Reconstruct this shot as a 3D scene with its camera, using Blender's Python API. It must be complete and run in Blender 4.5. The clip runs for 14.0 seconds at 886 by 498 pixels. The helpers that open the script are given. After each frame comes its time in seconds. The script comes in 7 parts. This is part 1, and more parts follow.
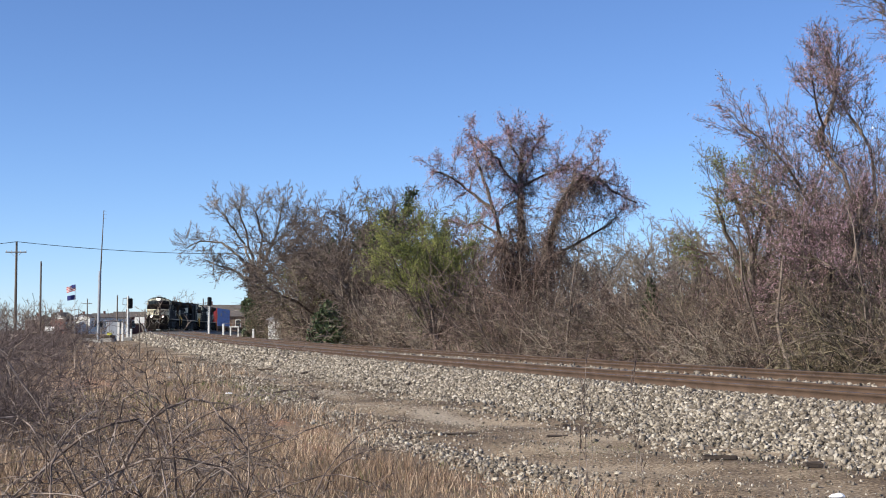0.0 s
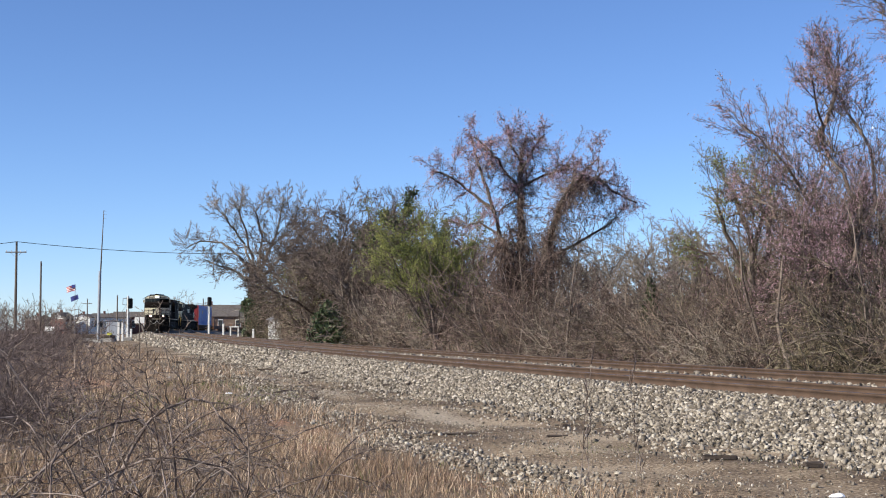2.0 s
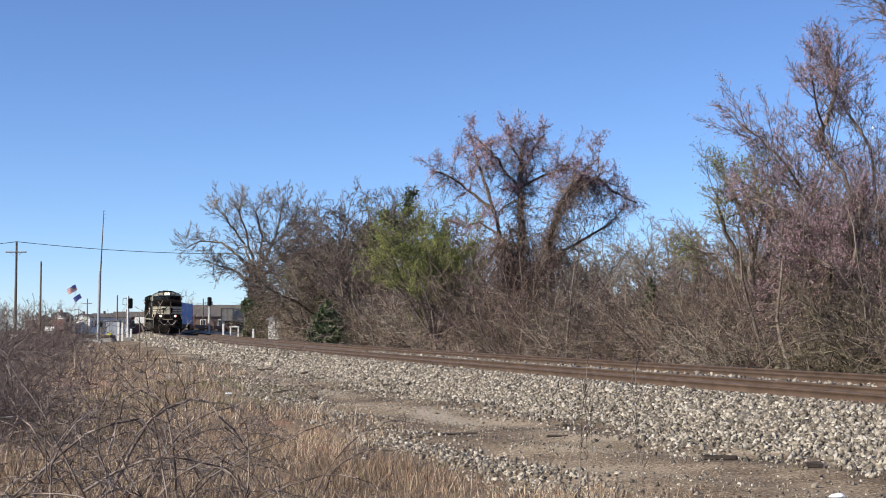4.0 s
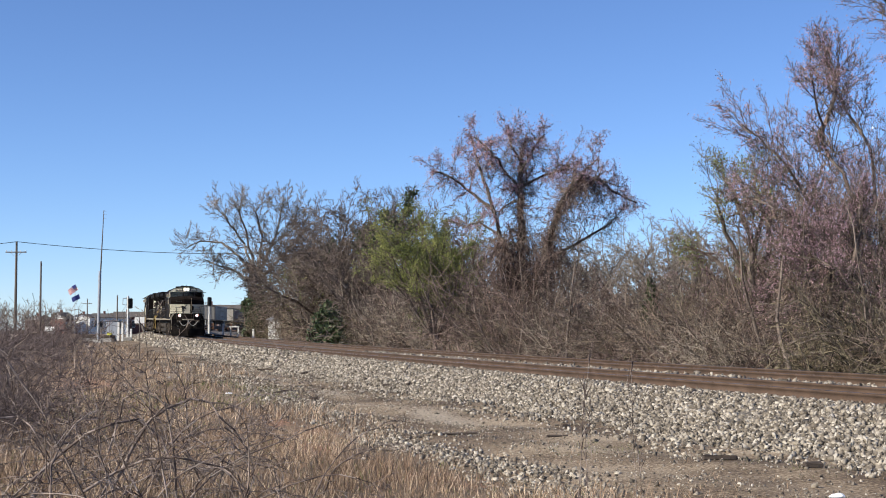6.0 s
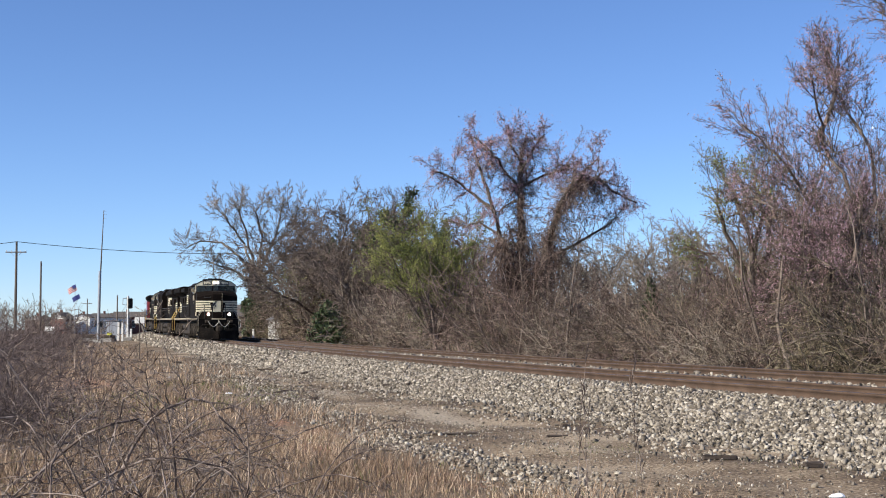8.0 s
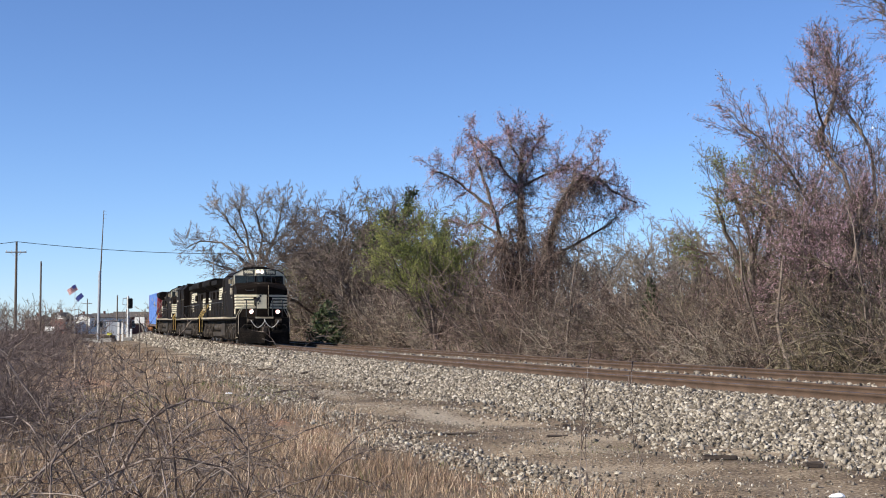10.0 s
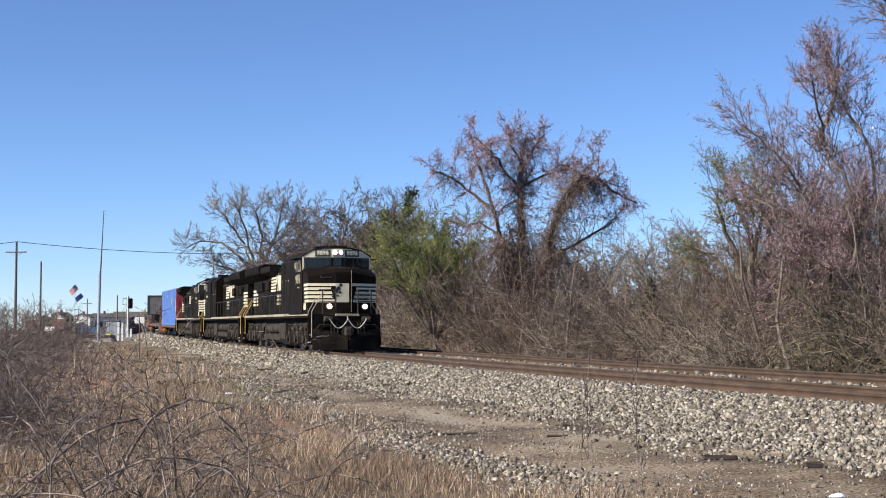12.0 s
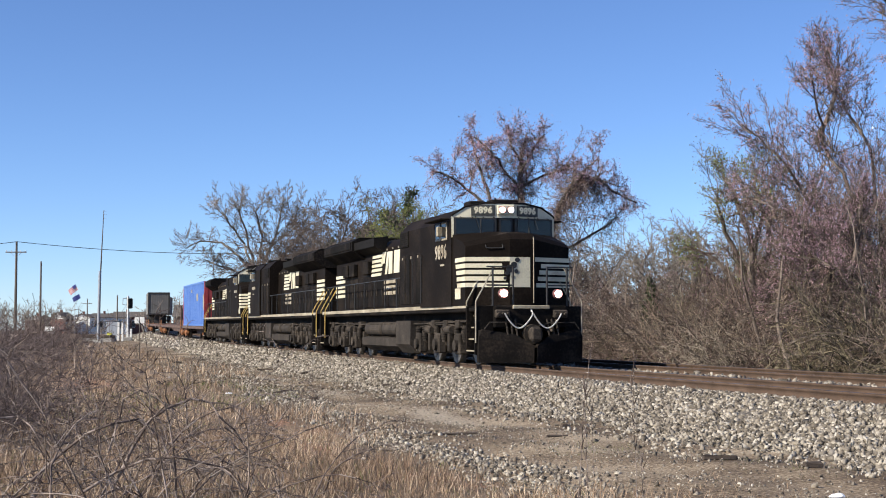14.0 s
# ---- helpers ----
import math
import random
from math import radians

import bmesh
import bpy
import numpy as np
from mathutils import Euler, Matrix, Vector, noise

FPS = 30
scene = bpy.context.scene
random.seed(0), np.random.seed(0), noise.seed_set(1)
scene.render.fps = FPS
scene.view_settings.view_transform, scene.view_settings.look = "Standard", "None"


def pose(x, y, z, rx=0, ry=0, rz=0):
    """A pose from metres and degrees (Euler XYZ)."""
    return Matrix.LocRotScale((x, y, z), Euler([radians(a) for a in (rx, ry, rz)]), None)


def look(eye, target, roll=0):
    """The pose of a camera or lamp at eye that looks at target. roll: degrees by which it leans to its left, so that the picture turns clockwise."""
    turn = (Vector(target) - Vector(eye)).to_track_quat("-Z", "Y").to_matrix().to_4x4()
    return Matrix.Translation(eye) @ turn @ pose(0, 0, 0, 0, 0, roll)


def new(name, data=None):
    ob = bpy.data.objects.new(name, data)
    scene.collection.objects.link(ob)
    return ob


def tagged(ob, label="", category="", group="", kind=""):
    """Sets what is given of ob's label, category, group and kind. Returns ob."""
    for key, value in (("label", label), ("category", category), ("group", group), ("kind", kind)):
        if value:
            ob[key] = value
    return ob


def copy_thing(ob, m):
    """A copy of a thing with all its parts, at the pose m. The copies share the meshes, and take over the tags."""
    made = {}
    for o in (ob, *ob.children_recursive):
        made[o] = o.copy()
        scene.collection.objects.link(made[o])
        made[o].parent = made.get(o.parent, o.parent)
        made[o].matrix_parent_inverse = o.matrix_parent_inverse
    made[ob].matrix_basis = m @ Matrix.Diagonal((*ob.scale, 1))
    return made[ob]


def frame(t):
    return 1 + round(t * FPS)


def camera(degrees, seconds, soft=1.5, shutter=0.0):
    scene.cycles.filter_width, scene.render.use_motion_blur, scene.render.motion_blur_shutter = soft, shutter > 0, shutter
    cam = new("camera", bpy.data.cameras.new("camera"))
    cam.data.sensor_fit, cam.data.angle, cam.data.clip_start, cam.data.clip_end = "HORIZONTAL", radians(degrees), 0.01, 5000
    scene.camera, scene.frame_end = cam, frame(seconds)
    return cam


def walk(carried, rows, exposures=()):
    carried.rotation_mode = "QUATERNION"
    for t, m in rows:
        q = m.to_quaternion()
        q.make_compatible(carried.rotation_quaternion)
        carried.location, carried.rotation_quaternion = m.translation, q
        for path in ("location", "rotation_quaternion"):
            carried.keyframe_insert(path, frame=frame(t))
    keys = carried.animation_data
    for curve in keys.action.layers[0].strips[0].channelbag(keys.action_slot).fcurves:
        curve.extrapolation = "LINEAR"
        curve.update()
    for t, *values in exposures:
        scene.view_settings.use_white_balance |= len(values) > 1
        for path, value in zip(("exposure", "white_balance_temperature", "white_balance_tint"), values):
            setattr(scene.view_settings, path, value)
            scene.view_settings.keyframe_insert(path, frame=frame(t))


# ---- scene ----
# The camera stands on a tripod beside the line and never moves.
EYE = 0.969
cam = camera(35.654, 14.0, soft=1.0)
walk(cam, [(0.0, pose(0, 0, EYE, 93.35, 0, 0)), (14.0, pose(0, 0, EYE, 93.35, 0, 0))], exposures=[(0.0, 0.48), (8.0, 0.48), (14.0, 0.52)])

# ---- light: clear early-spring day, sun from behind the left shoulder ----
SUN_TO = Vector((-0.84, -0.46, 0.62)).normalized()
world = bpy.data.worlds.new("sky")
scene.world = world
world.use_nodes = True
wn = world.node_tree.nodes
sky = wn.new("ShaderNodeTexSky")
sky.sky_type = "NISHITA"
sky.sun_disc = False
sky.sun_elevation = math.asin(SUN_TO.z)
sky.sun_rotation = math.atan2(SUN_TO.x, SUN_TO.y)
sky.altitude = 2000
sky.air_density = 0.95
sky.dust_density = 0.0
sky.ozone_density = 5.0
wn["Background"].inputs["Strength"].default_value = 0.099
tint = wn.new("ShaderNodeMix")
tint.data_type, tint.blend_type = "RGBA", "MULTIPLY"
tint.inputs[0].default_value = 1.0
tint.inputs[7].default_value = (0.93, 0.98, 1.13, 1)
world.node_tree.links.new(sky.outputs[0], tint.inputs[6])
world.node_tree.links.new(tint.outputs[2], wn["Background"].inputs["Color"])
sun = new("sun", bpy.data.lights.new("sun", "SUN"))
sun.data.energy, sun.data.angle, sun.data.color = 5.0, radians(0.53), (1.0, 0.93, 0.81)
sun.matrix_world = look(SUN_TO * 50, (0, 0, 0))

# ---- the line: headings by arc length, s = 0 where the nose stands at the end ----
KNOT_S = [-420, -300, -260, -230, -205, -180, -150, -120, -90, -60, -30, -10, 10, 25, 50, 120]
KNOT_H = [187.0, 182.4, 180.9, 179.4, 178.2, 176.2, 168.5, 164.8, 163.9, 164.2, 163.8, 163.8, 162.7, 161.3, 160.0, 158.0]
SS = np.arange(-420.0, 120.01, 0.25)
HH = np.radians(np.interp(SS, KNOT_S, KNOT_H))
TX = np.concatenate([[0], np.cumsum((np.sin(HH[1:]) + np.sin(HH[:-1])) / 2 * 0.25)])
TY = np.concatenate([[0], np.cumsum((np.cos(HH[1:]) + np.cos(HH[:-1])) / 2 * 0.25)])
TX += 2.091 - np.interp(0, SS, TX)
TY += 37.66 - np.interp(0, SS, TY)


def rise(s):
    """Height of the rail tops along the line."""
    return np.interp(s, [-420, -330, -260, -220, -190, -170, -150, -120, -90, -60, -30, 0], [-0.1, 0.1, 0.45, 0.70, 0.86, 0.90, 0.82, 0.54, 0.31, 0.146, 0.042, 0.0])


def on_line(s, w, z=0.0):
    """World place s along the line, w to the near side of the near track's centre, z over its rail tops."""
    h = np.interp(s, SS, HH)
    return np.stack([np.interp(s, SS, TX) + w * np.cos(h), np.interp(s, SS, TY) - w * np.sin(h), rise(s) + z + 0 * h], -1)


def off_line(x, y):
    """Arc length and near-side offset of world places."""
    x, y = np.atleast_1d(x), np.atleast_1d(y)
    cx, cy, ch, cs = TX[::4], TY[::4], HH[::4], SS[::4]
    s, w = np.empty(len(x)), np.empty(len(x))
    for a in range(0, len(x), 4000):
        b = slice(a, a + 4000)
        d2 = (x[b, None] - cx) ** 2 + (y[b, None] - cy) ** 2
        i = d2.argmin(1)
        dx, dy = x[b] - cx[i], y[b] - cy[i]
        s[b] = cs[i] + dx * np.sin(ch[i]) + dy * np.cos(ch[i])
        w[b] = dx * np.cos(ch[i]) - dy * np.sin(ch[i])
    return s, w


SPEED = 11.454
TRACK_GAP = 3.95


def nose_s(t):
    return -SPEED * (14.0 - t)


def sight(px, depth, z=0.0):
    """World place at that depth before the eye, under the bearing px (0 to 1568 across the view)."""
    return Vector(((px - 784) / 2437.9 * depth, depth, z))


# ---- mesh helpers ----
def part(name, bm, material, parent=None, label="", smooth=False):
    me = bpy.data.meshes.new(name)
    bm.to_mesh(me)
    bm.free()
    return part_of(name, me, material, parent, label, smooth)


def part_of(name, me, material, parent=None, label="", smooth=False):
    me.materials.append(material)
    if smooth:
        me.shade_smooth()
    ob = new(name, me)
    if parent:
        ob.parent = parent
    if label:
        ob["label"] = label
    return ob


def mesh_from(name, verts, faces):
    """A mesh from arrays; faces all with the same number of corners."""
    verts, faces = np.asarray(verts, np.float32), np.asarray(faces, np.int32)
    me = bpy.data.meshes.new(name)
    k = faces.shape[1]
    me.vertices.add(len(verts))
    me.vertices.foreach_set("co", verts.ravel())
    me.loops.add(faces.size)
    me.loops.foreach_set("vertex_index", faces.ravel())
    me.polygons.add(len(faces))
    me.polygons.foreach_set("loop_start", np.arange(0, faces.size, k, dtype=np.int32))
    me.update(calc_edges=True)
    me.validate()
    return me


def empty(name, m=None):
    ob = new(name)
    ob.empty_display_size = 0.3
    if m is not None:
        ob.matrix_world = m
    return ob


def box(bm, x0, x1, y0, y1, z0, z1, bevel=0.0, m=None, seg=1):
    got = bmesh.ops.create_cube(bm, size=1.0)["verts"]
    bmesh.ops.transform(bm, matrix=Matrix.LocRotScale(((x0 + x1) / 2, (y0 + y1) / 2, (z0 + z1) / 2), None, (x1 - x0, y1 - y0, z1 - z0)), verts=got)
    if bevel:
        edges = list({e for v in got for e in v.link_edges})
        got = list({v for f in bmesh.ops.bevel(bm, geom=edges, offset=bevel, segments=seg, affect="EDGES", profile=0.5)["faces"] for v in f.verts} | {v for v in got if v.is_valid})
    if m is not None:
        bmesh.ops.transform(bm, matrix=m, verts=got)
    return got


def rod(bm, a, b, r, r2=None, n=8, caps=True):
    a, b = Vector(a), Vector(b)
    d = b - a
    m = Matrix.Translation((a + b) / 2) @ d.to_track_quat("Z", "Y").to_matrix().to_4x4()
    return bmesh.ops.create_cone(bm, cap_ends=caps, segments=n, radius1=r, radius2=r if r2 is None else r2, depth=d.length, matrix=m)["verts"]


def pipe(bm, pts, r, n=6):
    for a, b in zip(pts[:-1], pts[1:]):
        rod(bm, a, b, r, n=n)


def prism(bm, outline, y0, y1, axis="y"):
    """An outline in two coordinates, drawn out along the third."""
    def put(p, k):
        return {"y": (p[0], k, p[1]), "x": (k, p[0], p[1]), "z": (p[0], p[1], k)}[axis]
    a = [bm.verts.new(put(p, y0)) for p in outline]
    b = [bm.verts.new(put(p, y1)) for p in outline]
    n = len(outline)
    bm.faces.new(a[::-1])
    bm.faces.new(b)
    for i in range(n):
        bm.faces.new((a[i], a[(i + 1) % n], b[(i + 1) % n], b[i]))
    bmesh.ops.recalc_face_normals(bm, faces=list({f for v in a + b for f in v.link_faces}))
    return a + b


# ---- materials ----
def material(name, colors, rough=0.8, metal=0.0, scale=3.0, fine=40.0, bump=0.2, per="", stretch=(1, 1, 1), spec=0.4, coarse=0.6):
    """A procedural surface: colours mixed by coarse noise, broken by fine noise, with relief. per: 'island' or 'object' varies pieces."""
    mat = bpy.data.materials.new(name)
    mat.use_nodes = True
    nt = mat.node_tree
    nodes, link = nt.nodes, nt.links.new
    b = nodes["Principled BSDF"]
    co = nodes.new("ShaderNodeTexCoord")
    mp = nodes.new("ShaderNodeMapping")
    mp.inputs["Scale"].default_value = stretch
    link(co.outputs["Object"], mp.inputs["Vector"])
    n1, n2 = nodes.new("ShaderNodeTexNoise"), nodes.new("ShaderNodeTexNoise")
    for n, s, d in ((n1, scale, 5), (n2, fine, 4)):
        n.inputs["Scale"].default_value, n.inputs["Detail"].default_value = s, d
        link(mp.outputs[0], n.inputs["Vector"])
    mix = nodes.new("ShaderNodeMath")
    mix.operation = "MULTIPLY_ADD"
    mix.inputs[1].default_value, mix.inputs[2].default_value = coarse, (0.6 - coarse) / 2
    link(n1.outputs["Fac"], mix.inputs[0])
    add = nodes.new("ShaderNodeMath")
    add.operation = "MULTIPLY_ADD"
    add.inputs[1].default_value = 0.4
    link(n2.outputs["Fac"], add.inputs[0])
    link(mix.outputs[0], add.inputs[2])
    last = add
    if per:
        src = nodes.new("ShaderNodeNewGeometry" if per == "island" else "ShaderNodeObjectInfo")
        rnd = nodes.new("ShaderNodeMath")
        rnd.operation = "MULTIPLY_ADD"
        rnd.inputs[1].default_value, rnd.inputs[2].default_value = 0.6, -0.3
        link(src.outputs["Random Per Island" if per == "island" else "Random"], rnd.inputs[0])
        plus = nodes.new("ShaderNodeMath")
        link(add.outputs[0], plus.inputs[0])
        link(rnd.outputs[0], plus.inputs[1])
        last = plus
    ramp = nodes.new("ShaderNodeValToRGB")
    els = ramp.color_ramp.elements
    lo, hi = (0.3, 0.7) if not per else (0.15, 0.85)
    while len(els) < len(colors):
        els.new(0.5)
    for i, c in enumerate(colors):
        els[i].position = lo + (hi - lo) * i / max(1, len(colors) - 1)
        els[i].color = (*c, 1)
    link(last.outputs[0], ramp.inputs[0])
    link(ramp.outputs[0], b.inputs["Base Color"])
    b.inputs["Roughness"].default_value, b.inputs["Metallic"].default_value = rough, metal
    b.inputs["Specular IOR Level"].default_value = spec
    if bump:
        bp = nodes.new("ShaderNodeBump")
        bp.inputs["Strength"].default_value, bp.inputs["Distance"].default_value = bump, 0.02
        link(n2.outputs["Fac"], bp.inputs["Height"])
        link(bp.outputs[0], b.inputs["Normal"])
    return mat


def glow(name, color, strength):
    mat = bpy.data.materials.new(name)
    mat.use_nodes = True
    b = mat.node_tree.nodes["Principled BSDF"]
    b.inputs["Emission Color"].default_value, b.inputs["Emission Strength"].default_value = (*color, 1), strength
    return mat


M_GROUND = material("dry_ground", [(0.075, 0.054, 0.036), (0.15, 0.104, 0.066), (0.25, 0.17, 0.105)], 0.95, scale=0.6, fine=25, bump=0.6)

M_BED = material("ballast_bed", [(0.05, 0.042, 0.033), (0.12, 0.103, 0.083), (0.22, 0.195, 0.165)], 0.9, scale=6, fine=22, bump=1.0)
M_STONE = material("ballast_stone", [(0.055, 0.045, 0.034), (0.16, 0.133, 0.101), (0.28, 0.24, 0.188), (0.54, 0.485, 0.40)], 0.85, scale=9, fine=70, bump=0.3, per="island")
M_RAILSIDE = material("rusty_rail", [(0.04, 0.025, 0.016), (0.08, 0.049, 0.031), (0.125, 0.08, 0.053)], 0.85, scale=2, fine=60, bump=0.2)
M_RAILTOP = material("worn_rail_head", [(0.28, 0.26, 0.24), (0.42, 0.40, 0.38)], 0.3, 1.0, scale=1, fine=30, bump=0.02)
M_TIE = material("weathered_tie", [(0.05, 0.04, 0.03), (0.11, 0.085, 0.065), (0.17, 0.14, 0.115)], 0.95, scale=4, fine=30, bump=0.7, per="object", stretch=(1, 6, 6))
M_BARK = material("bark", [(0.055, 0.041, 0.033), (0.13, 0.10, 0.08), (0.25, 0.20, 0.165)], 0.95, scale=1.5, fine=18, bump=0.8, per="island")
M_BARKGREY = material("grey_bark", [(0.11, 0.09, 0.074), (0.22, 0.186, 0.152), (0.36, 0.31, 0.26)], 0.95, scale=1.5, fine=18, bump=0.8, per="island")
# near-black low ends put the shade of the thickets' hollows into stem colour
M_BRUSH = material("dry_brush", [(0.02, 0.014, 0.011), (0.12, 0.086, 0.064), (0.36, 0.28, 0.21)], 0.95, scale=0.28, fine=6, bump=0.0, per="island", coarse=1.7)
M_BRUSHGREY = material("grey_brush", [(0.035, 0.027, 0.02), (0.18, 0.146, 0.11), (0.44, 0.375, 0.295)], 0.95, scale=0.3, fine=6, bump=0.0, per="island", coarse=1.5)
M_BRUSHRED = material("reddish_brush", [(0.03, 0.019, 0.016), (0.15, 0.102, 0.085), (0.35, 0.26, 0.22)], 0.95, scale=0.3, fine=6, bump=0.0, per="island", coarse=1.5)
M_BRUSHDARK = material("dark_brush", [(0.018, 0.0145, 0.009), (0.10, 0.083, 0.05), (0.30, 0.25, 0.16)], 0.95, scale=0.3, fine=6, bump=0.0, per="island", coarse=1.5)
M_BUDRED = material("reddish_buds", [(0.19, 0.105, 0.125), (0.39, 0.235, 0.27), (0.56, 0.39, 0.43)], 0.85, scale=0.6, fine=8, bump=0.0, per="island")
M_LEAFGREEN = material("fresh_leaves", [(0.10, 0.115, 0.025), (0.19, 0.21, 0.05), (0.30, 0.31, 0.10)], 0.7, scale=0.5, fine=6, bump=0.0, per="island")
M_IVY = material("evergreen_leaves", [(0.015, 0.026, 0.009), (0.04, 0.06, 0.02), (0.08, 0.10, 0.038)], 0.5, scale=0.5, fine=6, bump=0.0, per="island")
M_STRAW = material("dry_grass", [(0.11, 0.068, 0.042), (0.30, 0.205, 0.135), (0.62, 0.49, 0.35)], 0.9, scale=0.35, fine=5, bump=0.0, per="island")
M_MOSS = material("low_moss", [(0.06, 0.075, 0.018), (0.12, 0.14, 0.035), (0.19, 0.20, 0.07)], 0.9, scale=0.5, fine=8, bump=0.0, per="island")
M_GREENGRASS = material("green_grass", [(0.06, 0.07, 0.02), (0.13, 0.14, 0.045), (0.22, 0.21, 0.09)], 0.85, scale=0.35, fine=5, bump=0.0, per="island")


def add_dirt(mat):
    """Mixes pale packed dirt into the ground where the soil attribute says so."""
    nt = mat.node_tree
    nodes, link = nt.nodes, nt.links.new
    b = nodes["Principled BSDF"]
    old = b.inputs["Base Color"].links[0].from_socket
    at = nodes.new("ShaderNodeAttribute")
    at.attribute_name = "soil"
    n = nodes.new("ShaderNodeTexNoise")
    n.inputs["Scale"].default_value, n.inputs["Detail"].default_value = 0.55, 6
    co = nodes.new("ShaderNodeTexCoord")
    link(co.outputs["Object"], n.inputs["Vector"])
    ramp = nodes.new("ShaderNodeValToRGB")
    els = ramp.color_ramp.elements
    while len(els) < 4:
        els.new(0.5)
    for i, (p, c) in enumerate(((0.38, (0.075, 0.049, 0.029)), (0.48, (0.145, 0.102, 0.062)), (0.56, (0.235, 0.175, 0.112)), (0.66, (0.36, 0.285, 0.195)))):
        els[i].position, els[i].color = p, (*c, 1)
    n3 = nodes.new("ShaderNodeTexNoise")
    n3.inputs["Scale"].default_value, n3.inputs["Detail"].default_value = 26, 5
    link(co.outputs["Object"], n3.inputs["Vector"])
    grit = nodes.new("ShaderNodeMath")
    grit.operation = "MULTIPLY_ADD"
    grit.inputs[1].default_value = 0.75
    link(n3.outputs["Fac"], grit.inputs[0])
    base = nodes.new("ShaderNodeMath")
    base.operation = "MULTIPLY_ADD"
    base.inputs[1].default_value, base.inputs[2].default_value = 0.8, -0.27
    link(n.outputs["Fac"], base.inputs[0])
    link(base.outputs[0], grit.inputs[2])
    link(grit.outputs[0], ramp.inputs[0])
    mx = nodes.new("ShaderNodeMix")
    mx.data_type = "RGBA"
    link(at.outputs["Fac"], mx.inputs[0])
    link(old, mx.inputs[6])
    link(ramp.outputs[0], mx.inputs[7])
    last = mx
    # pale wheel-worn dust and patches of red clay, both broken up by the grit
    for attr, dark, light in (("dust", (0.25, 0.20, 0.145), (0.40, 0.335, 0.25)), ("clay", (0.20, 0.095, 0.055), (0.36, 0.20, 0.125))):
        tone = nodes.new("ShaderNodeMix")
        tone.data_type = "RGBA"
        tone.inputs[6].default_value, tone.inputs[7].default_value = (*dark, 1), (*light, 1)
        link(n3.outputs["Fac"], tone.inputs[0])
        a2 = nodes.new("ShaderNodeAttribute")
        a2.attribute_name = attr
        rough = nodes.new("ShaderNodeMath")
        rough.operation, rough.use_clamp = "MULTIPLY_ADD", True
        rough.inputs[1].default_value = 2.2
        shift = nodes.new("ShaderNodeMath")
        shift.operation = "MULTIPLY_ADD"
        shift.inputs[1].default_value, shift.inputs[2].default_value = 3.0, -2.5
        link(n3.outputs["Fac"], shift.inputs[0])
        link(a2.outputs["Fac"], rough.inputs[0])
        link(shift.outputs[0], rough.inputs[2])
        nxt = nodes.new("ShaderNodeMix")
        nxt.data_type = "RGBA"
        link(rough.outputs[0], nxt.inputs[0])
        link(last.outputs[2], nxt.inputs[6])
        link(tone.outputs[2], nxt.inputs[7])
        last = nxt
    link(last.outputs[2], b.inputs["Base Color"])


add_dirt(M_GROUND)


# ---- ground ----
def ground_z(x, y):
    x, y = np.atleast_1d(np.asarray(x, float)), np.atleast_1d(np.asarray(y, float))
    s, w = off_line(x, y)
    z = rise(s) * np.exp(-np.maximum(np.abs(w) - 40, 0) / 200) - 0.66
    far = np.clip((np.hypot(x, y) - 18) / 60, 0, 1)
    # small humps, gentle swell
    z += 0.05 * np.sin(x * 0.9 + 1.3) * np.sin(y * 0.7) + 0.03 * np.sin(x * 2.3 + y * 1.9)
    # low weedy bank on the near side, running with the line
    bank = np.clip((w - 5.5) / 5, 0, 1) * np.clip((-10 - s) / 30, 0, 1)
    z += 0.12 * bank * far
    # far side falls slightly under the trees
    z -= 0.25 * np.clip((-w - 8) / 6, 0, 1)
    return z


def grid_lines(dense_lo, dense_hi, step, limit):
    out = list(np.arange(dense_lo, dense_hi + 1e-6, step))
    d, v = step, dense_hi
    while v < limit:
        d *= 1.18
        v += d
        out.append(v)
    d, v = step, dense_lo
    while v > -limit:
        d *= 1.18
        v -= d
        out.insert(0, v)
    return np.array(out)


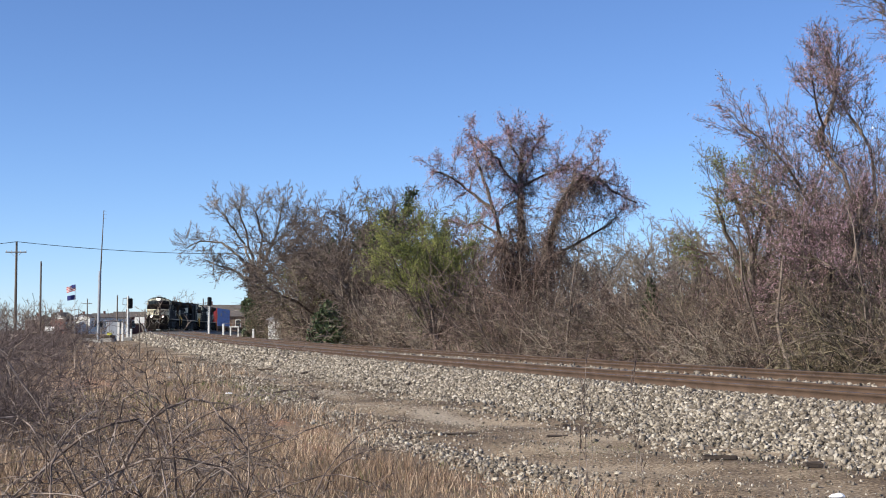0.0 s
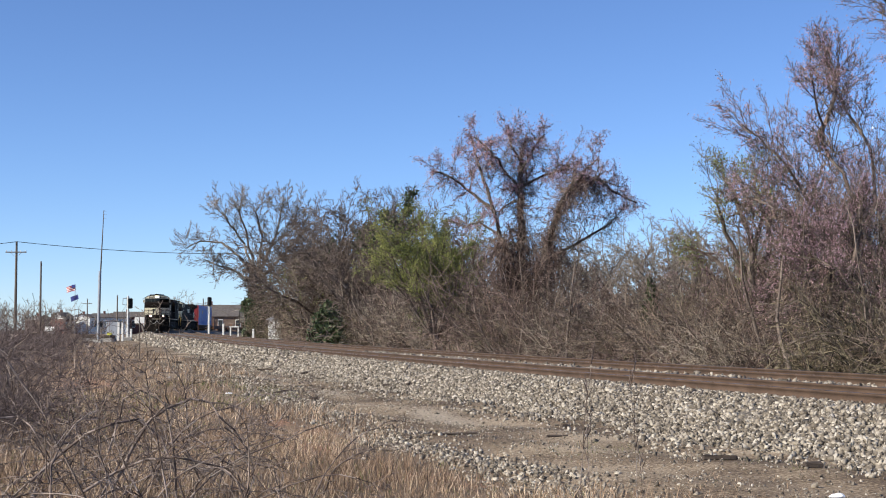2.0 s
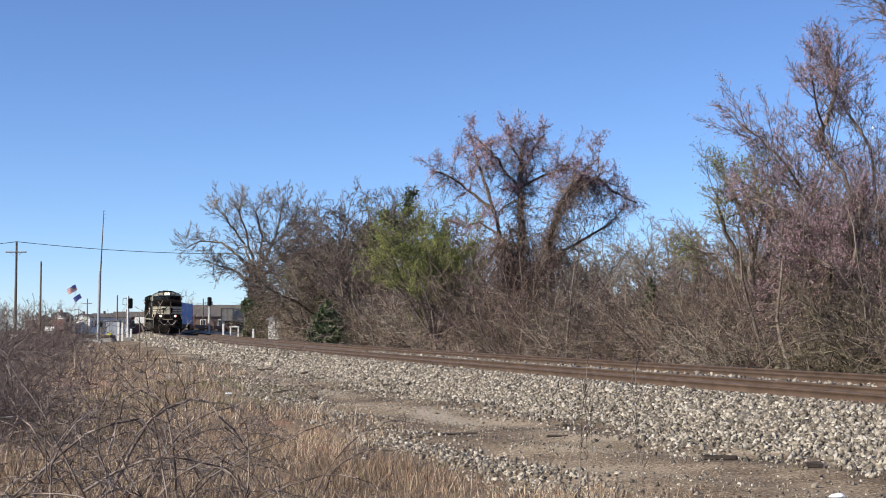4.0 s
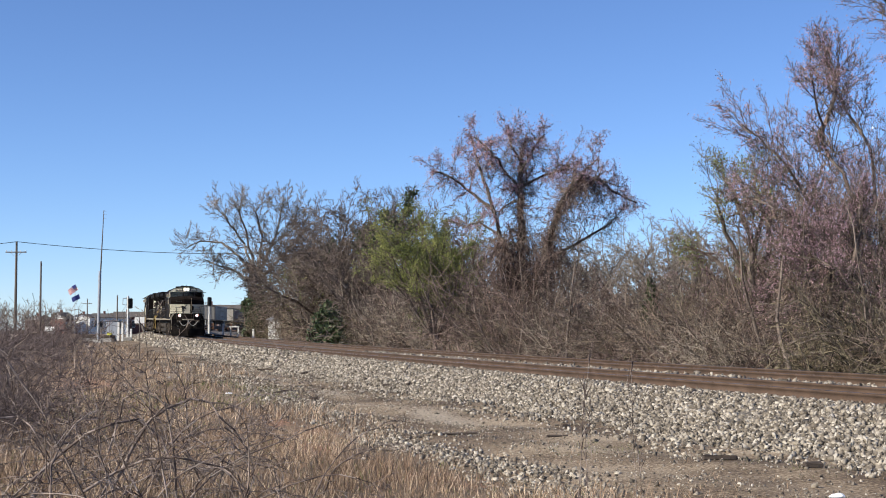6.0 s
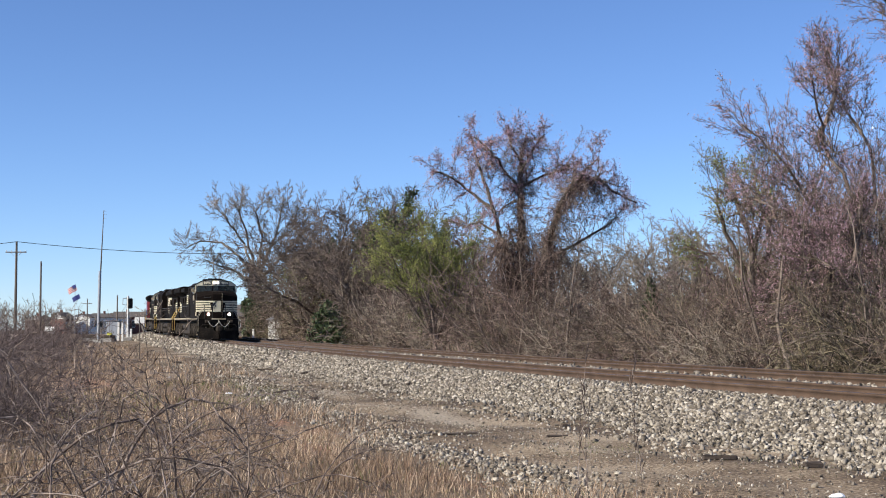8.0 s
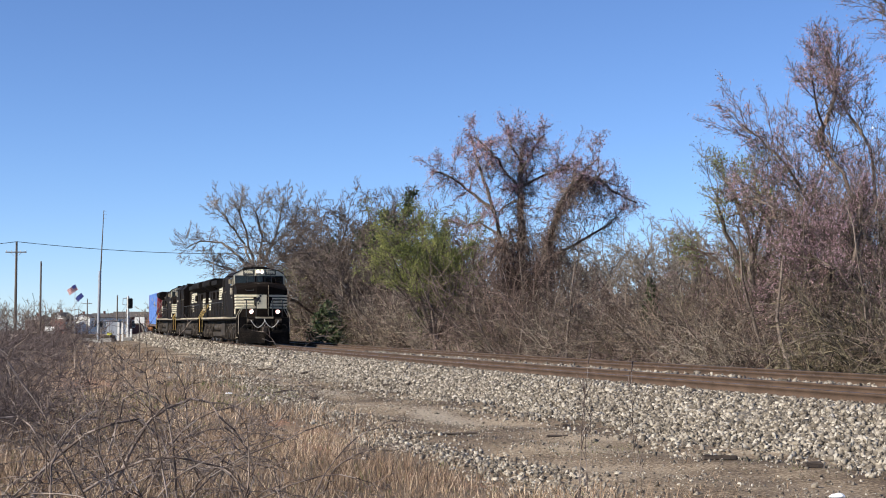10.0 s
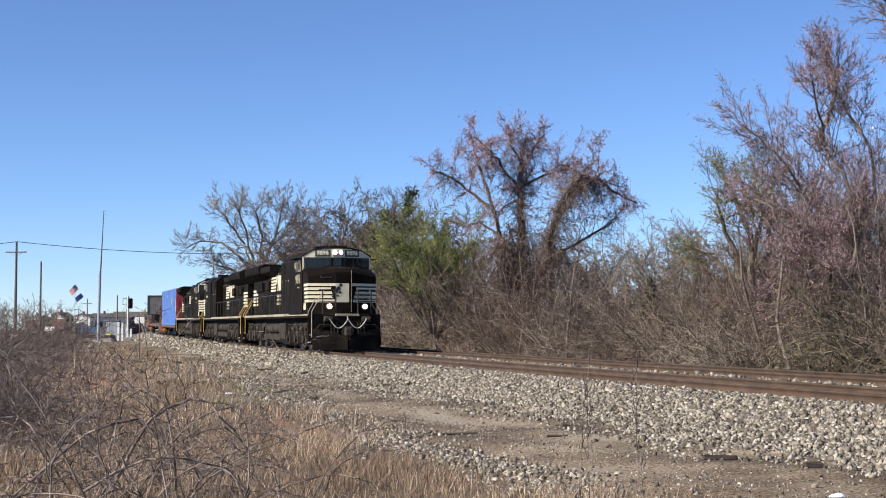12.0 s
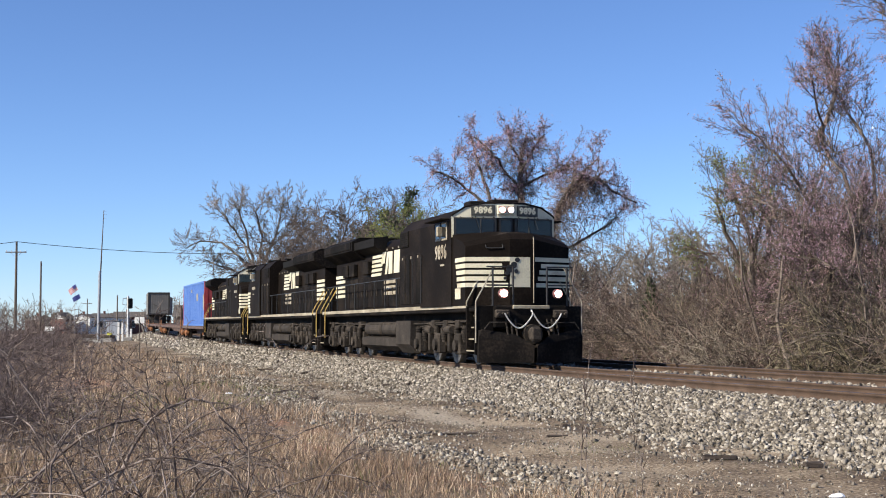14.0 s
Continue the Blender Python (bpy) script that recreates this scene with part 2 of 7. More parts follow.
def make_ground():
    gx, gy = grid_lines(-26, 22, 0.4, 3800), grid_lines(6, 70, 0.4, 3800)
    X, Y = np.meshgrid(gx, gy)
    Z = ground_z(X.ravel(), Y.ravel())
    nx, ny = len(gx), len(gy)
    i = np.arange(nx * ny).reshape(ny, nx)
    f = np.stack([i[:-1, :-1], i[:-1, 1:], i[1:, 1:], i[1:, :-1]], -1).reshape(-1, 4)
    ob = part_of("ground", mesh_from("ground", np.stack([X.ravel(), Y.ravel(), Z], -1), f), M_GROUND, smooth=True)
    # kinds of soil: packed dirt beside the ballast, weedy ground beyond
    s, w = off_line(X.ravel(), Y.ravel())
    wob = 0.5 * np.sin(s * 0.35) + 0.35 * np.sin(s * 0.9 + 1) + 0.2 * np.sin(s * 2.1 + w)
    soil = np.clip((w - 2.6) / 0.5, 0, 1) * np.clip((8.4 + wob - w) / 1.2, 0, 1)
    ob.data.attributes.new("soil", "FLOAT", "POINT").data.foreach_set("value", soil.astype(np.float32))
    mid = 5.15 + 0.6 * np.clip((s + 5) / 20, 0, 1) + 0.2 * np.sin(s * 0.45)
    dust = np.exp(-((w - mid) / (0.5 + 0.15 * np.sin(s * 0.7))) ** 2) * np.clip(0.72 + 0.5 * np.sin(s * 0.62 + 1.2), 0, 1) * np.clip((s + 32) / 8, 0, 1) * np.clip((19.5 - s) / 3, 0, 1)
    clay = np.zeros(len(s))
    for cs, cw, ls, lw in ((11.8, 8.8, 1.3, 0.35), (13.8, 8.4, 1.0, 0.3), (20.8, 8.4, 1.4, 0.3), (20.0, 8.9, 1.0, 0.3), (-6.0, 11.5, 8.0, 1.6), (16.5, 9.2, 1.5, 0.4)):
        clay = np.maximum(clay, np.exp(-((s - cs) / ls) ** 2 - ((w - cw) / lw) ** 2))
    for nm, val in (("dust", dust), ("clay", clay)):
        ob.data.attributes.new(nm, "FLOAT", "POINT").data.foreach_set("value", val.astype(np.float32))
    return tagged(ob, "dry weedy ground with sparse brown grass and bare soil", "ground", kind="structure")


def sweep(name, profile, s_list, mat, label, category, rough=0.0, closed=False, kind="structure", parent=None):
    """A cross-section (w, z) drawn along the line."""
    rows = [on_line(s_list, w, z) for w, z in profile]
    V = np.stack(rows, 1)
    if rough:
        rs = np.random.RandomState(3)
        V[..., 2] += rs.normal(0, rough, V.shape[:2])
    n, k = V.shape[0], V.shape[1]
    i = np.arange(n * k).reshape(n, k)
    j = np.arange(k if closed else k - 1)
    j2 = (j + 1) % k
    f = np.stack([i[:-1][:, j], i[1:][:, j], i[1:][:, j2], i[:-1][:, j2]], -1).reshape(-1, 4)
    ob = part_of(name, mesh_from(name, V.reshape(-1, 3), f), mat, parent, smooth=not closed)
    if parent is None:
        tagged(ob, label, category, kind=kind)
    return ob


S_NEAR = np.concatenate([np.arange(-330, -60, 2.0), np.arange(-60, 40, 0.3), np.arange(40, 100, 2.0)])
BED = [(-9.4, -0.95), (-8.3, -0.75), (-6.6, -0.28), (-5.4, -0.17), (-2.0, -0.18), (-1.5, -0.17), (0, -0.165), (1.4, -0.17), (1.75, -0.20), (2.2, -0.32), (2.8, -0.47), (3.4, -0.62), (4.1, -0.82)]


def bed_z(w):
    return np.interp(w, [p[0] for p in BED], [p[1] for p in BED])


RAIL = [(-0.075, -0.18), (0.075, -0.18), (0.07, -0.165), (0.012, -0.145), (0.010, -0.05), (0.036, -0.035), (0.036, -0.004), (0.028, 0.0), (-0.028, 0.0), (-0.036, -0.004), (-0.036, -0.035), (-0.010, -0.05), (-0.012, -0.145), (-0.07, -0.165)]


def make_track(centre, ground_kind):
    tr = tagged(empty("railway_track"), "pair of worn steel rails on wooden ties in grey ballast", "railway track", group="parallel tracks")
    S = np.concatenate([np.arange(-330, -100, 2.0), np.arange(-100, 90, 1.0)])
    for side in (1, -1):
        c = centre + side * 0.7535
        r = sweep("rail", [(c + w, z) for w, z in RAIL], S, M_RAILSIDE, "", "", closed=True, parent=tr)
        sweep("running_surface", [(c + w, z) for w, z in ((-0.027, 0.001), (0.027, 0.001), (0.027, 0.0025), (-0.027, 0.0025))], S, M_RAILTOP, "", "", closed=True, parent=r)
    return tr


ground = make_ground()
ballast = sweep("ballast_bed", BED, S_NEAR, M_BED, "grey crushed-stone ballast bed under the two tracks", "ballast", rough=0.02)
track_near = make_track(0.0, 0)
track_far = make_track(-TRACK_GAP, 0)


# ---- train materials ----
M_BLACK = material("black_paint", [(0.007, 0.0055, 0.0045), (0.0125, 0.0095, 0.0075), (0.028, 0.021, 0.016)], 0.6, scale=0.8, fine=14, bump=0.05, spec=0.025)
M_BLACKWORN = material("dusty_black_paint", [(0.006, 0.0055, 0.005), (0.012, 0.0105, 0.0095), (0.04, 0.031, 0.024)], 0.7, scale=1.2, fine=16, bump=0.08, spec=0.025)
M_ROOFBLACK = material("sooty_roof", [(0.008, 0.0075, 0.007), (0.02, 0.0175, 0.015)], 0.7, scale=2, fine=20, bump=0.1, spec=0.05)
M_CREAM = material("cream_paint", [(0.46, 0.40, 0.27), (0.66, 0.60, 0.43), (0.74, 0.69, 0.53)], 0.5, scale=1.6, fine=22, bump=0.03)
M_SILLWHITE = material("dirty_white_stripe", [(0.15, 0.12, 0.08), (0.33, 0.28, 0.195), (0.50, 0.44, 0.34)], 0.6, scale=1.5, fine=18, bump=0.03)
M_UNDER = material("dusty_running_gear", [(0.016, 0.0135, 0.011), (0.042, 0.035, 0.029), (0.11, 0.088, 0.068)], 0.9, scale=2.5, fine=22, bump=0.3, spec=0.08)
M_TANK = material("grey_tank_paint", [(0.022, 0.019, 0.016), (0.046, 0.039, 0.033), (0.09, 0.073, 0.058)], 0.8, scale=1.5, fine=20, bump=0.1, spec=0.08)
M_YELLOW = material("yellow_handrail", [(0.42, 0.27, 0.06), (0.60, 0.42, 0.12)], 0.5, scale=3, fine=25, bump=0.03)
M_RAILING = material("dark_handrail", [(0.012, 0.012, 0.012), (0.03, 0.028, 0.026)], 0.5, scale=3, fine=25, bump=0.03)
M_WHITERAIL = material("pale_handrail", [(0.26, 0.22, 0.155), (0.46, 0.41, 0.32)], 0.5, scale=3, fine=25, bump=0.03)
M_STEEL = material("worn_steel", [(0.12, 0.11, 0.10), (0.28, 0.26, 0.24)], 0.5, 0.8, scale=3, fine=25, bump=0.1)
M_HOSE = material("pale_hose", [(0.38, 0.37, 0.34), (0.6, 0.58, 0.54)], 0.7, scale=6, fine=30, bump=0.1)
M_LAMP = glow("lit_lamp", (1.0, 0.88, 0.80), 30.0)
# reddish rim colour imitates the pinkish glow round the lit lamps
M_GLOWRIM = material("glow_red_lamp_rim", [(0.16, 0.06, 0.055), (0.28, 0.12, 0.11)], 0.4, scale=5, fine=30, bump=0.0)
M_BOARD = material("number_board", [(0.05, 0.05, 0.04), (0.09, 0.088, 0.072)], 0.4, scale=5, fine=30, bump=0.0)
M_DIGIT = material("board_digits", [(0.015, 0.015, 0.015), (0.03, 0.03, 0.03)], 0.5, scale=5, fine=30, bump=0.0)
M_RUSTY = material("rust_orange_truck", [(0.16, 0.065, 0.03), (0.30, 0.13, 0.055), (0.40, 0.21, 0.11)], 0.85, scale=3, fine=25, bump=0.3)
M_FLATCAR = material("brown_flatcar", [(0.06, 0.035, 0.028), (0.11, 0.07, 0.055), (0.18, 0.13, 0.11)], 0.85, scale=2, fine=22, bump=0.2)
M_BLUE = material("blue_container_paint", [(0.05, 0.125, 0.36), (0.075, 0.17, 0.46), (0.16, 0.27, 0.52)], 0.5, scale=1.2, fine=18, bump=0.04)
M_RED = material("red_container_paint", [(0.22, 0.025, 0.03), (0.36, 0.05, 0.055), (0.42, 0.11, 0.10)], 0.55, scale=1.5, fine=20, bump=0.04)
M_GREYBOX = material("grey_trailer_paint", [(0.13, 0.12, 0.105), (0.19, 0.177, 0.157), (0.25, 0.235, 0.21)], 0.6, scale=1.2, fine=18, bump=0.04)
M_DARKTRIM = material("dark_trim", [(0.03, 0.028, 0.027), (0.06, 0.055, 0.05)], 0.7, scale=2, fine=20, bump=0.05)
M_TAN = material("tan_trailer_paint", [(0.36, 0.32, 0.25), (0.52, 0.47, 0.38)], 0.6, scale=1.2, fine=18, bump=0.04)
M_BROWNBOX = material("brown_trailer_side", [(0.12, 0.08, 0.06), (0.2, 0.14, 0.11)], 0.7, scale=1.2, fine=18, bump=0.04)

M_GLASS = bpy.data.materials.new("cab_glass")
M_GLASS.use_nodes = True
gb = M_GLASS.node_tree.nodes["Principled BSDF"]
gb.inputs["Base Color"].default_value = (0.03, 0.035, 0.045, 1)
gb.inputs["Specular IOR Level"].default_value = 0.12
gb.inputs["Roughness"].default_value = 0.04
gb.inputs["Transmission Weight"].default_value = 0.9


def sheet(parent, name, mat, a, b, z0, z1, thick=0.012, x_shift=0.0, label="", shear=0.0):
    """A thin upright plate on the wall that runs from plan point a to b; shear leans its top along the wall."""
    a, b = Vector((*a, 0)), Vector((*b, 0))
    d = (b - a).normalized()
    n = Vector((d.y, -d.x, 0))
    bm = bmesh.new()
    lean = d * shear
    lo, up = Vector((0, 0, z0)), Vector((0, 0, z1))
    pts = [a + lo, b + lo, b + up + lean, a + up + lean]
    bmesh.ops.convex_hull(bm, input=[bm.verts.new(p + n * o) for p in pts for o in (-0.01, thick)])
    return part(name, bm, mat, parent, label)


def lettering(parent, text, mat, m, size, name="lettering"):
    cu = bpy.data.curves.new(name, "FONT")
    cu.body, cu.size, cu.extrude, cu.align_x, cu.align_y = text, size, 0.006, "CENTER", "CENTER"
    cu.resolution_u = 2
    cu.space_character = 1.05
    cu.offset = 0.012
    tmp = new("lettering_source", cu)
    bpy.context.view_layer.update()
    me = bpy.data.meshes.new_from_object(tmp.evaluated_get(bpy.context.evaluated_depsgraph_get()))
    bpy.data.objects.remove(tmp)
    bpy.data.curves.remove(cu)
    me.transform(m)
    me.materials.clear()
    return part_of(name, me, mat, parent)


SIDE_M = {-1: Euler((math.pi / 2, 0, 0)).to_matrix().to_4x4(), 1: Euler((math.pi / 2, 0, math.pi)).to_matrix().to_4x4()}
WHEELS = []


def wheelset(parent, x, r, mat=None):
    ax = empty("wheelset")
    ax.parent = parent
    for y in (-0.76, 0.76):
        bm = bmesh.new()
        rod(bm, (0, y - 0.065, 0), (0, y + 0.065, 0), r, n=28)
        rod(bm, (0, y + (0.065 if y < 0 else -0.065), 0), (0, y + (0.105 if y < 0 else -0.105), 0), r + 0.025, n=28)
        for k in range(5):
            a = k * 2 * math.pi / 5
            rod(bm, (r * 0.58 * math.cos(a), y - 0.075, r * 0.58 * math.sin(a)), (r * 0.58 * math.cos(a), y + 0.075, r * 0.58 * math.sin(a)), r * 0.14, n=8)
        part("wheel", bm, mat or M_STEEL, ax)
    bm = bmesh.new()
    rod(bm, (0, -1.0, 0), (0, 1.0, 0), 0.09, n=10)
    part("axle", bm, M_UNDER, ax)
    WHEELS.append((ax, x, r))
    return ax


def loco_truck(loco, cx):
    for y in (-1.0, 1.0):
        sy = -1 if y < 0 else 1
        bm = bmesh.new()
        prism(bm, [(cx - 2.75, 0.62), (cx - 2.75, 0.86), (cx - 1.5, 1.02), (cx - 1.2, 0.80), (cx - 0.8, 0.80), (cx - 0.5, 1.02), (cx + 0.5, 1.02), (cx + 0.8, 0.80), (cx + 1.2, 0.80), (cx + 1.5, 1.02), (cx + 2.75, 0.86), (cx + 2.75, 0.62), (cx + 1.4, 0.52), (cx - 1.4, 0.52)], y + sy * 0.12, y + sy * 0.24)
        part("truck_frame", bm, M_UNDER, loco)
        for ax in (-2.05, 0, 2.05):
            bm = bmesh.new()
            box(bm, cx + ax - 0.24, cx + ax + 0.24, min(y + sy * 0.2, y + sy * 0.46), max(y + sy * 0.2, y + sy * 0.46), 0.28, 0.86, 0.04)
            rod(bm, (cx + ax, y + sy * 0.44, 0.53), (cx + ax, y + sy * 0.54, 0.53), 0.16, n=12)
            part("axle_box", bm, M_UNDER, loco)
            for k in (-0.38, 0.38):
                bm = bmesh.new()
                for i in range(5):
                    rod(bm, (cx + ax + k, y + sy * 0.32, 0.70 + i * 0.07), (cx + ax + k, y + sy * 0.32, 0.745 + i * 0.07), 0.10, n=10)
                rod(bm, (cx + ax + k, y + sy * 0.32, 0.62), (cx + ax + k, y + sy * 0.32, 1.08), 0.07, n=8)
                part("spring", bm, M_UNDER, loco)
        for ax in (-1.02, 1.02):
            bm = bmesh.new()
            rod(bm, (cx + ax - 0.3, y + sy * 0.34, 0.96), (cx + ax + 0.3, y + sy * 0.34, 0.96), 0.12, n=12)
            box(bm, cx + ax - 0.08, cx + ax + 0.08, min(y + sy * 0.2, y + sy * 0.4), max(y + sy * 0.2, y + sy * 0.4), 0.35, 0.95, 0.02)
            part("brake_cylinder", bm, M_UNDER, loco)
        bm = bmesh.new()
        pipe(bm, [(cx - 2.6, y + sy * 0.30, 1.02), (cx - 1.0, y + sy * 0.30, 1.12), (cx + 1.0, y + sy * 0.30, 1.10), (cx + 2.6, y + sy * 0.30, 1.0)], 0.025)
        part("sand_pipe", bm, M_UNDER, loco)
    bm = bmesh.new()
    box(bm, cx - 2.6, cx + 2.6, -0.6, 0.6, 0.5, 1.0)
    part("bolster", bm, M_UNDER, loco)
    for ax in (-2.05, 0, 2.05):
        wheelset(loco, cx + ax, 0.52)


def hood_logo(loco, sy, y, x0, x1, z0, z1):
    """The painted emblem: cream bars running into bold slanted cream shapes."""
    L, H = x1 - x0, z1 - z0
    f = -sy  # reading direction along x on this side

    def X(u):
        return (x0 + u * L) if sy < 0 else (x1 - u * L)

    def slab(u0, u1, v0, v1, shear):
        a, b = (X(u0), y), (X(u1), y)
        sheet(loco, "emblem_shape", M_CREAM, a, b, z0 + v0 * H, z0 + v1 * H, shear=shear)
    for i in range(5):
        slab(0.0 + 0.012 * i, 0.36 + 0.02 * i, i * 0.2, i * 0.2 + 0.125, 0.08)
    for u0, u1, sh in ((0.50, 0.57, 0.30), (0.62, 0.74, 0.05), (0.79, 0.97, 0.10)):
        slab(u0, u1, 0.02, 0.98, sh)
    slab(0.36, 0.48, 0.5, 1.0, 0.25)


def side_bars(loco, sy, y, x0, x1, z0, z1, n, mat=None, name="painted_bar"):
    step = (z1 - z0) / n
    for i in range(n):
        a, b = ((x0, y), (x1, y)) if sy < 0 else ((x1, y), (x0, y))
        sheet(loco, name, mat or M_CREAM, a, b, z0 + i * step, z0 + i * step + step * 0.62)


def hull(points):
    bm = bmesh.new()
    bmesh.ops.convex_hull(bm, input=[bm.verts.new(p) for p in points])
    return bm


def loco_nose(loco, cab_x):
    xc, xf = cab_x + 1.22, cab_x + 1.62
    pts = []
    for sgn in (-1, 1):
        pts += [(xc, sgn * 1.5, 1.62), (xc, sgn * 1.5, 3.22), (xf, sgn * 0.36, 1.62), (xf, sgn * 0.36, 3.42), (cab_x, sgn * 1.5, 1.62), (cab_x, sgn * 1.5, 3.62), (cab_x, sgn * 0.4, 3.74), (xf - 0.25, sgn * 0.36, 3.60), (xc - 0.2, sgn * 1.5, 3.34)]
    part("nose", hull(pts), M_BLACK, loco, "black wide nose with cream stripes")
    # stripes on the three facets and on the flanks
    z0, step, th = 2.12, 0.175, 0.115
    for i in range(5):
        a, b = z0 + i * step, z0 + i * step + th
        cut = 0.78 + 0.045 * (4 - i) if i < 4 else 1.0
        pl, pr = Vector((xc, -1.5)), Vector((xf, -0.36))
        ql, qr = Vector((xf, 0.36)), Vector((xc, 1.5))
        sheet(loco, "nose_stripe", M_CREAM, pl, pl.lerp(pr, cut), a, b)
        sheet(loco, "nose_stripe", M_CREAM, qr.lerp(ql, cut), qr, a, b)
        sheet(loco, "nose_stripe", M_CREAM, (xc - 0.72 + 0.05 * i * -1, -1.5), (xc, -1.5), a, b)
        sheet(loco, "nose_stripe", M_CREAM, (xc, 1.5), (xc - 0.72 - 0.05 * i, 1.5), a, b)
    sheet(loco, "emblem_panel", M_CREAM, (xf, -0.36), (xf, 0.22), z0, z0 + 4 * step + th, thick=0.008)
    bm = bmesh.new()
    for dy, dz, r in ((-0.16, 2.62, 0.11), (-0.05, 2.72, 0.09), (0.05, 2.86, 0.07), (-0.24, 2.50, 0.06), (-0.30, 2.36, 0.045), (-0.08, 2.40, 0.045), (0.02, 2.55, 0.06)):
        rod(bm, (xf - 0.005, dy - 0.2, dz), (xf + 0.018, dy - 0.2, dz), r, n=10)
    part("nose_emblem", bm, M_DIGIT, loco)
    # front door, grab irons, latch bar
    bm = bmesh.new()
    box(bm, xf - 0.02, xf + 0.025, 0.31, 0.33, 1.7, 3.5, 0.004)
    part("door_edge", bm, M_SILLWHITE, loco)
    bm = bmesh.new()
    pipe(bm, [(xc + 0.18, -0.98, 3.26), (xc + 0.24, -0.98, 3.18), (xc + 0.36, -0.55, 3.18), (xc + 0.32, -0.55, 3.28)], 0.016)
    part("grab_iron", bm, M_RAILING, loco)
    return xc, xf


def loco_cab(loco, cab_x, back_x, wide):
    w = 1.53
    side = [(-w, 1.62), (-w, 4.02), (-1.22, 4.36), (-0.62, 4.52), (0.62, 4.52), (1.22, 4.36), (w, 4.02), (w, 1.62)]
    bm = bmesh.new()
    prism(bm, side, back_x, cab_x, "x")
    part("cab", bm, M_BLACK, loco)
    # sloped two-part front
    pts = [(cab_x - 0.02, y, z) for y, z in side if z > 3] + [(cab_x - 0.02, -w, 3.5), (cab_x - 0.02, w, 3.5)]
    pts += [(cab_x + 0.22, y, z) for y in (-0.22, 0.22) for z in (3.55, 4.46)]
    part("cab_front", hull(pts), M_BLACK, loco)
    for sgn in (-1, 1):
        a, b = Vector((cab_x, sgn * w)), Vector((cab_x + 0.22, sgn * 0.22))
        brow = hull([(p.x + o, p.y, z) for o in (-0.02, 0.025) for p, z in ((a.lerp(b, 0.02), 4.11), (a.lerp(b, 0.02), 4.17), (a.lerp(b, 0.30), 4.40), (a.lerp(b, 0.72), 4.50), (b, 4.50), (b, 4.11))])
        part("cab_header", brow, M_CREAM, loco)
        lip = bmesh.new()
        pipe(lip, [(a.lerp(b, t).x + 0.03, a.lerp(b, t).y, z) for t, z in ((0.0, 4.14), (0.02, 4.19), (0.30, 4.42), (0.72, 4.525), (1.0, 4.53))], 0.028, n=6)
        part("roof_lip", lip, M_ROOFBLACK, loco)
        sheet(loco, "corner_pillar", M_CREAM, *((a, a.lerp(b, 0.05)) if sgn < 0 else (a.lerp(b, 0.05), a)), 3.55, 4.16, thick=0.012)
    sheet(loco, "cab_header", M_CREAM, (cab_x + 0.222, -0.22), (cab_x + 0.222, 0.22), 4.11, 4.50, thick=0.02)
    sheet(loco, "window_gasket", M_DIGIT, (cab_x + 0.222, -0.20), (cab_x + 0.222, 0.20), 3.62, 4.10, thick=0.012)
    sheet(loco, "windshield", M_GLASS, (cab_x + 0.222, -0.14), (cab_x + 0.222, 0.14), 3.70, 4.04, thick=0.026)
    for sgn in (-1, 1):
        a, b = Vector((cab_x, sgn * w)), Vector((cab_x + 0.22, sgn * 0.22))
        ends = (a.lerp(b, 0.05), a.lerp(b, 0.96)) if sgn < 0 else (a.lerp(b, 0.96), a.lerp(b, 0.05))
        sheet(loco, "window_gasket", M_DIGIT, *ends, 3.60, 4.10, thick=0.02)
        ends = (a.lerp(b, 0.10), a.lerp(b, 0.90)) if sgn < 0 else (a.lerp(b, 0.90), a.lerp(b, 0.10))
        sheet(loco, "windshield", M_GLASS, *ends, 3.65, 4.06, thick=0.035)
        cut = a.lerp(b, 0.62)
        bm = bmesh.new()
        rod(bm, (cut.x + 0.04, cut.y, 3.64), (cut.x + 0.04, cut.y, 4.08), 0.022, n=6)
        part("window_pillar", bm, M_DIGIT, loco)
        bm = bmesh.new()
        m0 = a.lerp(b, 0.5)
        rod(bm, (m0.x + 0.05, m0.y, 4.15), (m0.x + 0.09, m0.y + 0.1, 3.80), 0.012, n=5)
        part("wiper", bm, M_RAILING, loco)
        # visor, side window and frames
        bm = bmesh.new()
        for t in (0.18, 0.42, 0.66, 0.88):
            q = a.lerp(b, t)
            rod(bm, (q.x + 0.03, q.y, 4.13), (q.x + 0.11, q.y + 0.05, 4.08), 0.012, n=5)
        part("drip_bracket", bm, M_RAILING, loco)
        for k in (0, 1):
            x0 = cab_x - 1.55 + 0.62 * k
            bm = bmesh.new()
            box(bm, x0, x0 + 0.52, min(sgn * (w - 0.02), sgn * (w + 0.025)), max(sgn * (w - 0.02), sgn * (w + 0.025)), 3.50, 4.02, 0.015)
            fr = part("side_window", bm, M_SILLWHITE if k else M_DIGIT, loco)
            bm = bmesh.new()
            box(bm, x0 + 0.06, x0 + 0.46, min(sgn * w, sgn * (w + 0.035)), max(sgn * w, sgn * (w + 0.035)), 3.56, 3.96)
            part("pane", bm, M_GLASS, fr)
        bm = bmesh.new()
        box(bm, cab_x - 1.75, cab_x - 0.15, min(sgn * w, sgn * (w + 0.30)), max(sgn * w, sgn * (w + 0.30)), 4.05, 4.09, 0.01, )
        part("sun_awning", bm, M_BLACKWORN, loco)
        bm = bmesh.new()
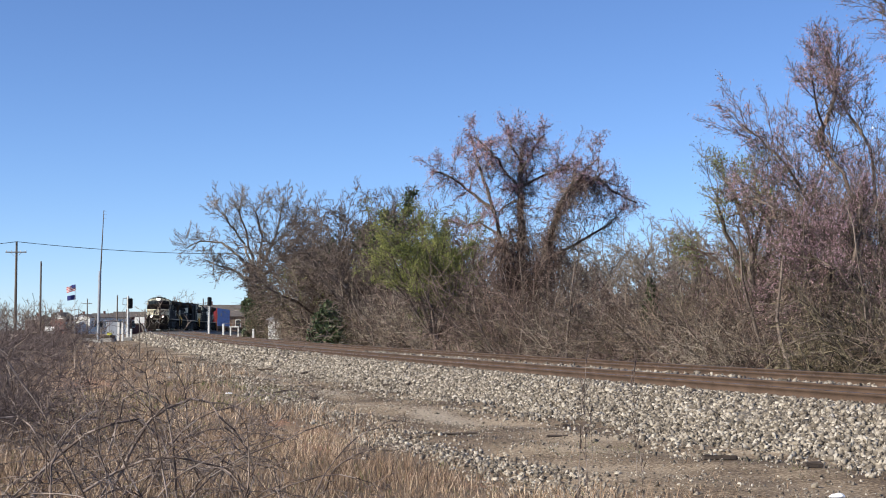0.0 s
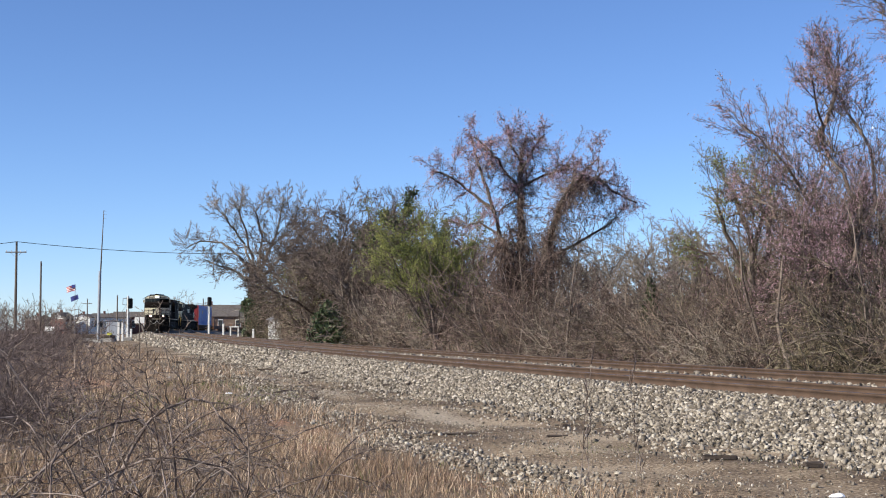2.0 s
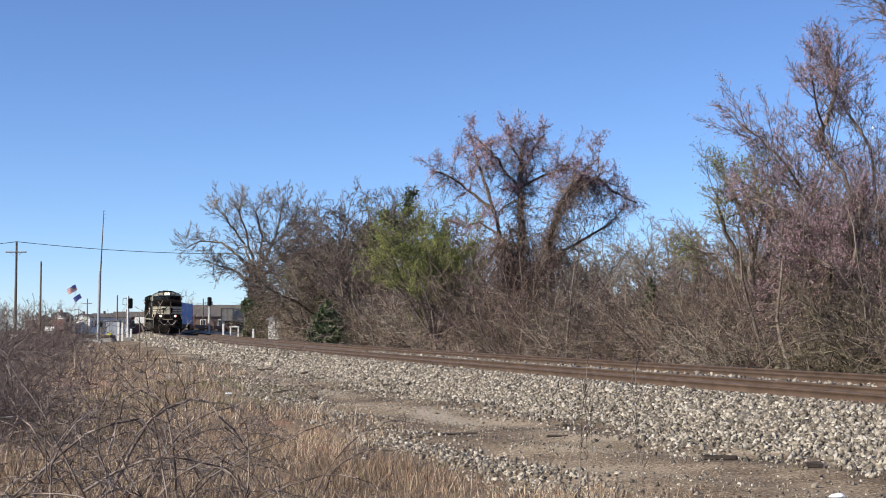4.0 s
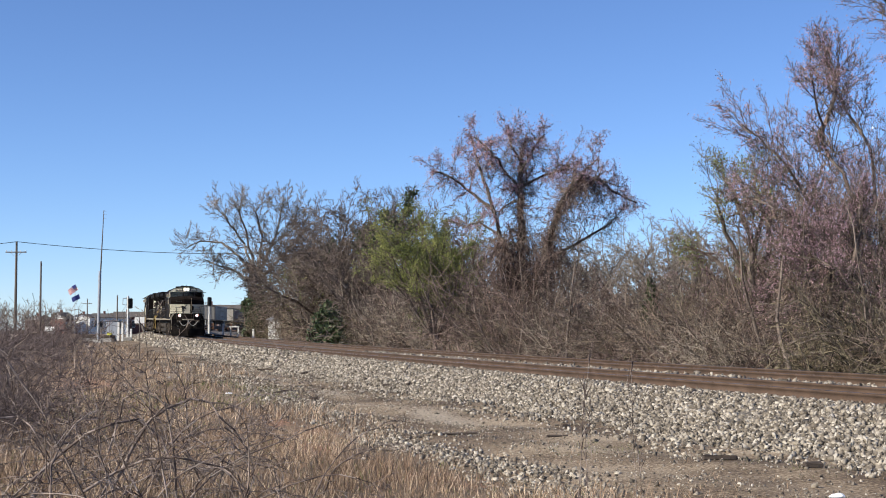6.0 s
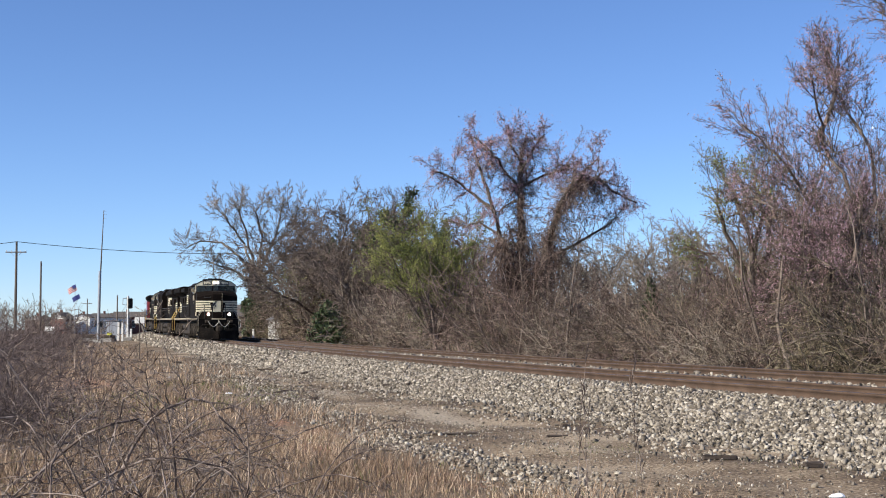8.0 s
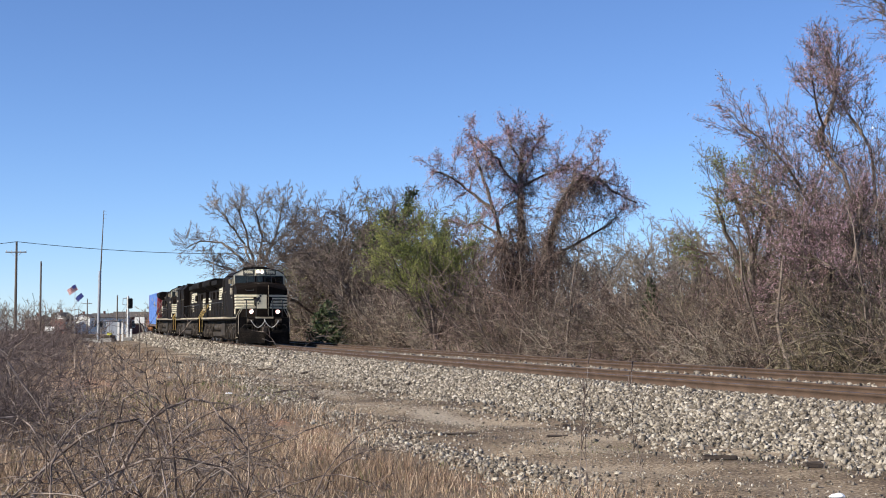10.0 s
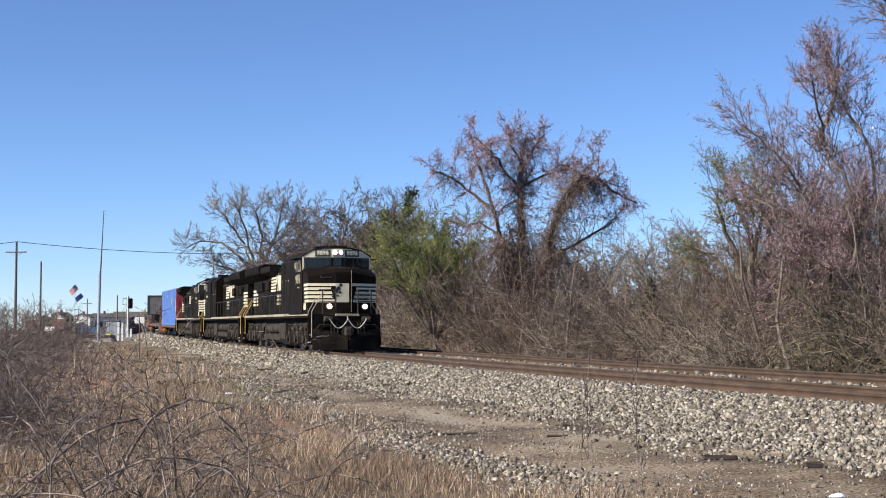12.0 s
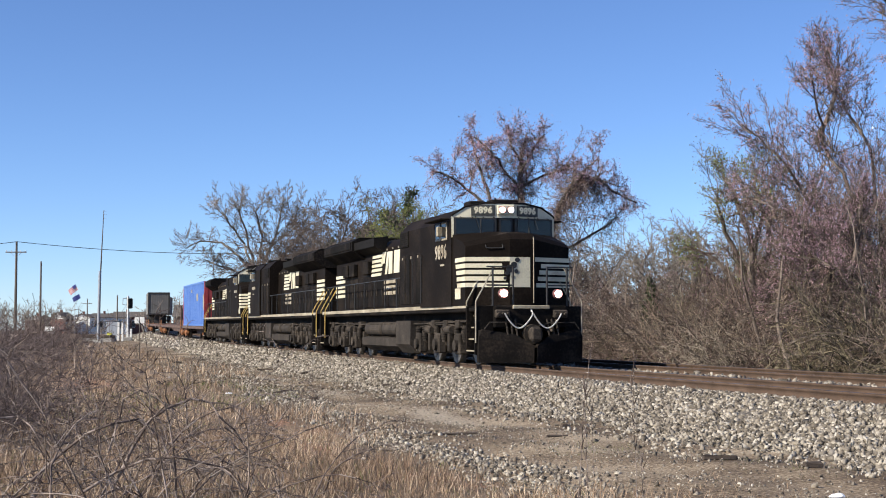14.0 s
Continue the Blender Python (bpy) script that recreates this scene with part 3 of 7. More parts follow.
        box(bm, cab_x - 0.95, cab_x - 0.8, min(sgn * w, sgn * (w + 0.18)), max(sgn * w, sgn * (w + 0.18)), 3.62, 3.9, 0.02)
        part("mirror", bm, M_SILLWHITE, loco)
    # number boards and headlight housing
    for sgn in (-1, 1):
        a, b = Vector((cab_x, sgn * w)), Vector((cab_x + 0.22, sgn * 0.22))
        p, q = a.lerp(b, 0.42), a.lerp(b, 0.92)
        ends = (p, q) if sgn < 0 else (q, p)
        nb = sheet(loco, "number_board", M_DARKTRIM, *ends, 4.16, 4.46, thick=0.05)
        p, q = a.lerp(b, 0.44), a.lerp(b, 0.90)
        ends = (p, q) if sgn < 0 else (q, p)
        sheet(nb, "board_face", M_BOARD, *ends, 4.19, 4.43, thick=0.06)
        if wide == "lead":
            mid = (p + q) / 2
            turn = math.atan2(ends[1].y - ends[0].y, ends[1].x - ends[0].x)
            nrm = Vector((math.sin(turn), -math.cos(turn)))
            lettering(nb, "9896", M_CREAM, Matrix.Translation((mid.x + nrm.x * 0.065, mid.y + nrm.y * 0.065, 4.31)) @ Euler((math.pi / 2, 0, turn)).to_matrix().to_4x4(), 0.25, "board_number")
    bm = bmesh.new()
    box(bm, cab_x, cab_x + 0.285, -0.26, 0.26, 4.18, 4.47, 0.03)
    part("headlight_housing", bm, M_CREAM, loco)
    for y in (-0.13, 0.13):
        bm = bmesh.new()
        rod(bm, (cab_x + 0.28, y, 4.33), (cab_x + 0.32, y, 4.33), 0.10, n=16)
        # only the lit lamps' rims take the glow colour
        part("lamp_rim", bm, M_GLOWRIM if wide == "lead" else M_DIGIT, loco)
        bm = bmesh.new()
        rod(bm, (cab_x + 0.315, y, 4.33), (cab_x + 0.335, y, 4.33), 0.075, n=16)
        part("headlight", bm, M_LAMP if wide == "lead" else M_BOARD, loco, "bright lit headlight" if wide == "lead" else "")
    bm = bmesh.new()
    for x0, x1, y0, y1, z1 in ((cab_x - 0.9, cab_x - 0.3, -0.9, -0.4, 4.62), (cab_x - 0.6, cab_x - 0.1, -0.3, 0.5, 4.66), (cab_x - 1.6, cab_x - 1.1, 0.2, 0.8, 4.64)):
        box(bm, x0, x1, y0, y1, 4.42, z1, 0.03)
    rod(bm, (cab_x - 1.0, 0.1, 4.5), (cab_x - 1.0, 0.1, 4.78), 0.03)
    part("roof_equipment", bm, M_ROOFBLACK, loco)
    bm = bmesh.new()
    for k in range(3):
        rod(bm, (cab_x - 2.2, -0.3 + 0.1 * k, 4.68), (cab_x - 1.75 + 0.08 * k, -0.3 + 0.1 * k, 4.68), 0.03, 0.055, n=8)
    box(bm, cab_x - 2.15, cab_x - 2.05, -0.33, -0.07, 4.5, 4.7)
    part("horn", bm, M_ROOFBLACK, loco)


def loco_end(loco, sgn, lead):
    """End platform, steps, railings, coupler and pilot at the front (1) or rear (-1)."""
    e = 10.45 * sgn

    def span(a, b):
        return (min(a, b), max(a, b))
    bm = bmesh.new()
    box(bm, *span(e - 0.9 * sgn, e + 0.08 * sgn), -1.0, 1.0, 1.50, 1.62, 0.02)
    box(bm, *span(e - 0.05 * sgn, e + 0.10 * sgn), -1.02, 1.02, 1.02, 1.60, 0.03)
    part("end_platform", bm, M_BLACKWORN, loco)
    bm = bmesh.new()
    box(bm, *span(e + 0.10 * sgn, e + 0.16 * sgn), -0.52, 0.52, 1.52, 1.62, 0.015)
    part("anticlimber", bm, M_SILLWHITE, loco)
    bm = bmesh.new()
    box(bm, *span(e + 0.02 * sgn, e + 0.62 * sgn), -0.14, 0.14, 0.72, 0.98, 0.04)
    box(bm, *span(e + 0.52 * sgn, e + 0.74 * sgn), -0.22, 0.10, 0.66, 1.04, 0.06)
    rod(bm, (e + 0.1 * sgn, 0, 0.85), (e + 0.3 * sgn, 0, 0.85), 0.26, n=14)
    part("coupler", bm, M_UNDER, loco)
    # snow plough in two wings
    for y in (-1, 1):
        bm = hull([(e + 0.14 * sgn, y * 1.46, 0.80), (e + 0.10 * sgn, y * 1.46, 0.10), (e + 0.50 * sgn, y * 0.04, 0.55), (e + 0.46 * sgn, y * 0.04, 0.10), (e + 0.30 * sgn, y * 0.50, 0.84), (e + 0.10 * sgn, y * 1.36, 0.98), (e, y * 1.48, 0.10), (e, y * 0.04, 0.10), (e, y * 1.44, 0.95), (e, y * 0.04, 0.55)])
        part("plough", bm, M_BLACKWORN, loco)
        # steps
        well = bmesh.new()
        for k in range(4):
            z = 0.38 + k * 0.31
            box(well, *span(e - 0.78 * sgn, e - 0.08 * sgn), *span(y * (1.52 - k * 0.07), y * (1.20 - k * 0.07)), z, z + 0.035, 0.008)
        part("step", well, M_UNDER, loco)
        bm = bmesh.new()
        for x in (e - 0.80 * sgn, e - 0.05 * sgn):
            box(bm, x - 0.025, x + 0.025, *span(y * 1.0, y * 1.53), 0.30, 1.60, 0.01)
        part("step_side", bm, M_BLACKWORN, loco)
        # stair handrails
        rail = M_YELLOW if (sgn < 0 or not lead) else M_WHITERAIL
        for x in (e - 0.84 * sgn, e - 0.02 * sgn):
            bm = bmesh.new()
            pipe(bm, [(x, y * 1.50, 0.62), (x, y * 1.50, 1.72), (x, y * 1.02, 2.58), (x, y * 0.98, 2.64)], 0.019)
            part("stair_handrail", bm, rail, loco)
        for yy in (0.48, 1.05):
            bm = bmesh.new()
            rod(bm, (e + 0.05 * sgn, y * yy, 1.6), (e + 0.05 * sgn, y * yy, 2.66), 0.028, n=6)
            part("railing_post", bm, M_RAILING, loco)
        for z in (2.64, 2.15):
            bm = bmesh.new()
            rod(bm, (e + 0.05 * sgn, y * 0.48, z), (e + 0.05 * sgn, y * 1.22, z), 0.02, n=6)
            part("end_railing", bm, M_RAILING, loco)
        # hoses on the end plate
        bm = bmesh.new()
        for k in range(3):
            y0 = y * (0.45 + 0.13 * k)
            pipe(bm, [(e + 0.12 * sgn, y0, 1.25), (e + 0.24 * sgn, y0, 1.0), (e + 0.25 * sgn, y0 + 0.03, 0.7), (e + 0.28 * sgn, y0 + 0.05, 0.42)], 0.03)
        part("brake_hose", bm, M_UNDER, loco)
        bm = bmesh.new()
        box(bm, *span(e + 0.08 * sgn, e + 0.22 * sgn), *span(y * 0.62, y * 1.02), 1.28, 1.50, 0.03)
        for k in range(3):
            rod(bm, (e + 0.2 * sgn, y * (0.68 + 0.13 * k), 1.39), (e + 0.27 * sgn, y * (0.68 + 0.13 * k), 1.37), 0.045, n=8)
        part("hose_manifold", bm, M_UNDER, loco)
        bm = bmesh.new()
        pipe(bm, [(e + 0.2 * sgn, y * 0.16, 1.05), (e + 0.24 * sgn, y * 0.5, 1.16), (e + 0.24 * sgn, y * 1.2, 1.16), (e + 0.22 * sgn, y * 1.34, 0.98)], 0.017)
        part("uncoupling_lever", bm, M_UNDER, loco)
        bm = bmesh.new()
        for k in range(4):
            z = 0.41 + k * 0.31
            box(bm, *span(e - 0.76 * sgn, e - 0.10 * sgn), *span(y * (1.535 - k * 0.07), y * (1.51 - k * 0.07)), z - 0.02, z + 0.015)
        part("step_edge", bm, M_SILLWHITE, loco)
        if lead and sgn > 0:
            bm = bmesh.new()
            rod(bm, (e + 0.0, y * 0.77, 1.93), (e + 0.14, y * 0.77, 1.93), 0.128, n=18)
            part("lamp_rim", bm, M_GLOWRIM, loco)
            bm = bmesh.new()
            rod(bm, (e + 0.14, y * 0.77, 1.93), (e + 0.165, y * 0.77, 1.93), 0.09, n=18)
            part("ditch_light", bm, M_LAMP, loco, "bright lit ditch light")
    # slack cable looped across the end
    bm = bmesh.new()
    pts = []
    for i in range(29):
        u = i / 28
        pts.append((e + 0.30 * sgn, -0.80 + 1.6 * u, 1.38 - 0.34 * abs(math.sin(2 * math.pi * u)) ** 0.8 + 0.10 * math.cos(4 * math.pi * u) * 0.3))
    pipe(bm, pts, 0.02)
    rod(bm, (e + 0.1 * sgn, 0, 1.52), (e + 0.30 * sgn, 0, 1.38), 0.02)
    part("cable_loop", bm, M_HOSE if lead and sgn > 0 else M_BLACKWORN, loco)


def make_loco(kind, label):
    """kind: lead, trailing or older. x forward, y left, z over the rails; the cab stands at the +x end."""
    loco = tagged(empty("locomotive"), label, "locomotive", group="locomotives of the train")
    lead = kind == "lead"
    cab_x, back = 8.28, 5.0
    loco_nose(loco, cab_x)
    loco_cab(loco, cab_x, back, kind)
    bm = bmesh.new()
    box(bm, -10.4, 10.4, -1.46, 1.46, 1.44, 1.56, 0.03)
    box(bm, -10.3, 10.3, -1.1, 1.1, 1.16, 1.46, 0.03)
    part("frame", bm, M_BLACKWORN, loco)
    for sy in (-1, 1):
        a, b = ((-10.2, sy * 1.46), (9.5, sy * 1.46))
        sheet(loco, "sill_stripe", M_SILLWHITE, *((a, b) if sy < 0 else (b, a)), 1.55, 1.66, thick=0.03)
        bm = bmesh.new()
        box(bm, 8.62, 9.1, min(sy * 1.50, sy * 1.53), max(sy * 1.50, sy * 1.53), 1.80, 2.10, 0.01)
        part("battery_box_panel", bm, M_CREAM, loco)
    # electrical cabinet behind the cab
    bm = bmesh.new()
    top = 4.40 if kind != "older" else 4.12
    prism(bm, [(-1.46, 1.62), (-1.46, 4.05), (-1.1, top), (1.1, top), (1.46, 4.05), (1.46, 1.62)], 2.3, 5.0, "x")
    part("equipment_cabin", bm, M_BLACK, loco)
    # engine hood
    hood_end = -9.75
    hw = 1.0
    bm = bmesh.new()
    prism(bm, [(-hw, 1.62), (-hw, 3.78), (-0.72, 4.06), (0.72, 4.06), (hw, 3.78), (hw, 1.62)], hood_end, 2.3, "x")
    part("engine_hood", bm, M_BLACK, loco)
    # radiator section with overhanging wings
    r0, r1 = (-9.85, -4.7) if kind != "older" else (-9.8, -6.2)
    bm = hull([(x, y * s, z) for x in (r0, r1) for s in (-1, 1) for y, z in ((1.02, 3.55), (1.50, 3.86), (1.50, 4.20), (1.22, 4.36))])
    part("radiator", bm, M_BLACKWORN, loco)
    for sy in (-1, 1):
        bm = bmesh.new()
        box(bm, r0 + 0.15, r1 - 0.15, min(sy * 1.49, sy * 1.53), max(sy * 1.49, sy * 1.53), 3.92, 4.17, 0.01)
        part("radiator_grille", bm, M_BLACKWORN, loco)
        if kind != "older":
            bm = hull([(x, y * sy, z) for x in (-4.65, -1.5) for y, z in ((1.0, 3.66), (1.42, 3.86), (1.42, 4.14), (0.9, 4.22))])
            part("brake_grid_wing", bm, M_ROOFBLACK, loco)
        bm = bmesh.new()
        box(bm, 2.45, 3.4, min(sy * 1.45, sy * 1.50), max(sy * 1.45, sy * 1.50), 3.55, 4.05, 0.02)
        fr = part("vent_grille", bm, M_ROOFBLACK, loco)
        for k in range(7):
            bm = bmesh.new()
            box(bm, 2.5, 3.35, min(sy * 1.49, sy * 1.515), max(sy * 1.49, sy * 1.515), 3.59 + k * 0.064, 3.62 + k * 0.064)
            part("louvre", bm, M_BLACKWORN, fr)
        # hood doors
        x = 2.15
        while x > hood_end + 1.9:
            wd = 0.78
            bm = bmesh.new()
            box(bm, x - wd, x - 0.05, min(sy * hw, sy * (hw + 0.02)), max(sy * hw, sy * (hw + 0.02)), 1.75, 2.86, 0.01)
            d = part("hood_door", bm, M_BLACKWORN if int(x * 10) % 3 else M_BLACK, loco)
            bm = bmesh.new()
            box(bm, x - 0.16, x - 0.12, min(sy * hw, sy * (hw + 0.05)), max(sy * hw, sy * (hw + 0.05)), 2.15, 2.40, 0.008)
            part("latch", bm, M_UNDER, d)
            x -= wd
        # lift rings, vent boxes and small plates along the hood
        bm = bmesh.new()
        for x in np.arange(hood_end + 2.3, 2.2, 0.78):
            box(bm, x - 0.03, x + 0.03, min(sy * hw, sy * (hw + 0.03)), max(sy * hw, sy * (hw + 0.03)), 3.70, 3.76)
        part("lift_ring", bm, M_SILLWHITE, loco)
        for x in (-7.4, -6.3, -3.95):
            bm = bmesh.new()
            box(bm, x - 0.42, x + 0.42, min(sy * hw, sy * (hw + 0.16)), max(sy * hw, sy * (hw + 0.16)), 2.95, 3.42, 0.02)
            part("vent_box", bm, M_BLACKWORN, loco)
        for x in (4.55, 3.7, 2.7):
            bm = bmesh.new()
            box(bm, x - 0.05, x + 0.05, min(sy * 1.46, sy * 1.49), max(sy * 1.46, sy * 1.49), 3.16, 3.24)
            part("small_plate", bm, M_SILLWHITE, loco)
        bm = bmesh.new()
        for x in (4.2, 5.2):
            rod(bm, (x, sy * 1.56, 1.75), (x, sy * 1.56, 3.2), 0.018, n=6)
        part("grab_iron", bm, M_RAILING, loco)
        for x in (4.85, 3.6, 3.0):
            bm = bmesh.new()
            box(bm, x - 0.55, x - 0.03, min(sy * 1.46, sy * 1.485), max(sy * 1.46, sy * 1.485), 1.75, 3.3, 0.01)
            part("cabinet_door", bm, M_BLACKWORN, loco)
        # emblem, number, stripes
        if kind == "older":
            hood_logo(loco, sy, sy * (hw + 0.01), -3.6, 0.2, 2.85, 3.5)
        else:
            hood_logo(loco, sy, sy * (hw + 0.012), -3.6, 0.6, 2.86, 3.66)
            side_bars(loco, sy, sy * (hw + 0.02), -1.6, 0.0, 2.15, 2.74, 3, M_SILLWHITE, "small_marking")
        side_bars(loco, sy, sy * (hw + 0.015), hood_end + 0.02, hood_end + 1.7, 2.2, 3.15, 5, name="rear_stripe")
        sx = 1 if sy < 0 else -1
        if lead:
            lettering(loco, "9896", M_SILLWHITE, Matrix.Translation((cab_x - 1.05, sy * 1.536, 3.16)) @ SIDE_M[sy], 0.56, "road_number")
        else:
            side_bars(loco, sy, sy * 1.53, cab_x - 1.6, cab_x - 0.5, 3.05, 3.28, 1, M_SILLWHITE, "road_number_mark")
        side_bars(loco, sy, sy * 1.53, cab_x - 1.1, cab_x - 0.7, 2.78, 2.86, 1, M_SILLWHITE, "small_marking")
        # walkway railing
        pts = np.arange(hood_end + 0.6, 2.4, 1.55)
        for x in pts:
            bm = bmesh.new()
            rod(bm, (x, sy * 1.42, 1.6), (x, sy * 1.42, 2.62), 0.022, n=6)
            part("railing_post", bm, M_RAILING, loco)
        bm = bmesh.new()
        rod(bm, (hood_end + 0.1, sy * 1.42, 2.62), (2.4, sy * 1.42, 2.62), 0.02, n=6)
        part("walkway_railing", bm, M_RAILING, loco)
        # air reservoirs over the tank
        for x0, x1 in ((-3.0, -0.85), (-0.5, 1.45)):
            bm = bmesh.new()
            rod(bm, (x0, sy * 1.16, 0.98), (x1, sy * 1.16, 0.98), 0.235, n=18)
            rod(bm, (x0 - 0.12, sy * 1.16, 0.98), (x0, sy * 1.16, 0.98), 0.12, 0.245, n=18)
            rod(bm, (x1, sy * 1.16, 0.98), (x1 + 0.12, sy * 1.16, 0.98), 0.245, 0.12, n=18)
            part("air_reservoir", bm, M_TANK, loco, smooth=False)
        bm = bmesh.new()
        pipe(bm, [(-9.6, sy * 1.3, 1.2), (-4.0, sy * 1.32, 1.14), (4.5, sy * 1.32, 1.14), (9.3, sy * 1.3, 1.2)], 0.03)
        part("sill_pipe", bm, M_UNDER, loco)
        for x in (-8.9, -6.2, -4.1, 5.6, 6.9, 8.1):
            bm = bmesh.new()
            box(bm, x, x + 0.35, min(sy * 1.15, sy * 1.38), max(sy * 1.15, sy * 1.38), 1.0, 1.24, 0.03)
            part("underframe_box", bm, M_UNDER, loco)
    bm = bmesh.new()
    prism(bm, [(-0.8, 1.2), (-0.88, 0.76), (-1.42, 0.68), (-1.40, 0.42), (-1.1, 0.24), (1.1, 0.24), (1.40, 0.42), (1.42, 0.68), (0.88, 0.76), (0.8, 1.2)], -3.3, 1.9, "x")
    part("fuel_tank", bm, M_TANK, loco)
    bm = bmesh.new()
    prism(bm, [(-1.44, 1.24), (-1.46, 0.5), (-1.2, 0.22), (1.2, 0.22), (1.46, 0.5), (1.44, 1.24)], 1.75, 3.55, "x")
    part("tank_end", bm, M_TANK, loco)
    # rooftop: exhaust, hatches
    bm = bmesh.new()
    box(bm, -0.7, 0.5, -0.45, 0.45, 4.0, 4.34, 0.05)
    box(bm, -0.55, 0.35, -0.3, 0.3, 4.3, 4.42, 0.04)
    part("exhaust_stack", bm, M_ROOFBLACK, loco)
    bm = bmesh.new()
    rod(bm, (0.95, 0, 4.03), (0.95, 0, 4.36), 0.36, n=14)
    for x in (-3.8, -2.4):
        box(bm, x - 0.5, x + 0.5, -0.55, 0.55, 4.03, 4.14, 0.03)
    part("roof_hatch", bm, M_ROOFBLACK, loco)
    loco_end(loco, 1, lead)
    loco_end(loco, -1, lead)
    loco_truck(loco, 6.5)
    loco_truck(loco, -6.5)
    return loco


def car_truck(car, cx):
    for y in (-1.0, 1.0):
        sy = -1 if y < 0 else 1
        bm = bmesh.new()
        prism(bm, [(cx - 1.15, 0.40), (cx - 1.15, 0.62), (cx - 0.5, 0.82), (cx + 0.5, 0.82), (cx + 1.15, 0.62), (cx + 1.15, 0.40), (cx + 0.7, 0.36), (cx + 0.4, 0.22), (cx - 0.4, 0.22), (cx - 0.7, 0.36)], y - 0.07, y + 0.09)
        for k in (-0.18, 0, 0.18):
            rod(bm, (cx + k, y + sy * 0.06, 0.28), (cx + k, y + sy * 0.06, 0.6), 0.075, n=8)
        for k in (-0.88, 0.88):
            rod(bm, (cx + k, y, 0.46), (cx + k, y + sy * 0.16, 0.46), 0.12, n=10)
        part("truck_frame", bm, M_RUSTY, car)
    for ax in (-0.88, 0.88):
        wheelset(car, cx + ax, 0.46, M_UNDER)


def make_spine_car(length, label):
    car = tagged(empty("flatcar"), label, "flatcar", group="flatcars of the train")
    h = length / 2
    bm = bmesh.new()
    prism(bm, [(-h + 0.4, 1.05), (h - 0.4, 1.05), (h - 0.4, 0.80), (h - 2.6, 0.72), (h - 4.2, 0.42), (-h + 4.2, 0.42), (-h + 2.6, 0.72), (-h + 0.4, 0.80)], -0.35, 0.35)
    part("centre_sill", bm, M_FLATCAR, car)
    for x in np.linspace(-h + 0.8, h - 0.8, 7):
        bm = bmesh.new()
        box(bm, x - 0.25, x + 0.25, -1.3, 1.3, 0.86, 1.04, 0.02)
        part("cross_bearer", bm, M_RUSTY if abs(x) > h - 1 else M_FLATCAR, car)
    for sy in (-1, 1):
        bm = bmesh.new()
        box(bm, -h + 0.5, h - 0.5, min(sy * 1.18, sy * 1.32), max(sy * 1.18, sy * 1.32), 0.82, 1.02, 0.02)
        part("side_sill", bm, M_FLATCAR, car)
        for x in (-h + 0.75, h - 0.75):
            bm = bmesh.new()
            pipe(bm, [(x, sy * 1.28, 0.5), (x, sy * 1.28, 1.5), (x + 0.35, sy * 1.28, 1.5), (x + 0.35, sy * 1.28, 0.5)], 0.022)
            part("ladder", bm, M_RUSTY, car)
    for x in (-h, h):
        bm = bmesh.new()
        sg = 1 if x > 0 else -1
        box(bm, min(x - sg * 0.5, x + sg * 0.3), max(x - sg * 0.5, x + sg * 0.3), -0.13, 0.13, 0.72, 0.98, 0.03)
        part("coupler", bm, M_UNDER, car)
    car_truck(car, h - 1.7)
    car_truck(car, -h + 1.7)
    return car


def make_container(length, z_top, side_mat, end_mat, label, name="shipping_container", category="container"):
    """Origin at the middle of its floor."""
    box_thing = tagged(empty(name), label, category)
    h, w = length / 2, 1.28
    bm = bmesh.new()
    box(bm, -h + 0.04, h - 0.04, -w + 0.03, w - 0.03, 0.05, z_top - 0.05)
    part("body", bm, end_mat, box_thing)
    for sy in (-1, 1):
        n = int(length / 0.4)
        bm = bmesh.new()
        for i in range(n):
            x0 = -h + 0.2 + i * (length - 0.4) / n
            box(bm, x0, x0 + (length - 0.4) / n * 0.62, min(sy * (w - 0.04), sy * w), max(sy * (w - 0.04), sy * w), 0.15, z_top - 0.15, 0.006)
        for z in (0.07, z_top - 0.07):
            box(bm, -h, h, min(sy * (w - 0.06), sy * (w + 0.015)), max(sy * (w - 0.06), sy * (w + 0.015)), z - 0.07, z + 0.07, 0.01)
        box(bm, -h + 0.1, h - 0.1, min(sy * (w - 0.05), sy * (w - 0.018)), max(sy * (w - 0.05), sy * (w - 0.018)), 0.12, z_top - 0.1)
        part("corrugated_side", bm, side_mat, box_thing)
        bm = bmesh.new()
        for x in (-h + 0.06, h - 0.06):
            box(bm, x - 0.06, x + 0.06, min(sy * (w - 0.1), sy * (w + 0.02)), max(sy * (w - 0.1), sy * (w + 0.02)), 0, z_top, 0.01)
        part("corner_post", bm, end_mat, box_thing)
    for x in (-h, h):
        bm = bmesh.new()
        for i in range(9):
            y0 = -w + 0.12 + i * 0.26
            deep = 0.03 if category == "container" else 0.008
            box(bm, x - 0.04, x + deep, y0, y0 + 0.16, 0.12, z_top - 0.12, 0.004)
        part("end_wall", bm, end_mat, box_thing)
    return box_thing


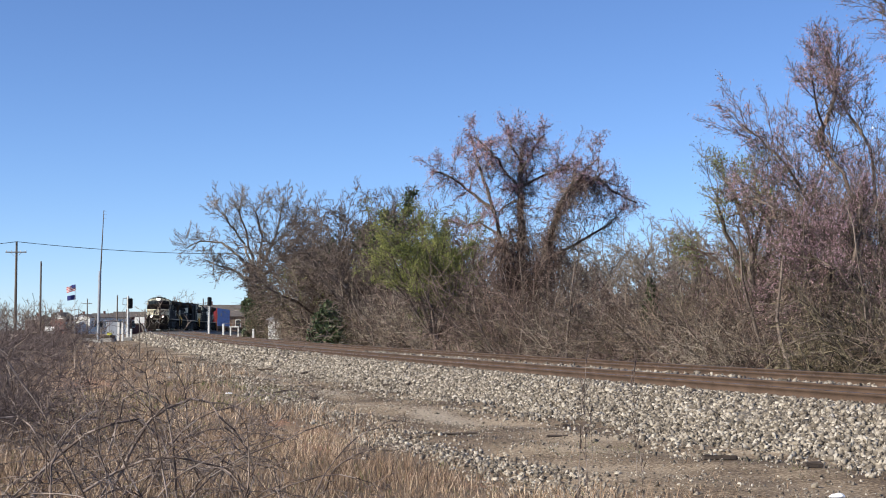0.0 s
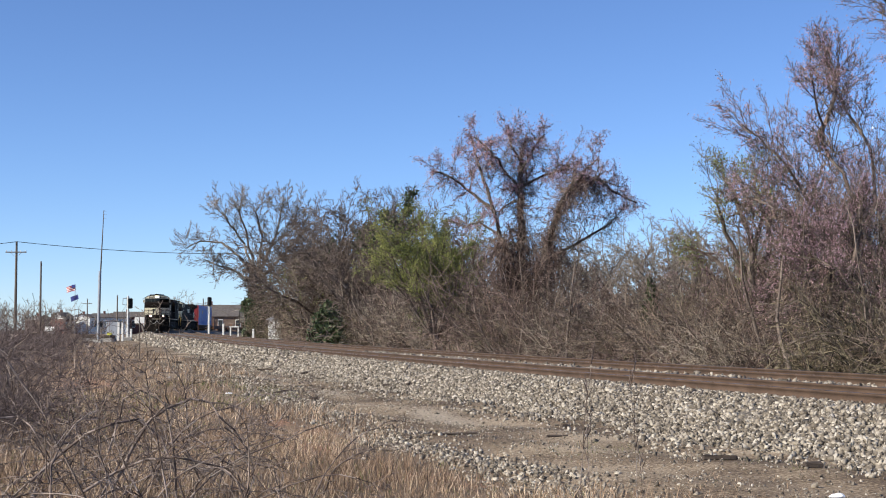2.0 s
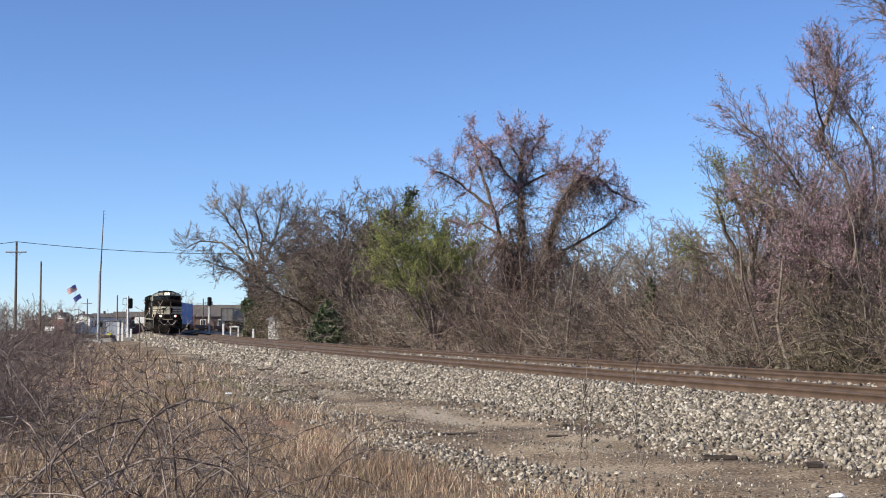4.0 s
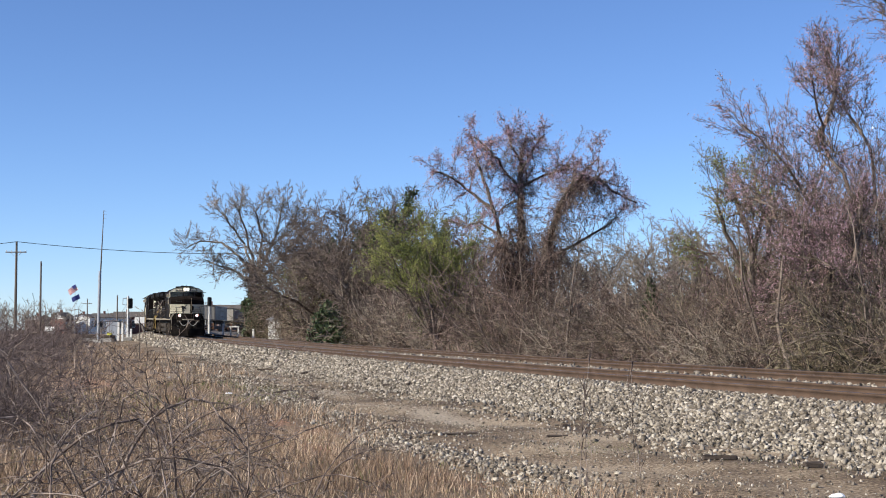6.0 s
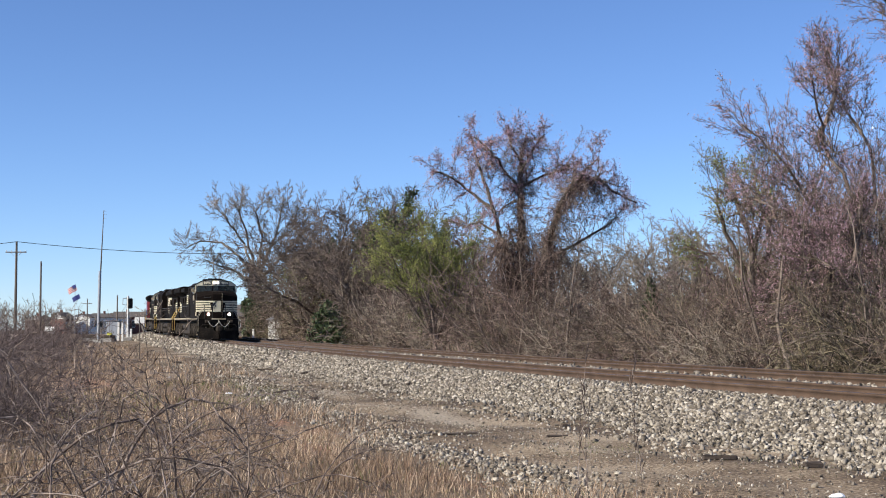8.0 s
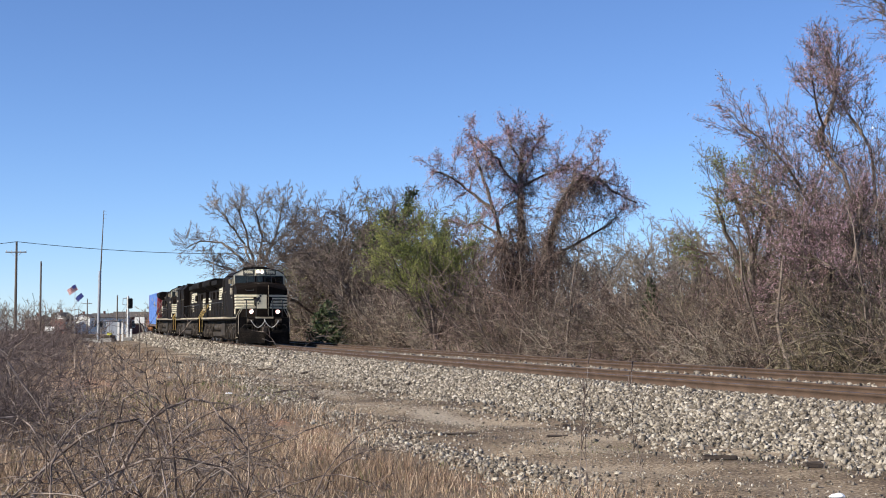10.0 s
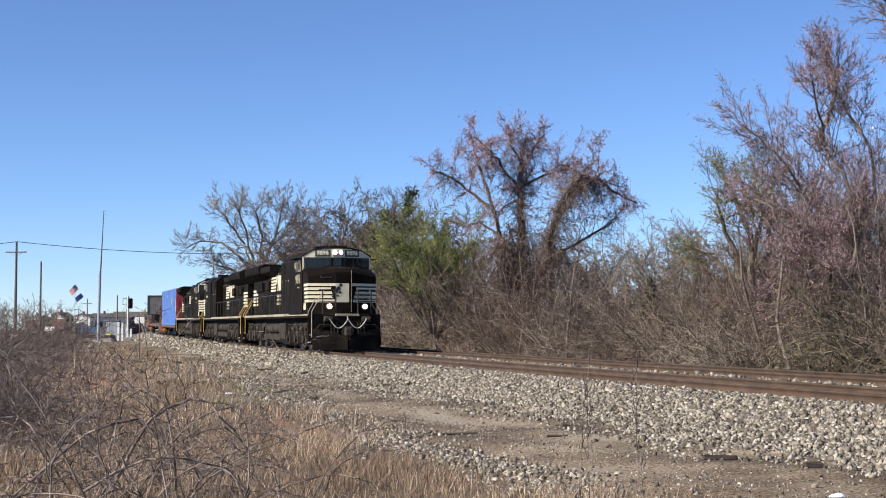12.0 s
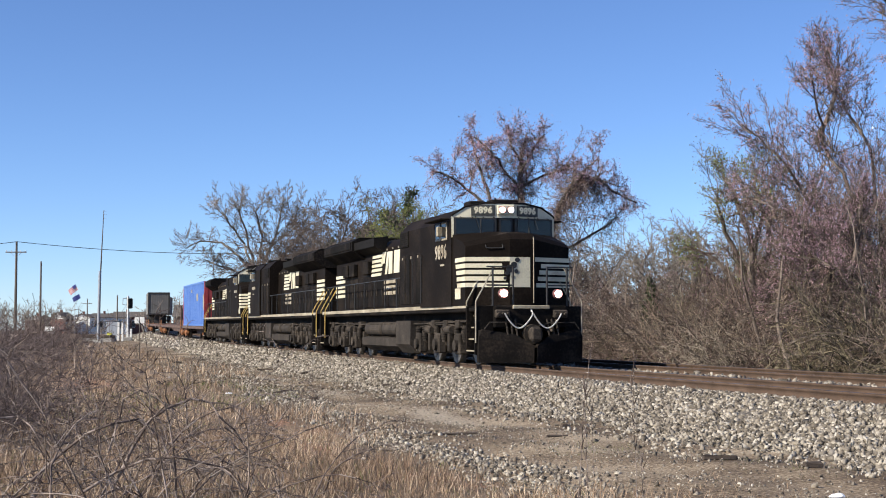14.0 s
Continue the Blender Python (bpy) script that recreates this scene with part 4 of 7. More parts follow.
# ---- the train ----
loco_lead = make_loco("lead", "black diesel locomotive with cream nose stripes and lit headlights")
loco_second = make_loco("trailing", "black diesel locomotive running long hood first behind the leader")
loco_third = make_loco("older", "older black diesel locomotive with lower hood and cream cab roof")
flat_1 = make_spine_car(18.2, "brown flatcar on rusty trucks carrying a blue container")
flat_2 = make_spine_car(22.6, "empty brown flatcar with rust-orange trucks")
flat_3 = copy_thing(flat_2, Matrix.Identity(4))
flat_4 = copy_thing(flat_2, Matrix.Identity(4))
flat_5 = copy_thing(flat_2, Matrix.Identity(4))
for src, dst in ((flat_2, flat_3), (flat_2, flat_4), (flat_2, flat_5)):
    for a, b in zip(src.children, dst.children):
        for w_ob, x, r in list(WHEELS):
            if w_ob == a:
                WHEELS.append((b, x, r))
tagged(flat_4, "brown flatcar carrying a grey-fronted trailer")
tagged(flat_5, "brown flatcar carrying a tan-fronted trailer")
box_blue = make_container(16.15, 3.30, M_BLUE, M_RED, "blue shipping container with red ends on a flatcar")
for sy in (-1, 1):
    side_bars(box_blue, sy, sy * 1.285, 2.6, 3.6, 1.9, 2.8, 1, M_SILLWHITE, "painted_mark")
    side_bars(box_blue, sy, sy * 1.285, -1.6, -0.9, 2.6, 3.0, 1, M_SILLWHITE, "painted_mark")
    side_bars(box_blue, sy, sy * 1.285, 7.2, 7.9, 1.2, 3.0, 1, M_SILLWHITE, "painted_mark")


def make_trailer(front, side, label):
    tr = make_container(14.6, 2.62, side, front, label, "freight_trailer", "trailer")
    h = 7.3
    bm = bmesh.new()
    for y0, y1, z0, z1 in ((-1.28, -1.12, 0, 2.62), (1.12, 1.28, 0, 2.62), (-1.28, 1.28, 2.46, 2.64), (-1.28, 1.28, -0.02, 0.12)):
        box(bm, h + 0.0, h + 0.07, y0, y1, z0, z1, 0.01)
    part("front_trim", bm, M_DARKTRIM, tr)
    bm = bmesh.new()
    for x in (-5.2, -4.0):
        for y in (-0.95, 0.95):
            rod(bm, (x, y - 0.25, -0.58), (x, y + 0.25, -0.58), 0.5, n=18)
    part("tyre", bm, M_DARKTRIM, tr)
    bm = bmesh.new()
    box(bm, -5.6, -3.6, -0.5, 0.5, -0.7, 0.0, 0.03)
    for y in (-0.8, 0.8):
        box(bm, 4.4, 4.6, y - 0.08, y + 0.08, -1.08, 0.0)
    box(bm, 5.8, 6.4, -0.5, 0.5, -1.08, 0.0)
    part("landing_gear", bm, M_DARKTRIM, tr)
    return tr


trailer_grey = make_trailer(M_GREYBOX, M_GREYBOX, "grey freight trailer with dark trim riding on a flatcar")
trailer_tan = make_trailer(M_TAN, M_BROWNBOX, "tan-fronted brown freight trailer riding on a flatcar")
# tall stands on the empty car
bm = bmesh.new()
for y in (-1.1, 1.1):
    box(bm, 9.1, 9.25, y - 0.07, y + 0.07, 1.0, 2.75, 0.01)
box(bm, 9.12, 9.2, -1.0, 1.0, 1.02, 2.5, 0.01)
part("bulkhead", bm, M_FLATCAR, flat_2)

# thing, distance of its middle behind the nose, half its truck spacing, turned round, height of its origin
TRAIN = [(loco_lead, 9.6, 6.5, False, 0), (loco_second, 31.5, 6.5, True, 0), (loco_third, 53.4, 6.5, False, 0),
         (flat_1, 74.4, 7.4, False, 0), (box_blue, 73.9, 7.4, False, 1.05), (flat_2, 95.1, 9.6, False, 0), (flat_3, 118.0, 9.6, False, 0),
         (flat_4, 140.9, 9.6, False, 0), (trailer_grey, 139.6, 7.0, False, 2.13), (flat_5, 163.8, 9.6, False, 0), (trailer_tan, 163.0, 7.0, False, 2.13)]


def stand(s, half, turned, z):
    a, b = Vector(on_line(s - half, 0.0)), Vector(on_line(s + half, 0.0))
    d = b - a
    m = Matrix.Translation((a + b) / 2) @ Euler((0, -math.atan2(d.z, math.hypot(d.x, d.y)), math.atan2(d.y, d.x))).to_matrix().to_4x4()
    return m @ pose(0, 0, z, 0, 0, 180 if turned else 0)


def motions():
    for ob, back, half, turned, z in TRAIN:
        walk(ob, [(float(t), stand(nose_s(t) - back, half, turned, z)) for t in np.arange(0, 14.01, 0.5)])
    for ax, x, r in WHEELS:
        turn = -1 if ax.parent == loco_second else 1
        walk(ax, [(k / 15, Matrix.Translation((x, 0, r)) @ Euler((0, turn * SPEED * k / 15 / r, 0)).to_matrix().to_4x4()) for k in range(211)])
    # the wind in the weeds and the flags
    for ob, p, z, seed in STALKS:
        walk(ob, [(float(t), pose(p.x, p.y, z, 0, 0.5 * math.sin(t * 1.7 + seed) + 0.4 * math.sin(t * 0.6), 0)) for t in np.arange(0, 14.01, 0.5)])
    for fl, ph in ((flag_a, 0.0), (flag_b, 1.3)):
        walk(fl, [(float(t), pose(0, 0, flag_h - 0.05, 0, 8 * math.sin(t * 0.9 + ph) - (30 if t > 9 else 10 + 20 * t / 9), 10 * math.sin(t * 2.1 + ph))) for t in np.arange(0, 14.01, 0.5)])


# ---- plants ----
class Sticks:
    """Collects tapered sticks and leaves and turns them into meshes."""

    def __init__(self, seed):
        self.rs = np.random.RandomState(seed)
        self.seg = []
        self.leaf = []

    def branch(self, p, d, length, r, level, spec, depth=0):
        """A wandering branch; spec: per level (segments, wander, lift, children, angle, ratio, end radius share)."""
        rs = self.rs
        n, wander, lift, kids, angle, ratio, taper = spec[level]
        step = length / n
        pts = [p]
        q = p.copy()
        for i in range(n):
            d = d + rs.normal(0, wander, 3)
            d[2] += lift
            d = d / np.linalg.norm(d)
            r0 = r * (1 - (1 - taper) * i / n)
            r1 = r * (1 - (1 - taper) * (i + 1) / n)
            q2 = q + d * step
            self.seg.append((*q, *q2, r0, r1, level))
            q = q2
            pts.append(q)
            if level + 1 < len(spec) and kids:
                want = kids * (0.25 if i < n * 0.3 else 1.0) / n * 1.3
                for _ in range(int(want) + (rs.rand() < want % 1)):
                    ax = np.cross(d, rs.normal(0, 1, 3))
                    ax /= np.linalg.norm(ax) + 1e-9
                    a = radians(angle) * rs.uniform(0.6, 1.3)
                    d2 = d * math.cos(a) + ax * math.sin(a)
                    rest = 1 - 0.55 * (i + 1) / n
                    self.branch(q - d * step * rs.uniform(0, 1), d2, length * ratio * rest * rs.uniform(0.7, 1.3), max(r1 * 0.62, 0.004), level + 1, spec)
        if level + 1 < len(spec) and n > 1:
            for _ in range(2):
                self.branch(q, d + rs.normal(0, 0.35, 3), length * ratio * 0.7, max(r1 * 0.8, 0.004), level + 1, spec)
        if level == len(spec) - 1:
            self.leaf.append(q)
        return pts

    def mesh(self, name, levels=None, thin_sides=3, thick_sides=7, minimum=0.0):
        A = np.array(self.seg)
        if levels is not None:
            A = A[np.isin(A[:, 8].astype(int), levels)]
        V, F, base = [], [], 0
        for thick in (True, False):
            B = A[(A[:, 8] <= 1) == thick]
            if not len(B):
                continue
            k = thick_sides if thick else thin_sides
            p0, p1, r0, r1 = B[:, 0:3], B[:, 3:6], np.maximum(B[:, 6], minimum), np.maximum(B[:, 7], minimum * 0.8)
            d = p1 - p0
            d /= np.linalg.norm(d, axis=1)[:, None] + 1e-9
            ref = np.where(np.abs(d[:, 2:3]) > 0.9, np.array([[1.0, 0, 0]]), np.array([[0, 0, 1.0]]))
            u = np.cross(d, ref)
            u /= np.linalg.norm(u, axis=1)[:, None] + 1e-9
            v = np.cross(d, u)
            a = np.arange(k) * 2 * math.pi / k
            ring = u[:, None] * np.cos(a)[None, :, None] + v[:, None] * np.sin(a)[None, :, None]
            V.append(np.concatenate([p0[:, None] + ring * r0[:, None, None], p1[:, None] + d[:, None] * (r1 * 0.5)[:, None, None] + ring * r1[:, None, None]], 1).reshape(-1, 3))
            i = base + np.arange(len(B))[:, None] * 2 * k + np.arange(k)[None]
            j = base + np.arange(len(B))[:, None] * 2 * k + (np.arange(k)[None] + 1) % k
            F.append(np.stack([i, j, j + k, i + k], -1).reshape(-1, 4))
            base += len(B) * 2 * k
        return mesh_from(name, np.concatenate(V), np.concatenate(F))


def leaf_mesh(name, P, size, rs, droop=0.0, long=1.6):
    """Many small folded leaves at the places P."""
    P = np.asarray(P)
    n = len(P)
    a = rs.normal(0, 1, (n, 3))
    a[:, 2] -= droop
    a /= np.linalg.norm(a, axis=1)[:, None]
    b = np.cross(a, rs.normal(0, 1, (n, 3)))
    b /= np.linalg.norm(b, axis=1)[:, None]
    c = np.cross(a, b)
    s = (size * rs.uniform(0.6, 1.4, n))[:, None]
    V = np.stack([P, P + a * s * long * 0.5 + b * s * 0.5 + c * s * 0.15, P + a * s * long, P + a * s * long * 0.5 - b * s * 0.5 + c * s * 0.15], 1).reshape(-1, 3)
    i = np.arange(n)[:, None] * 4
    return mesh_from(name, V, np.concatenate([i + [0, 1, 2], i + [0, 2, 3]], 0))


def floor_at(x, y):
    return float(ground_z(x, y)[0])


def plant_at(name, px, depth, label, category, turn=0.0, group=""):
    p = sight(px, depth)
    ob = empty(name, pose(p.x, p.y, floor_at(p.x, p.y) - 0.05, 0, 0, turn))
    return tagged(ob, label, category, group)


# level: segments, wander, lift, children, angle, ratio, taper
OAK = [(5, 0.05, 0.05, 0, 0, 0.9, 0.75), (6, 0.12, 0.02, 6, 42, 0.55, 0.3), (4, 0.15, 0.02, 7, 40, 0.55, 0.3), (3, 0.16, 0.03, 7, 38, 0.55, 0.4), (1, 0.1, 0.02, 0, 40, 0.5, 0.4)]
SCRUB = [(4, 0.08, 0.08, 0, 0, 0.9, 0.75), (5, 0.14, 0.05, 9, 40, 0.52, 0.35), (3, 0.16, 0.05, 8, 38, 0.55, 0.4), (2, 0.17, 0.03, 6, 38, 0.6, 0.4), (1, 0.12, 0.0, 0, 45, 0.5, 0.4)]


def make_tree(name, px, depth, height, spread, seed, bark, label, spec=OAK, limbs=5, fork=0.3, trunk_r=0.4, lean=(0, 0), leaf=None, leaf_size=0.1, leaf_share=1.0, leaf_name="bud_haze", minimum=0.008, turn=0, limb_angle=35, droop=0.0, spots=1):
    ob = plant_at(name, px, depth, label, "tree", turn)
    st = Sticks(seed)
    rs = st.rs
    f = height * fork
    d = np.array([lean[0], lean[1], 1.0])
    st.seg = []
    pts = st.branch(np.array([0, 0, -0.2]), d / np.linalg.norm(d), f, trunk_r, 0, [spec[0]])
    top = pts[-1]
    for i in range(limbs):
        a = 2 * math.pi * (i + rs.uniform(-0.3, 0.3)) / limbs
        tilt = radians(limb_angle * rs.uniform(0.5, 1.5)) if i else radians(6)
        dd = np.array([math.cos(a) * math.sin(tilt) * spread, math.sin(a) * math.sin(tilt) * spread, math.cos(tilt)])
        dd /= np.linalg.norm(dd)
        start = pts[-1 - (i % 2)] if i else top
        st.branch(start, dd, (height - f) * 0.78 * rs.uniform(0.8, 1.05), trunk_r * 0.62, 1, spec)
    # keep the crown at the height wanted
    A = np.array(st.seg)
    k = height / max(A[:, 5].max(), 1)
    A[:, :6] *= k
    st.seg = [tuple(r) for r in A]
    tips = np.array(st.leaf) * k
    part_of("trunk", st.mesh("trunk", [0, 1], minimum=minimum), bark, ob)
    part_of("crown", st.mesh("crown", [2, 3, 4, 5], minimum=minimum), bark, ob)
    if leaf is not None:
        pick = tips[rs.rand(len(tips)) < leaf_share]
        P = np.concatenate([pick + rs.normal(0, leaf_size * 2.2, pick.shape) for _ in range(spots)])
        part_of(leaf_name, leaf_mesh(leaf_name, P, leaf_size, rs, droop), leaf, ob)
    return ob, st, A


def ivy_on(ob, name, centre, radii, n, size, seed, mat, label=""):
    """A thick uneven sleeve or clump of leaves, in the tree's own space."""
    rs = np.random.RandomState(seed)
    P = rs.normal(0, 1, (n, 3))
    P /= np.linalg.norm(P, axis=1)[:, None]
    P *= rs.uniform(0.45, 1.0, (n, 1)) ** 0.6
    lump = 1 + 0.35 * np.sin(P[:, :1] * 5 + 1) * np.sin(P[:, 1:2] * 4) + 0.25 * np.sin(P[:, 2:3] * 9 + seed)
    P = P * lump * np.array(radii) + np.array(centre)
    return part_of(name, leaf_mesh(name, P, size, rs, 0.6), mat, ob, label)


def ivy_along(ob, A, low, n, seed, size=0.22):
    """Evergreen leaves that crowd round the upper branches."""
    rs = np.random.RandomState(seed)
    B = A[(A[:, 8] >= 1) & (A[:, 8] <= 3) & (A[:, 2] > low)]
    c = B[rs.choice(len(B), 16), :3]
    B = B[(np.linalg.norm(B[:, None, :3] - c[None], axis=2).min(1) < 1.0)]
    i = rs.choice(len(B), n)
    P = B[i, :3] + (B[i, 3:6] - B[i, :3]) * rs.rand(n, 1) + rs.normal(0, 0.2, (n, 3))
    return part_of("evergreen_clump", leaf_mesh("evergreen_clump", P, size, rs, 0.4), M_IVY, ob, "dark evergreen clumps high in the branches")


def vines_on(ob, A, n, seed, mat, length=(0.8, 2.4), level_max=2, minimum=0.010, z_from=0.0):
    """Dry vines that hang from the limbs and wind round them."""
    rs = np.random.RandomState(seed)
    B = A[(A[:, 8] <= level_max) & (A[:, 2] > z_from)]
    st = Sticks(seed)
    for i in rs.choice(len(B), n):
        p = B[i, :3] + (B[i, 3:6] - B[i, :3]) * rs.rand()
        d = np.array([rs.normal(0, 0.5), rs.normal(0, 0.5), rs.uniform(-1.2, 0.2)])
        d /= np.linalg.norm(d)
        st.branch(p, d, rs.uniform(*length), 0.016, 2, [None, None, (5, 0.45, -0.18, 2, 60, 0.5, 0.5), (3, 0.5, -0.1, 0, 60, 0.5, 0.5)])
    return part_of("hanging_vines", st.mesh("hanging_vines", minimum=minimum), mat, ob)


def limb_tree(name, px, depth, py_base, limbs, seed, bark, label, twig, kids, tip_level=4, minimum=0.012, twig_len=(1.3, 2.7), r_tip=0.05, jitter=0.5, wild=0.75):
    """A tree whose main limbs follow given lines (bearing, height up the view, start radius); twigs grow from them."""
    ob = plant_at(name, px, depth, label, "tree")
    st = Sticks(seed)
    rs = st.rs
    k = depth / 2437.9
    for r0, path in limbs:
        pts = [np.array([(x - px) * k, 0.0 if i == 0 else rs.normal(0, jitter) * min(i, 2), (py_base - y) * k - 0.1]) for i, (x, y) in enumerate(path)]
        n = len(pts) - 1
        for i in range(n):
            a, b = pts[i], pts[i + 1]
            ra, rb = r0 + (r_tip - r0) * i / n, r0 + (r_tip - r0) * (i + 1) / n
            bend = [a + (b - a) * u / 4 + (rs.normal(0, 0.05, 3) * np.linalg.norm(b - a) * 0.35 if 0 < u < 4 else 0) for u in range(5)]
            for u in range(4):
                st.seg.append((*bend[u], *bend[u + 1], ra + (rb - ra) * u / 4, ra + (rb - ra) * (u + 1) / 4, 1))
            for _ in range(kids if i >= n * 0.3 else max(1, kids // 5)):
                d = (b - a) / np.linalg.norm(b - a)
                dd = d * 0.6 + rs.normal(0, wild, 3)
                dd[2] += 0.15
                st.branch(a + (b - a) * rs.rand(), dd / np.linalg.norm(dd), rs.uniform(*twig_len), max(rb * 0.45, 0.02), 2, twig)
    A = np.array(st.seg)
    part_of("trunk", st.mesh("trunk", [1], minimum=minimum), bark, ob)
    part_of("crown", st.mesh("crown", [2, 3, 4], minimum=minimum), bark, ob)
    return ob, st, A


def bud_haze(ob, st, size, mat, seed, low=0.0, times=2, spread=0.14, label="reddish seed clusters", name="bud_haze"):
    tips = np.array(st.leaf)
    tips = tips[tips[:, 2] > low]
    rs = np.random.RandomState(seed)
    P = np.concatenate([tips + rs.normal(0, spread, tips.shape) for _ in range(times)])
    return part_of(name, leaf_mesh(name, P, size, rs, 0.5), mat, ob, label)


# the large bare spreading tree beside the line
OAK_LIMBS = [(0.50, [(452, 602), (450, 545), (454, 492)]), (0.20, [(452, 500), (425, 455), (392, 430), (355, 428), (332, 442)]), (0.17, [(452, 495), (428, 430), (405, 390), (378, 362)]),
             (0.17, [(454, 492), (440, 420), (428, 375), (420, 348)]), (0.17, [(455, 490), (462, 420), (458, 380), (462, 350)]), (0.17, [(456, 490), (485, 425), (500, 385), (505, 352)]),
             (0.17, [(458, 500), (500, 455), (530, 420), (548, 385)]), (0.22, [(456, 520), (495, 490), (540, 470), (565, 455)]), (0.18, [(450, 505), (415, 480), (385, 470), (360, 460)]), (0.2, [(455, 492), (478, 440), (520, 400), (530, 365)])]
OAK_TWIG = [None, None, (4, 0.12, 0.03, 9, 34, 0.5, 0.35), (3, 0.14, 0.02, 7, 36, 0.55, 0.4), (1, 0.1, 0.0, 0, 40, 0.5, 0.4)]
oak, oak_st, A = limb_tree("bare_tree", 452, 168, 602, OAK_LIMBS, 11, M_BARKGREY, "large bare spreading tree with ivy round its trunk", OAK_TWIG, 13, minimum=0.014, twig_len=(1.2, 2.6), r_tip=0.05, jitter=1.2, wild=0.4)
ivy_on(oak, "ivy_sleeve", (0.3, -0.4, 2.6), (1.7, 1.3, 3.6), 5200, 0.22, 5, M_IVY, "dark green ivy")
ivy_on(oak, "ivy_sleeve", (0.0, -0.3, 6.4), (0.9, 0.8, 2.4), 1300, 0.2, 6, M_BARK)
WOOD = [(4, 0.08, 0.08, 0, 0, 0.9, 0.75), (5, 0.15, 0.01, 10, 48, 0.5, 0.35), (3, 0.18, 0.0, 8, 46, 0.55, 0.4), (2, 0.2, -0.01, 7, 42, 0.6, 0.4), (1, 0.15, 0.0, 0, 45, 0.5, 0.4)]
# the wood behind the tracks, from far to near
for px, dep, h, sd, kind in ((560, 150, 15.6, 21, 0), (600, 132, 14.6, 22, 0), (648, 128, 13.9, 23, 1), (690, 120, 13.3, 24, 1), (735, 118, 12.8, 25, 0), (520, 158, 13.5, 26, 0), (625, 140, 15.0, 34, 0), (715, 125, 13.6, 35, 0), (580, 120, 11.0, 36, 0), (660, 112, 10.4, 37, 0), (790, 112, 11.5, 27, 0), (1090, 98, 8.8, 28, 2), (1150, 96, 9.2, 29, 2), (1200, 92, 8.6, 30, 2), (1260, 88, 9.0, 31, 2), (1020, 100, 9.5, 32, 2), (1330, 80, 9.0, 33, 2)):
    tr, _, A = make_tree("bare_tree", px, dep, h * 1.09, 1.3, sd, M_BARK if kind < 2 else M_BARKGREY, "leafless brown tree in the wood beyond the tracks" if kind < 2 else "bare grey tree standing behind the thicket", spec=WOOD, limbs=9 if kind < 2 else 7, fork=0.24, trunk_r=0.24, minimum=0.021 if kind < 2 else 0.014, turn=sd * 40, limb_angle=40, leaf=M_BRUSHRED if kind < 2 else None, leaf_size=0.055, leaf_share=0.7, leaf_name="dead_leaves")
    if kind == 1:
        ivy_along(tr, A, h * 0.60, 3000, sd, 0.17)
# yellow-green budding tree
WILLOW = [(4, 0.08, 0.08, 0, 0, 0.9, 0.75), (5, 0.10, 0.08, 7, 28, 0.6, 0.35), (4, 0.12, 0.08, 6, 28, 0.6, 0.4), (3, 0.14, 0.05, 5, 32, 0.55, 0.4), (1, 0.1, 0.0, 0, 40, 0.5, 0.4)]
make_tree("budding_tree", 772, 80, 9.2, 0.85, 51, M_BARK, "slender tree coming into yellow-green leaf", spec=WILLOW, limbs=8, fork=0.16, trunk_r=0.16, minimum=0.012, limb_angle=30, leaf=M_LEAFGREEN, leaf_size=0.048, leaf_share=1.0, leaf_name="young_leaves", spots=14)
make_tree("budding_tree", 545, 120, 8.2, 1.2, 52, M_BARK, "low tree with a faint green haze of buds", spec=WILLOW, limbs=7, fork=0.16, trunk_r=0.15, minimum=0.014, limb_angle=36, leaf=M_LEAFGREEN, leaf_size=0.05, leaf_share=0.7, leaf_name="young_leaves", spots=2)
# the tall tree hung with dry vines: an upright trunk, a leaning limb to each side
VINY = [None, None, (4, 0.18, 0.03, 8, 42, 0.5, 0.4), (3, 0.2, 0.02, 6, 42, 0.55, 0.4), (1, 0.2, 0.0, 0, 45, 0.5, 0.4)]


